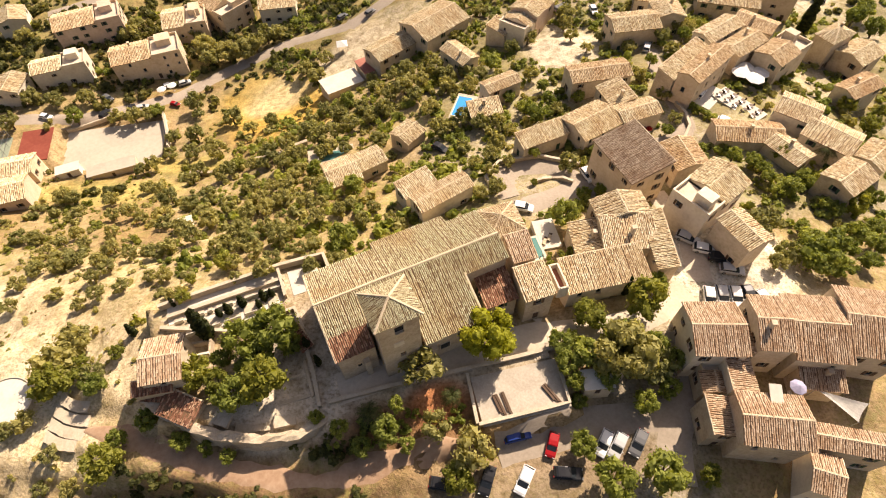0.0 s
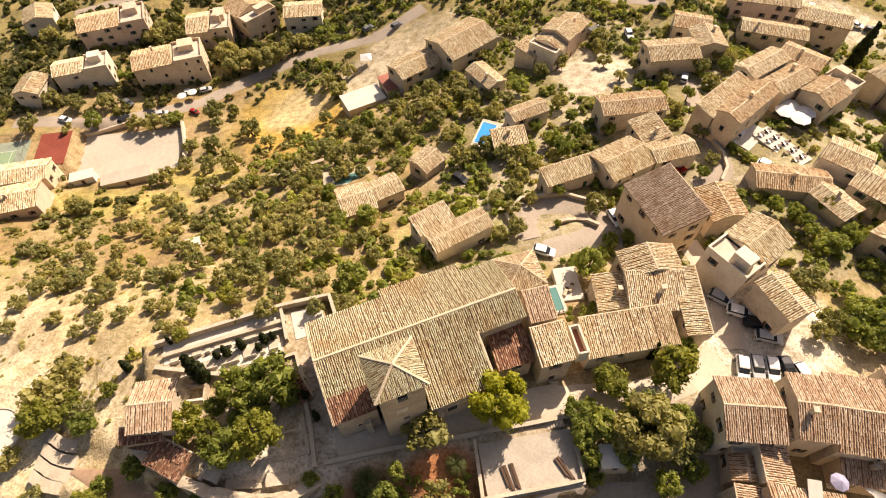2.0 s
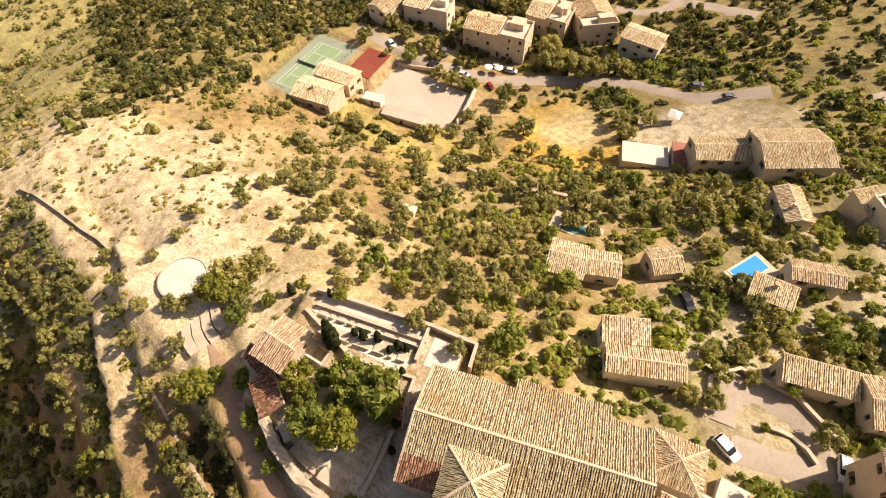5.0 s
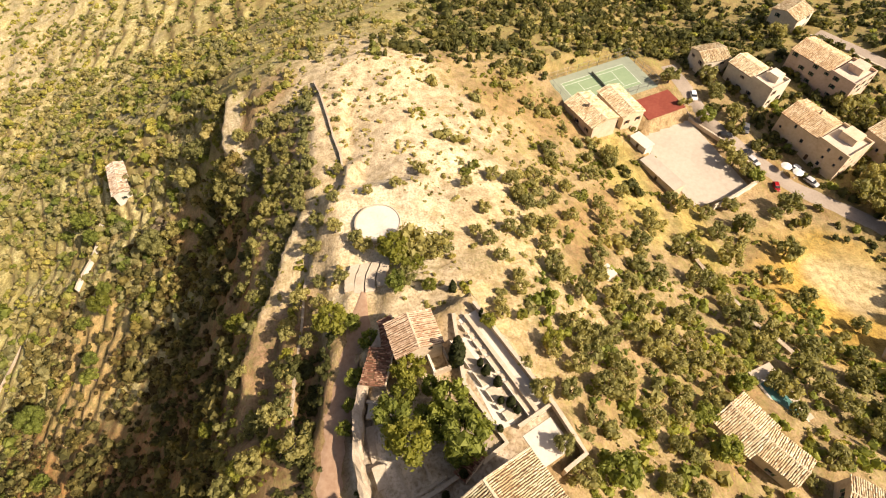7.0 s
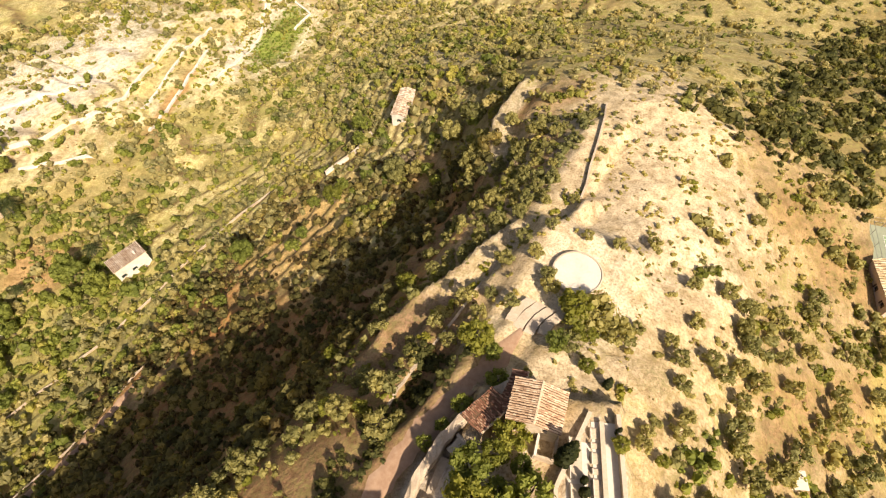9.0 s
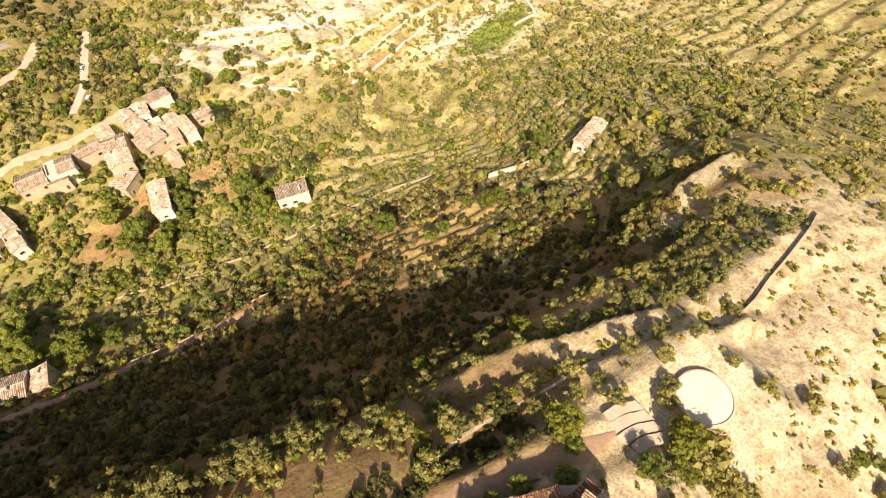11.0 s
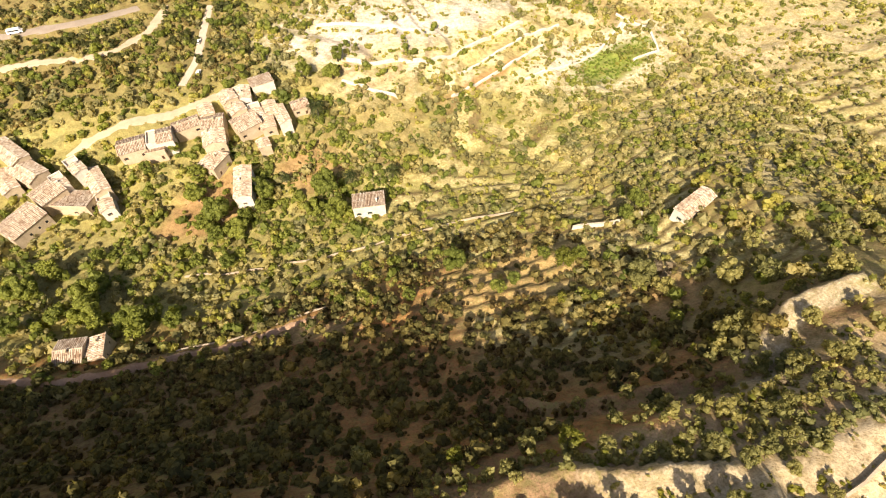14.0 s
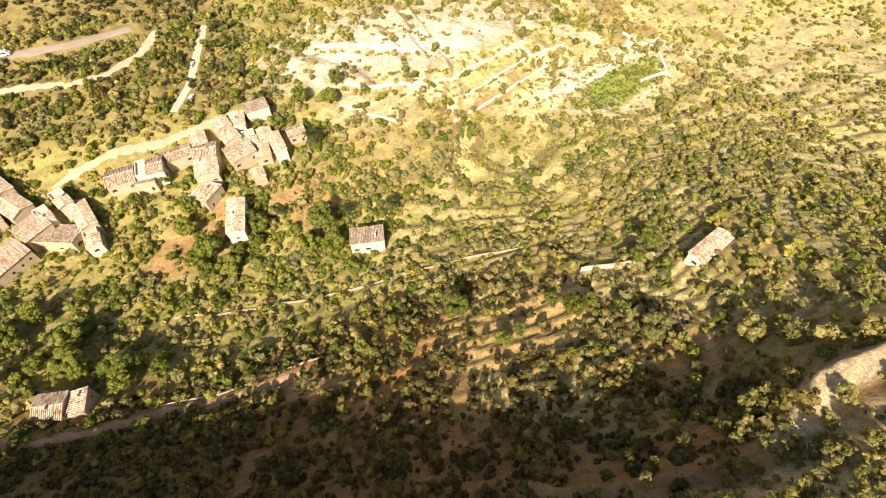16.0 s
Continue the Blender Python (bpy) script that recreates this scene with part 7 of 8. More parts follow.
for lx, ly, w, d, h, m in ((0, -1.3, 3.4, 0.35, 3.2, M_WHITE), (1.6, 0, 0.35, 2.6, 2.6, M_DRYSTONE), (-1.6, 0, 0.35, 2.6, 3.4, M_DRYSTONE), (0, 1.3, 3.4, 0.35, 2.2, M_DRYSTONE)):
    b = bmesh.new()
    box(b, lx, ly, -1.0, w, d, h)
    part("wall", b, m, flat_room)
wall_run("stone wall between garden and church lane", [(-18.6, 26.0), (-20.2, 31.5), (-22.6, 37.5)], top=22.3, below=2.0)
wall_run("rough wall at the edge of the car deck", [(4.6, 22.9), (11.2, 24.3), (18.0, 25.8), (17.2, 31.5)], top=22.3, below=5.0, thick=0.35)
wall_run("rough wall at the end of the car deck", [(4.4, 23.0), (3.2, 30.6)], top=22.2, below=5.0, thick=0.35)
wall_run("white-edged wall round the sports ground", [(-90.2, 138.3), (-86.2, 128.5), (-82.6, 119.9)], above=2.2, thick=0.4, mat=M_WHITE)
wall_run("plastered wall beside the sports ground road", [(-119, 131), (-104, 137.2), (-92, 141.0)], above=1.2, mat=M_PLASTER)
wall_run("tumbled terrace wall on the north slope", [(-70, 104), (-58, 103), (-46, 104.5), (-36, 107.5)], above=1.1, thick=0.9, coping=False)
wall_run("stone wall along the lane loop", [(11.0, 72.0), (9.3, 76.5), (12.5, 81.6), (21.5, 82.9), (29.5, 79.4)], above=0.9)
wall_run("inner wall of the lane loop", [(19.0, 74.0), (23.0, 75.6), (27.0, 73.6)], above=0.9)
wall_run("terrace wall above the hamlet path", [(-30, -74.8), (-14, -75.6), (0, -75.2), (16, -79.5)], above=0.7, coping=False)
wall_run("long terrace wall in the valley gardens", [(-60, -100), (-36, -104), (-10, -112), (14, -118)], above=0.8, coping=False)
wall_run("valley terrace wall below the cabin", [(-110, -92), (-88, -96), (-62, -100)], above=0.9, coping=False)
wall_run("pale roadside wall above the apartment houses", [(-148, 190.4), (-124.5, 202.6), (-109, 211), (-92.5, 217.5), (-77, 222.0)], above=1.0, thick=0.5, mat=M_WHITE)
wall_run("curved stone wall beside the village lane", [(55.9, 100.1), (56.9, 95.8), (56.5, 91.3), (54.2, 87.4)], above=1.0)
wall_run("white retaining wall beside the hillside house", [(-141, -63), (-128, -66), (-116, -70)], above=2.0, mat=M_WHITE)

for above, line in (
    (1.5, [(-75.6, -211.0), (-89.1, -204.6), (-116.5, -199.0), (-134.2, -203.9), (-153.3, -209.5), (-180.6, -218.8)]),
    (1.0, [(-71.7, -199.5), (-81.2, -190.8), (-93.1, -181.4)]),
    (1.2, [(-72.5, -244.1), (-89.0, -238.9), (-107.2, -229.5), (-122.1, -223.6)]),
    (0.9, [(-118.3, -175.6), (-137.3, -183.1), (-156.3, -189.1), (-181.5, -197.9)]),
    (1.1, [(-128, -190), (-150, -197), (-176, -206), (-200, -212)]),
    (0.8, [(-159.9, -177.2), (-185.0, -179.6), (-211.2, -186.8), (-236.0, -202.3)]),
    (0.9, [(-236.8, -209.5), (-247.0, -190.9), (-240.0, -173.0), (-223.3, -172.3)]),
):
    wall_run("bleached dry-stone terrace wall on the far slope", line, above=above, thick=1.1, below=1.2, mat=M_WHITE, coping=False, name="terrace_wall")
# ---- the round lookout on the crest ----
M_SLAB = material("bleached_concrete", mottled((0.46, 0.41, 0.33), (0.57, 0.52, 0.43), (0.65, 0.6, 0.5), 0.3, 2.0, 0.01), 0.9)


def lathe(profile, n=40):
    b = bmesh.new()
    rings = [[b.verts.new((r * math.cos(2 * math.pi * i / n), r * math.sin(2 * math.pi * i / n), z)) for i in range(n)] for r, z in profile]
    for p, q in zip(rings, rings[1:]):
        for i in range(n):
            b.faces.new((p[i], p[(i + 1) % n], q[(i + 1) % n], q[i]))
    b.faces.new(rings[-1])
    bmesh.ops.recalc_face_normals(b, faces=b.faces)
    return b


lookout = tagged(new("round_platform"), "round raised concrete lookout platform with low rim", "platform")
lookout.matrix_basis = pose(-71.3, 29.9, 14.6)
part("drum", lathe([(4.3, -1.0), (4.3, 0.75), (4.2, 0.82), (0.05, 0.84)]), M_SLAB, lookout)
part("rim", lathe([(4.55, -1.0), (4.55, 0.95), (4.3, 1.0), (4.28, 0.83), (4.27, 0.82)]), M_COPING, lookout, "pale rim wall")
def curved_step(y0, x0, x1, deep, top):
    """A broad tread that bows along the slope, with a chipped front edge."""
    r = random.Random(int(y0 * 10))
    b, rows = bmesh.new(), []
    for i in range(13):
        f = i / 12
        x = x0 + (x1 - x0) * f
        y = y0 - 0.3 * (x - x0) - 0.5 * math.sin(math.pi * f)
        front = y - deep + r.uniform(-0.08, 0.08)
        rows.append([b.verts.new(p) for p in ((x, y, top - 2.2), (x, y, top + 0.03), (x, front, top + r.uniform(-0.05, 0.03)), (x, front - 0.12, top - 2.2))])
    for p, q in zip(rows, rows[1:]):
        for k in range(3):
            b.faces.new((p[k], p[k + 1], q[k + 1], q[k]))
    b.faces.new(rows[0])
    b.faces.new(rows[-1][::-1])
    bmesh.ops.recalc_face_normals(b, faces=b.faces)
    tagged(new("stone_step", mesh_of("stone_step", b, M_COPING)), "broad curved pale stone step below the lookout", "step", "steps by the lookout")


for i, (y0, x0, x1) in enumerate(((31.2, -61.6, -56.6), (29.3, -62.0, -56.0), (27.4, -62.3, -55.6), (25.5, -62.4, -57.0))):
    curved_step(y0, x0, x1, 1.75, float(land(-59, y0 - 0.8)) + 0.75 - 0.08 * i)

# ---- pools, courts and yards ----
M_WATER = material("clear_pool_water", plain((0.03, 0.28, 0.62), 0.02), 0.05)
M_TEAL = material("green_pool_water", plain((0.09, 0.22, 0.2), 0.02), 0.06)


def pool(label, x, y, z, length, width, turn, water, deck_len, deck_wid, dx=0.0, dy=0.0):
    root = tagged(new("swimming_pool"), label, "pool")
    root.matrix_basis = pose(x, y, z, 0, 0, turn)
    b = bmesh.new()
    box(b, dx, dy, -2.2, deck_len, deck_wid, 2.2)
    part("deck", b, M_COPING, root, "pale stone surround")
    b = bmesh.new()
    for sx, sy, lx, ly in ((0, width / 2 + 0.15, length + 0.6, 0.3), (0, -width / 2 - 0.15, length + 0.6, 0.3), (length / 2 + 0.15, 0, 0.3, width), (-length / 2 - 0.15, 0, 0.3, width)):
        box(b, sx, sy, 0.004, lx, ly, 0.1)
    part("edge", b, M_SLAB, root, "raised white edge")
    b = bmesh.new()
    box(b, 0, 0, 0.004, length, width, 0.05)
    part("water", b, water, root)


pool("bright blue garden pool with pale surround", 5.6, 106.0, 8.0, 7.2, 3.4, 72, M_WATER, 9.5, 6.0, 0, -0.8)
pool("narrow green pool beside the garden house", -26.0, 96.6, 1.6, 9.0, 2.9, 12, M_TEAL, 11.5, 5.0, -1.4, 0.6)
pool("small green pool on the white terrace", 16.6, 55.0, 19.3, 4.4, 2.0, 105, M_TEAL, 5.4, 3.0)


def yard(label, x, y, z, length, width, turn, mat, deep=2.5, name="pavement"):
    b = bmesh.new()
    box(b, 0, 0, -deep, length, width, deep)
    ob = tagged(new(name, mesh_of(name, b, mat)), label, name, kind="structure")
    ob.matrix_basis = pose(x, y, z, 0, 0, turn)
    return ob


M_COURT = material("dusty_sports_ground", mottled((0.34, 0.29, 0.22), (0.43, 0.375, 0.29), (0.5, 0.44, 0.35), 0.08, 0.8, 0.01), 0.9)
M_DECK = material("rough_stained_concrete", mottled((0.28, 0.235, 0.18), (0.4, 0.345, 0.27), (0.52, 0.46, 0.37), 0.35, 3.0, 0.03), 0.95)
M_TENNIS = material("green_court_paint", mottled((0.17, 0.25, 0.13), (0.22, 0.3, 0.17), (0.27, 0.34, 0.2), 0.1, 0.9, 0.01), 0.85)
M_SURROUND = material("faded_green_surround", mottled((0.2, 0.23, 0.16), (0.25, 0.28, 0.2), (0.3, 0.32, 0.24), 0.1, 0.9, 0.01), 0.85)
M_RED = material("red_court_paint", mottled((0.16, 0.035, 0.02), (0.22, 0.05, 0.03), (0.28, 0.08, 0.05), 0.15, 1.0, 0.01), 0.85)
M_LINE = material("white_line_paint", plain((0.75, 0.74, 0.68)), 0.8)
M_METAL = material("galvanised_steel", plain((0.3, 0.3, 0.29)), 0.45, 0.8)
M_NET = material("green_netting", plain((0.04, 0.2, 0.12)), 0.8)
yard("white terrace beside the church annex", 19.2, 58.4, 19.1, 6.5, 4.0, 100, M_SLAB)
yard("pale concrete sports ground", -103, 124.2, -20.85, 32, 19, 9, M_COURT)
yard("pale paved car deck", 11.0, 27.7, 21.75, 13.4, 7.6, 12, M_DECK)
yard("white parking deck above the lane", 63.5, 102.3, 13.2, 8.5, 6.5, 46, M_SLAB)
yard("white restaurant terrace", 70.2, 98.3, 13.5, 12.0, 5.0, -56, M_SLAB)
yard("red-floored play court", -124.2, 122.3, -17.4, 9.0, 14.0, 12.6, M_RED)
yard("pale yard under the hall", -27.0, 137.0, -8.0, 15, 8, 31, M_SLAB)
court = tagged(new("tennis_court"), "faded green tennis court with white lines and wire fence", "tennis court")
court.matrix_basis = pose(-136.8, 108, -17.05, 0, 0, 12.6)
b = bmesh.new()
box(b, 0, 0, -1.5, 17.0, 32.0, 1.5)
part("surround", b, M_SURROUND, court)
b = bmesh.new()
box(b, 0, 0, 0.004, 10.97, 23.77, 0.02)
part("playing_surface", b, M_TENNIS, court)
for lx, ly, w, h in ((0, 11.85, 10.97, 0.09), (0, -11.85, 10.97, 0.09), (5.45, 0, 0.09, 23.6), (-5.45, 0, 0.09, 23.6), (4.11, 0, 0.09, 23.6), (-4.11, 0, 0.09, 23.6), (0, 6.4, 8.13, 0.09), (0, -6.4, 8.13, 0.09), (0, 0, 0.09, 12.7)):
    block("court_line", M_LINE, court, pose(lx, ly, 0.028), (w, h, 0.012))
block("net", M_METAL, court, pose(0, 0, 0.03), (11.8, 0.06, 1.0))
for i in range(9):
    for s in (-1, 1):
        block("fence_post", M_METAL, court, pose(s * 8.3, -15.6 + i * 3.9, 0.0), (0.09, 0.09, 3.2))
for i in range(1, 4):
    for s in (-1, 1):
        block("fence_post", M_METAL, court, pose(-8.3 + i * 4.15, s * 15.6, 0.0), (0.09, 0.09, 3.2))
for s in (-1, 1):
    for z in (1.6, 3.15):
        block("fence_rail", M_METAL, court, pose(s * 8.3, 0, z), (0.06, 31.2, 0.06))
        block("fence_rail", M_METAL, court, pose(0, s * 15.6, z), (16.6, 0.06, 0.06))


def flat_shed(label, x, y, length, width, high, turn, mat, top, name="shed"):
    root = tagged(new(name), label, name)
    root.matrix_basis = pose(x, y, float(land(x, y)), 0, 0, turn)
    verts, faces = [], []
    hl, hw = length / 2, width / 2
    cs = [Vector((-hl, -hw, 0)), Vector((hl, -hw, 0)), Vector((hl, hw, 0)), Vector((-hl, hw, 0))]
    for i in range(4):
        ln = (cs[(i + 1) % 4] - cs[i]).length
        holes = [(ln / 2 - 0.45, 2.05, 0.9, min(1.9, high - 0.4))] if i == 0 else []
        facade(verts, faces, cs[i], cs[(i + 1) % 4], -2.0, high, holes)
    part("wall", raw_mesh("wall", verts, faces, mat), None, root)
    b = bmesh.new()
    box(b, 0, 0, high, length + 0.4, width + 0.4, 0.14)
    part("roof", b, top, root)
    block("door", M_SHUTTER, root, pose(0, -hw + 0.2, 0.05), (0.9, 0.06, min(1.9, high - 0.4)))
    return root


M_REDROOF = material("red_flat_roof", mottled((0.24, 0.08, 0.05), (0.33, 0.13, 0.09), (0.4, 0.19, 0.14), 0.2, 2.0, 0.01), 0.85)
flat_shed("long pale flat-roofed hall beside the field", -29.4, 134.4, 11.5, 7.0, 3.2, 30, M_PLASTER, M_SLAB, "flat_roofed_hall")
flat_shed("flat red-roofed link beside the hall", -21.6, 139.4, 5.0, 7.0, 3.3, 30, M_PLASTER, M_REDROOF, "flat_roofed_hall")
flat_shed("low beige changing room by the sports ground", -94.5, 109.0, 13.0, 4.0, 2.6, 20, M_PLASTER, M_COURT, "changing_room")
flat_shed("low white store beside the sports ground", -106.5, 108.0, 6.0, 3.2, 2.4, 22, M_WHITE, M_SLAB, "store_room")
flat_shed("small white shed among the olives", -57.0, 74.0, 2.6, 2.0, 2.1, 20, M_WHITE, M_SLAB)
flat_shed("small white pump house on the terraces", 22.5, 28.9, 4.2, 2.8, 2.5, 4, M_PLASTER, M_SLAB)
flat_shed("stone hut with flat white roof near the car deck", 25.2, 31.2, 3.4, 3.0, 2.6, 8, M_STONE, M_SLAB)
villa = flat_shed("long white flat-roofed villa on the far western slope", -299.0, 32.0, 20.0, 10.0, 3.4, 64, M_WHITE, M_SLAB, "villa")
for k in range(3):
    block("roof_panel", M_REDROOF, villa, pose(-4.5 + 3.4 * k, -1.5, 3.6), (2.6, 4.6, 0.12), "red roof panel")
shade = tagged(new("green_screen"), "green shade cloth over a frame by the sports ground", "awning")
shade.matrix_basis = pose(-92.6, 112.6, -20.9, 0, 0, 12)
block("cloth", M_NET, shade, pose(0, 0, 2.3), (3.6, 2.8, 0.05))
for sx in (-1, 1):
    for sy in (-1, 1):
        block("post", M_METAL, shade, pose(sx * 1.7, sy * 1.3, 0), (0.08, 0.08, 2.3))

# ---- awnings, parasols, graves ----
M_CLOTH = material("white_canvas", plain((0.78, 0.75, 0.68)), 0.85)
M_BLUE = material("blue_canvas", plain((0.36, 0.34, 0.45)), 0.85)


def parasol(x, y, z, rad, mat, label, high=2.4):
    root = tagged(new("parasol"), label, "parasol", "parasols on the terraces")
    root.matrix_basis = pose(x, y, z)
    b = lathe([(rad, high), (rad * 0.98, high + 0.06), (rad * 0.5, high + 0.35), (0.06, high + 0.6)], 8)
    part("canopy", b, mat, root)
    b = bmesh.new()
    limb(b, Vector((0, 0, 0)), Vector((0, 0, high + 0.5)), 0.04, 0.04)
    part("pole", b, M_METAL, root)
    b = bmesh.new()
    bmesh.ops.create_cone(b, cap_ends=True, segments=10, radius1=0.35, radius2=0.3, depth=0.12, matrix=Matrix.Translation((0, 0, 0.06)))
    part("base", b, M_COPING, root)


for x, y in ((73.5, 108.5), (76.2, 106.2), (78.6, 109.0), (75.6, 111.2)):
    parasol(x, y, float(land(x, y)), 2.3, M_CLOTH, "large white parasol over the restaurant tables", 2.8)
for x, y in ((-93.0, 148.3), (-90.2, 150.4)):
    parasol(x, y, float(land(x, y)), 1.6, M_CLOTH, "white parasol in front of the apartments")
parasol(50.2, 26.3, float(land(50.2, 26.3)) + 3.0, 1.2, M_BLUE, "lilac parasol in the courtyard")
tent = tagged(new("gazebo"), "white square gazebo tent on four poles", "gazebo")
tent.matrix_basis = pose(-31.6, 156.6, float(land(-31.6, 156.6)), 0, 0, 10)
b = bmesh.new()
bmesh.ops.create_cone(b, cap_ends=True, segments=4, radius1=2.5, radius2=0.1, depth=1.0, matrix=pose(0, 0, 2.8, 0, 0, 45))
part("canopy", b, M_CLOTH, tent)
for sx in (-1, 1):
    for sy in (-1, 1):
        block("pole", M_METAL, tent, pose(sx * 1.6, sy * 1.6, 0), (0.07, 0.07, 2.35))


def sail(label, pts):
    c = sum((Vector(p) for p in pts), Vector()) / len(pts)
    root = tagged(new("shade_sail"), label, "shade sail")
    root.matrix_basis = Matrix.Translation(c)
    b = bmesh.new()
    n = 8
    a, d, e = (Vector(p) - c for p in pts)
    grid = {}
    for i in range(n + 1):
        for j in range(n + 1 - i):
            u, v = i / n, j / n
            w = 1 - u - v
            sag = -2.2 * u * v * w * 3
            pull = 1 - 0.75 * min(u + v, v + w, u + w, 1) * 0 - 0.9 * (u * v + v * w + u * w) * 0.35
            grid[i, j] = b.verts.new((a * w + d * u + e * v) * pull + Vector((0, 0, sag)))
    for i in range(n):
        for j in range(n - i):
            b.faces.new((grid[i, j], grid[i + 1, j], grid[i, j + 1]))
            if i + j < n - 1:
                b.faces.new((grid[i + 1, j], grid[i + 1, j + 1], grid[i, j + 1]))
    bmesh.ops.solidify(b, geom=b.faces[:], thickness=0.03)
    part("cloth", b, M_CLOTH, root)
    for p in pts:
        q = Vector(p) - c
        b = bmesh.new()
        limb(b, Vector((q.x, q.y, q.z - 5.0)), q + Vector((0, 0, 0.1)), 0.05, 0.05)
        part("mast", b, M_METAL, root)


sail("white three-cornered shade sail over a courtyard", [(53.6, 26.4, 23.6), (60.4, 24.2, 23.2), (58.2, 21.8, 22.6)])

yard("pale gravel floor of the cemetery", -36.3, 45.0, float(land(-36.3, 44.6)) + 0.08, 19.0, 3.4, 21.5, M_SLAB, 1.2)
yard("pale paved walk below the cemetery", -34.0, 41.4, float(land(-34.0, 41.4)) + 0.06, 15.0, 2.6, 14, M_SLAB, 1.2)
yard("pale paved end court of the cemetery", -23.6, 48.2, float(land(-23.6, 48.2)) + 0.1, 5.0, 5.0, 21, M_SLAB, 1.2)
grave = None
for i in range(26):
    f = i / 25
    for row in (0, 1):
        r2 = random.Random(i * 2 + row)
        if r2.random() < 0.25:
            continue
        x, y = -43.5 + 15.5 * f + 1.2 * row, 41.0 + 6.2 * f - 2.7 * row
        m = pose(x, y, float(land(x, y)), 0, 0, 112 + r2.uniform(-4, 4))
        if grave is None:
            grave = tagged(new("grave"), "pale stone grave slab with a small headstone", "grave", "graves of the cemetery")
            block("slab", M_COPING, grave, pose(0, 0, 0), (1.7, 0.75, 0.28))
            block("headstone", M_SLAB, grave, pose(-0.85, 0, 0), (0.14, 0.7, 0.85))
            grave.matrix_basis = m
        else:
            copy_thing(grave, m)

# ---- parked cars ----
PAINT = {"white": (0.75, 0.74, 0.7), "silver": (0.45, 0.45, 0.44), "black": (0.02, 0.02, 0.022), "grey": (0.12, 0.12, 0.12), "blue": (0.02, 0.05, 0.22), "red": (0.3, 0.01, 0.012)}
M_PAINT = {k: material(k + "_car_paint", plain(c, 0.01), 0.28) for k, c in PAINT.items()}
M_RUBBER = material("tyre_rubber", plain((0.02, 0.02, 0.02)), 0.8)
M_LAMP = material("headlamp_glass", plain((0.6, 0.6, 0.58)), 0.15)
M_TAIL = material("tail_lamp_glass", plain((0.3, 0.02, 0.02)), 0.2)
CARS = {}


def hull(profile, half, taper=0.9, mat=None):
    """A body from a side profile (x, z) with rounded shoulders."""
    b = bmesh.new()
    rows = []
    for s in (-1.0, -0.86, 0.86, 1.0):
        k = 1.0 if abs(s) < 0.9 else taper
        rows.append([b.verts.new((x, s * half, 0.35 + (z - 0.35) * (k if z > 0.5 else 1.0))) for x, z in profile])
    n = len(profile)
    for p, q in zip(rows, rows[1:]):
        for i in range(n):
            b.faces.new((p[i], p[(i + 1) % n], q[(i + 1) % n], q[i]))
    b.faces.new(rows[0])
    b.faces.new(rows[-1][::-1])
    bmesh.ops.recalc_face_normals(b, faces=b.faces)
    return b


def build_car(paint):
    root = new("car")
    part("body", hull([(-2.05, 0.35), (-2.1, 0.75), (-2.0, 0.95), (-1.1, 0.98), (0.95, 0.95), (1.75, 0.86), (2.08, 0.68), (2.1, 0.35)], 0.86, 0.93), M_PAINT[paint], root)
    part("window_band", hull([(-2.0, 0.9), (-1.72, 1.36), (0.25, 1.4), (1.12, 0.92)], 0.77, 0.9), M_GLASS, root, "dark car windows")
    part("roof", hull([(-1.75, 1.3), (-1.5, 1.46), (-0.5, 1.51), (0.2, 1.46), (0.36, 1.36)], 0.74, 0.97), M_PAINT[paint], root)
    for sx in (-1.28, 1.3):
        for sy in (-0.78, 0.78):
            b = bmesh.new()
            bmesh.ops.create_cone(b, cap_ends=True, segments=14, radius1=0.32, radius2=0.32, depth=0.2, matrix=pose(sx, sy, 0.32, 90, 0, 0))
            w = part("wheel", b, M_RUBBER, root)
            b = bmesh.new()
            bmesh.ops.create_cone(b, cap_ends=True, segments=10, radius1=0.2, radius2=0.16, depth=0.03, matrix=pose(sx, sy + math.copysign(0.11, sy), 0.32, 90, 0, 0))
            part("rim", b, M_METAL, w)
    for sy in (-0.62, 0.62):
        block("headlight", M_LAMP, root, pose(2.05, sy, 0.62), (0.1, 0.3, 0.14))
        block("tail_light", M_TAIL, root, pose(-2.06, sy, 0.68), (0.1, 0.26, 0.18))
        block("mirror", M_PAINT[paint], root, pose(0.7, sy * 1.48, 0.95), (0.12, 0.18, 0.13))
    return root


def park_car(x, y, turn, paint):
    m = pose(x, y, float(land(x, y)) + 0.1, 0, 0, turn) @ Matrix.Diagonal((0.9 if paint == "red" else 1.0,) * 3 + (1,))
    if paint not in CARS:
        CARS[paint] = tagged(build_car(paint), "parked " + paint + " small hatchback on the street", "car", "parked cars")
        CARS[paint].matrix_basis = m
    else:
        copy_thing(CARS[paint], m)


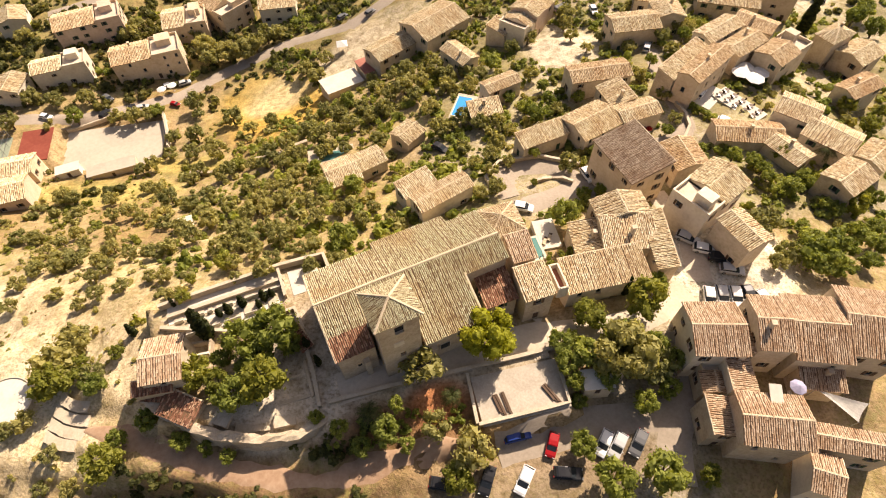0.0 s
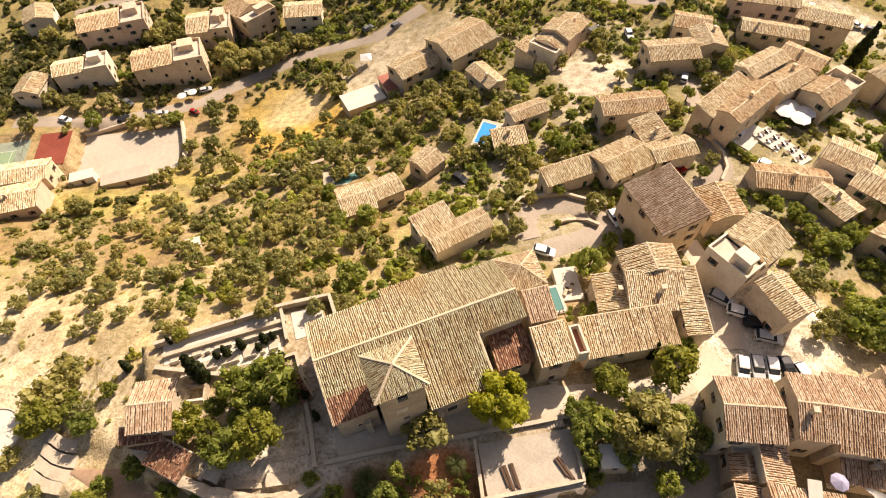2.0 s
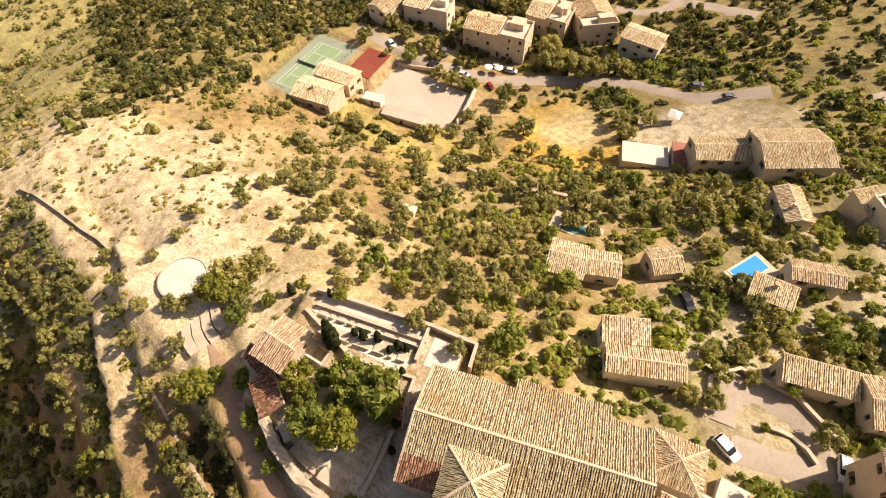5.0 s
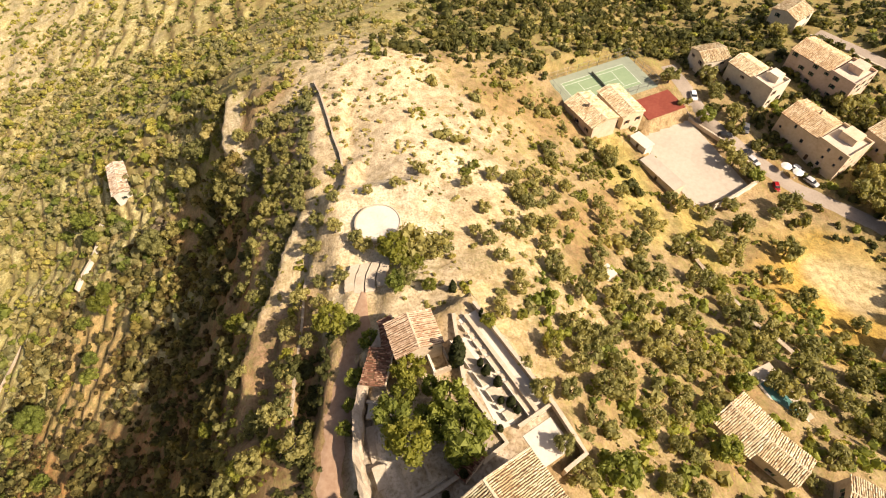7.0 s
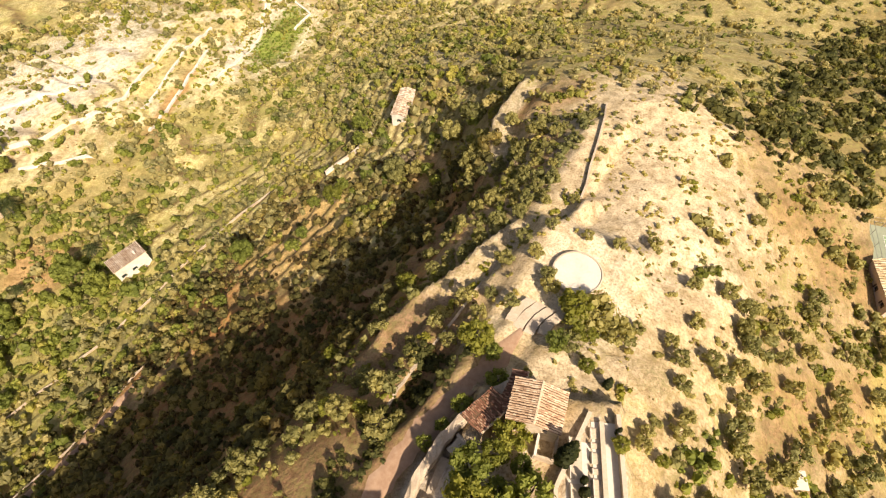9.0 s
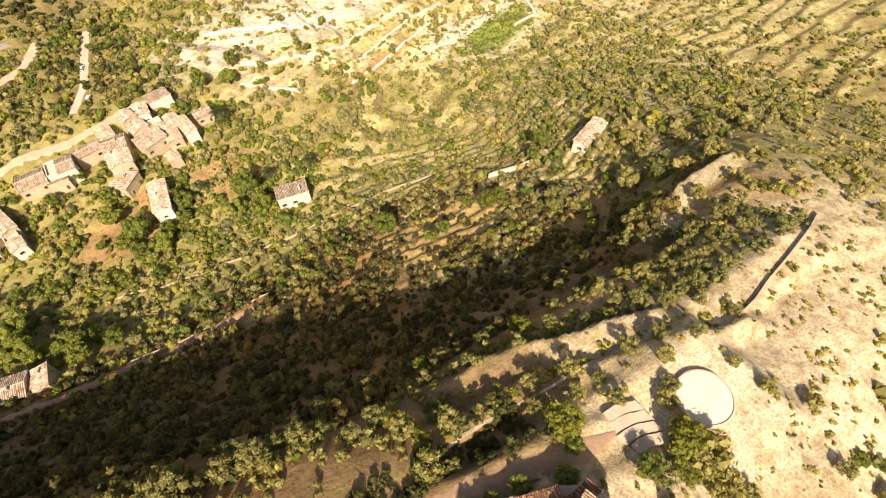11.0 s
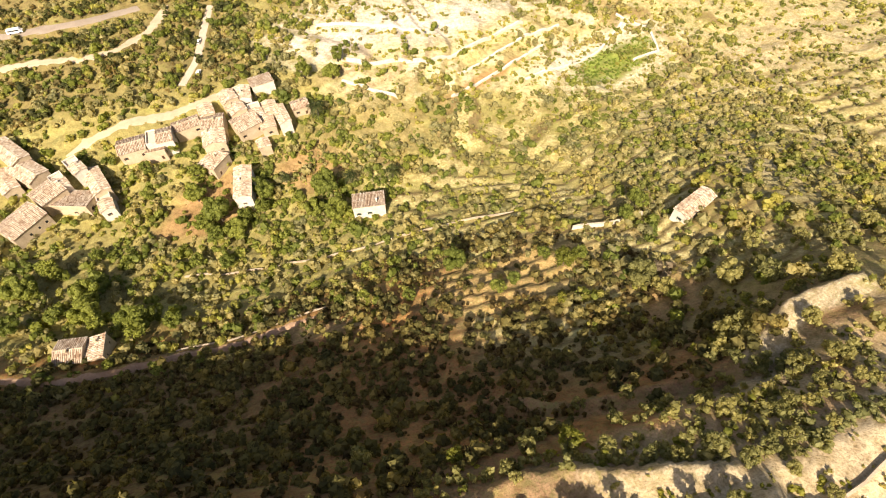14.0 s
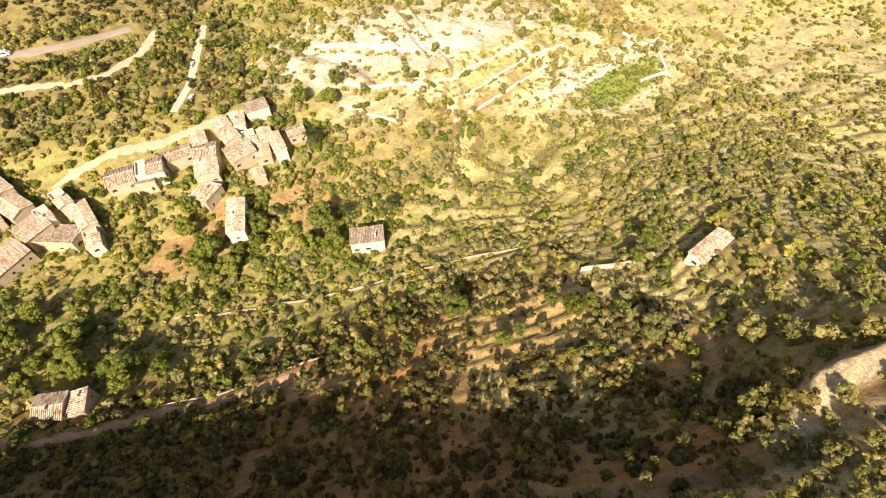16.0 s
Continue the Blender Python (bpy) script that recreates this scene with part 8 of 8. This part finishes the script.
def park_van(x, y, turn):
    root = tagged(new("van"), "long white minibus on the valley road", "van")
    root.matrix_basis = pose(x, y, float(land(x, y)) + 0.12, 0, 0, turn)
    part("body", hull([(-3.4, 0.4), (-3.45, 1.3), (-3.3, 2.35), (2.3, 2.4), (2.9, 1.5), (3.4, 1.1), (3.45, 0.4)], 1.05, 0.96), M_PAINT["white"], root)
    for sy in (-1.06, 1.06):
        block("side_window", M_GLASS, root, pose(-0.3, sy, 1.45), (5.0, 0.05, 0.6))
        for sx in (-2.2, 2.2):
            b = bmesh.new()
            bmesh.ops.create_cone(b, cap_ends=True, segments=14, radius1=0.4, radius2=0.4, depth=0.24, matrix=pose(sx, sy * 0.88, 0.4, 90, 0, 0))
            part("wheel", b, M_RUBBER, root)


for x, y, turn, paint in [
    (43.4, 54.9, -33, "silver"),
    (45.8, 52.5, -17, "white"),
    (47.9, 50.5, -17, "black"),
    (49.1, 48.2, -12, "silver"),
    (43.7, 42.9, -100, "white"),
    (45.9, 43.1, -95, "silver"),
    (48.1, 42.9, -96, "white"),
    (50.3, 43.0, -84, "black"),
    (52.5, 42.1, -73, "white"),
    (10.3, 22.2, 12, "blue"),
    (15.4, 20.8, -110, "red"),
    (23.0, 20.9, -123, "white"),
    (24.9, 20.4, -124, "silver"),
    (27.7, 20.5, -123, "grey"),
    (10.8, 16.0, -119, "white"),
    (17.1, 16.8, -5, "black"),
    (5.5, 16.1, -110, "black"),
    (-0.7, 15.7, -10, "black"),
    (62.4, 102.6, 51, "white"),
    (55.8, 125.4, 69, "silver"),
    (64.8, 91.7, -35, "white"),
    (-87.8, 143.1, -17, "red"),
    (-92.2, 152.5, 26, "white"),
    (-87.3, 153.8, 25, "silver"),
    (-108.8, 137.6, 75, "black"),
    (-101.3, 140.7, 98, "black"),
    (-97.9, 141.2, 20, "silver"),
    (-110.0, 145.1, -32, "grey"),
    (-125.5, 134.7, -16, "white"),
    (-33.3, 174.9, 48, "grey"),
    (-23.1, 172.5, 48, "grey"),
    (0.0, 89.9, -36, "black"),
    (46.4, 149.0, -83, "white"),
    (37.0, 152.3, 29, "grey"),
    (15.9, 66.6, -16, "white"),
    (30.4, 75.8, -69, "white"),
    (56.0, 167.4, -86, "silver"),
    (59.5, 168.5, -86, "black"),
    (62.2, 168.6, -87, "black"),
    (65.3, 169.7, -88, "white"),
    (68.1, 170.2, -88, "grey"),
    (72.2, 171.8, -89, "white"),
    (34.3, 151.8, 48, "white"),
    (37.8, 152.8, 48, "grey"),
    (-33.5, 175.0, 54, "grey"),
    (107.0, 170.5, -35, "silver"),
    (110.5, 168.0, -35, "white"),
    (114.0, 165.2, -35, "grey"),
    (117.5, 162.6, -35, "white"),
    (121.0, 160.0, -35, "black"),
    (-123.6, 205.8, 29, "black"),
    (-118.4, 208.7, 29, "grey"),
    (-112.1, 212.0, 23, "black"),
    (-106.5, 214.4, 23, "silver"),
    (-99.6, 217.2, 19, "black"),
    (-93.9, 219.2, 19, "grey"),
    (-87.1, 221.4, 13, "black"),
    (-82.7, 222.4, 13, "white"),
    (-11.2, -221.1, -112, "white"),
    (-15.1, -245.7, -112, "white"),
]:
    park_car(x, y, turn, paint)
park_van(62.8, -279.3, 174)

# ---- small things in the gardens and on the terraces ----
well = tagged(new("light_well"), "narrow roof light well with white rim and red floor", "light well")
well.matrix_basis = pose(17.8, 43.6, 25.6, 0, 0, 104)
block("floor", M_REDROOF, well, pose(0, 0, 1.7), (4.0, 1.1, 0.1), "red tiled floor")
for lx, ly, w, d in ((0, 0.7, 4.6, 0.28), (0, -0.7, 4.6, 0.28), (2.15, 0, 0.28, 1.1), (-2.15, 0, 0.28, 1.1)):
    block("rim", M_CREAM, well, pose(lx, ly, 0), (w, d, 2.9))


def vine_pergola(x, y, z, length, width, turn, seed):
    root = tagged(new("pergola"), "timber pergola covered with bright green vine", "pergola")
    root.matrix_basis = pose(x, y, z, 0, 0, turn)
    r = random.Random(seed)
    for sx in (-1, 1):
        for sy in (-1, 1):
            block("post", M_SHUTTER, root, pose(sx * (length / 2 - 0.2), sy * (width / 2 - 0.2), 0), (0.12, 0.12, 2.3))
    for i in range(5):
        block("beam", M_SHUTTER, root, pose(-length / 2 + (i + 0.5) * length / 5, 0, 2.3), (0.1, width, 0.14))
    cs = [(r.uniform(-0.5, 0.5) * length, r.uniform(-0.5, 0.5) * width, 2.5 + r.uniform(0, 0.25), 0.55) for _ in range(16)]
    vs, fs = joined(lumps(r, cs), leaves(r, cs, 0.16, 26))
    part("vine", raw_mesh("vine", vs, fs, M_LEAF["sunny"]), None, root, "bright green vine leaves")


vine_pergola(19.9, 51.6, 19.2, 6.0, 2.4, 14, 4)
for x, y in ((18.6, 56.6), (19.6, 57.4)):
    lounger = tagged(new("sun_lounger"), "dark sun lounger on the white terrace", "lounger", "loungers on the white terrace")
    lounger.matrix_basis = pose(x, y, 19.1, 0, 0, 70)
    block("frame", M_SHUTTER, lounger, pose(0, 0, 0.22), (1.9, 0.62, 0.07))
    block("mattress", M_VSTONE, lounger, pose(-0.2, 0, 0.3), (1.4, 0.56, 0.07))
    for sx in (-1, 1):
        for sy in (-1, 1):
            block("leg", M_SHUTTER, lounger, pose(sx * 0.8, sy * 0.25, 0), (0.06, 0.06, 0.22))

# stone steps and stacked timber on the car deck
for i in range(7):
    step = tagged(new("stone_step", unit_box(M_COPING)), "pale stone step between street and deck", "step", "steps between street and deck")
    step.matrix_basis = pose(13.4 + 0.38 * i, 33.2 + 0.09 * i, 20.9, 0, 0, 12) @ Matrix.Diagonal((0.36, 1.5, 0.55 + 0.12 * i, 1))
for x, y, turn, n in ((7.8, 25.6, 112, 4), (8.7, 25.9, 108, 3), (15.6, 27.2, 125, 4)):
    stack = tagged(new("timber_stack"), "weathered dark beams stacked on the car deck", "timber", "timber on the car deck")
    stack.matrix_basis = pose(x, y, 21.76, 0, 0, turn)
    for k in range(n):
        block("beam", M_SHUTTER, stack, pose(0.15 * k, -0.3 + 0.22 * k, 0), (3.6 - 0.3 * k, 0.18, 0.2 + 0.1 * (k % 2)))

# tables with chairs on the restaurant terrace
def cafe_table(x, y, z, turn):
    root = tagged(new("cafe_table"), "small dark cafe table with a round top", "table", "tables of the restaurant terrace")
    root.matrix_basis = pose(x, y, z, 0, 0, turn)
    part("tabletop", lathe([(0.45, 0.7), (0.46, 0.73), (0.02, 0.74)], 12), M_SHUTTER, root)
    block("pedestal", M_METAL, root, pose(0, 0, 0), (0.09, 0.09, 0.7))
    block("foot", M_METAL, root, pose(0, 0, 0), (0.5, 0.5, 0.04))


def cafe_chair(x, y, z, turn):
    root = tagged(new("cafe_chair"), "dark slatted cafe chair on the terrace", "chair", "chairs of the restaurant terrace")
    root.matrix_basis = pose(x, y, z, 0, 0, turn)
    block("seat", M_SHUTTER, root, pose(0, 0, 0.42), (0.45, 0.45, 0.05))
    block("backrest", M_SHUTTER, root, pose(-0.22, 0, 0.47), (0.05, 0.45, 0.42))
    for sx in (-1, 1):
        for sy in (-1, 1):
            block("leg", M_SHUTTER, root, pose(sx * 0.2, sy * 0.2, 0), (0.05, 0.05, 0.42))


for i in range(5):
    for k in (0, 1):
        p = pose(70.2, 98.3, 13.5, 0, 0, -56) @ Vector((-4.8 + 2.3 * i, -1.1 + 2.2 * k, 0))
        cafe_table(p.x, p.y, 13.5, -56)
        for a in (20, 200):
            cafe_chair(p.x + 0.8 * math.cos(radians(a)), p.y + 0.8 * math.sin(radians(a)), 13.5, a + 180)
hedge_spots = [(58.4 + 4.3 * i / 9, 99.0 - 5.6 * i / 9) for i in range(10)]
r9 = random.Random(9)
cs = [(x - 60.5, y - 96.2, 0.7 + 0.3 * k, 0.62) for x, y in hedge_spots for k in (0, 1)]
vs, fs = joined(lumps(r9, cs), leaves(r9, cs, 0.15, 26))
hedge = tagged(new("hedge", raw_mesh("hedge", vs, fs, M_LEAF["leafy"])), "clipped green hedge below the parking deck", "hedge")
hedge.matrix_basis = pose(60.5, 96.2, float(land(60.5, 96.2)))
flat_shed("small flat-roofed garage with an open door", 61.5, 107.2, 4.6, 4.0, 3.0, -62, M_CREAM, M_SLAB, "garage")
block_light = tagged(new("roof_light", unit_box(M_SLAB)), "pale rectangular roof light on clay tiles", "roof light")
block_light.matrix_basis = pose(45.2, 24.6, 27.35, 12, 0, -7) @ Matrix.Diagonal((1.7, 2.6, 0.14, 1))
M_BLOOM = material("red_bougainvillea", leaf_paint((0.3, 0.02, 0.02), (0.55, 0.04, 0.04), (0.7, 0.12, 0.1)), 0.7)
for x, y, s in ((52.9, 57.3, 1.3), (46.2, 90.6, 1.2)):
    cs = [(r9.uniform(-0.7, 0.7) * s, r9.uniform(-0.7, 0.7) * s, r9.uniform(0.4, 1.8), 0.55 * s) for _ in range(6)]
    vs, fs = joined(lumps(r9, cs), leaves(r9, cs, 0.16, 30))
    bush = tagged(new("flowering_bush", raw_mesh("flowering_bush", vs, fs, M_BLOOM)), "red bougainvillea bush in full flower", "bush", "flowering bushes")
    bush.matrix_basis = pose(x, y, float(land(x, y)))
for pts, above in ((((-28.9, 11.3), (-38.7, 11.2), (-47.0, 12.0), (-55.0, 13.5), (-62.0, 14.4), (-71.0, 14.8)), 0.15), (((-93.0, 24.2), (-97.2, 24.0), (-103.0, 23.0), (-110.7, 22.2), (-122.7, 20.6), (-131.0, 19.2)), 0.9)):
    wall_run("low tumbled dry-stone edge of a crest terrace", list(pts), above=above, thick=0.45, coping=False, name="terrace_wall")
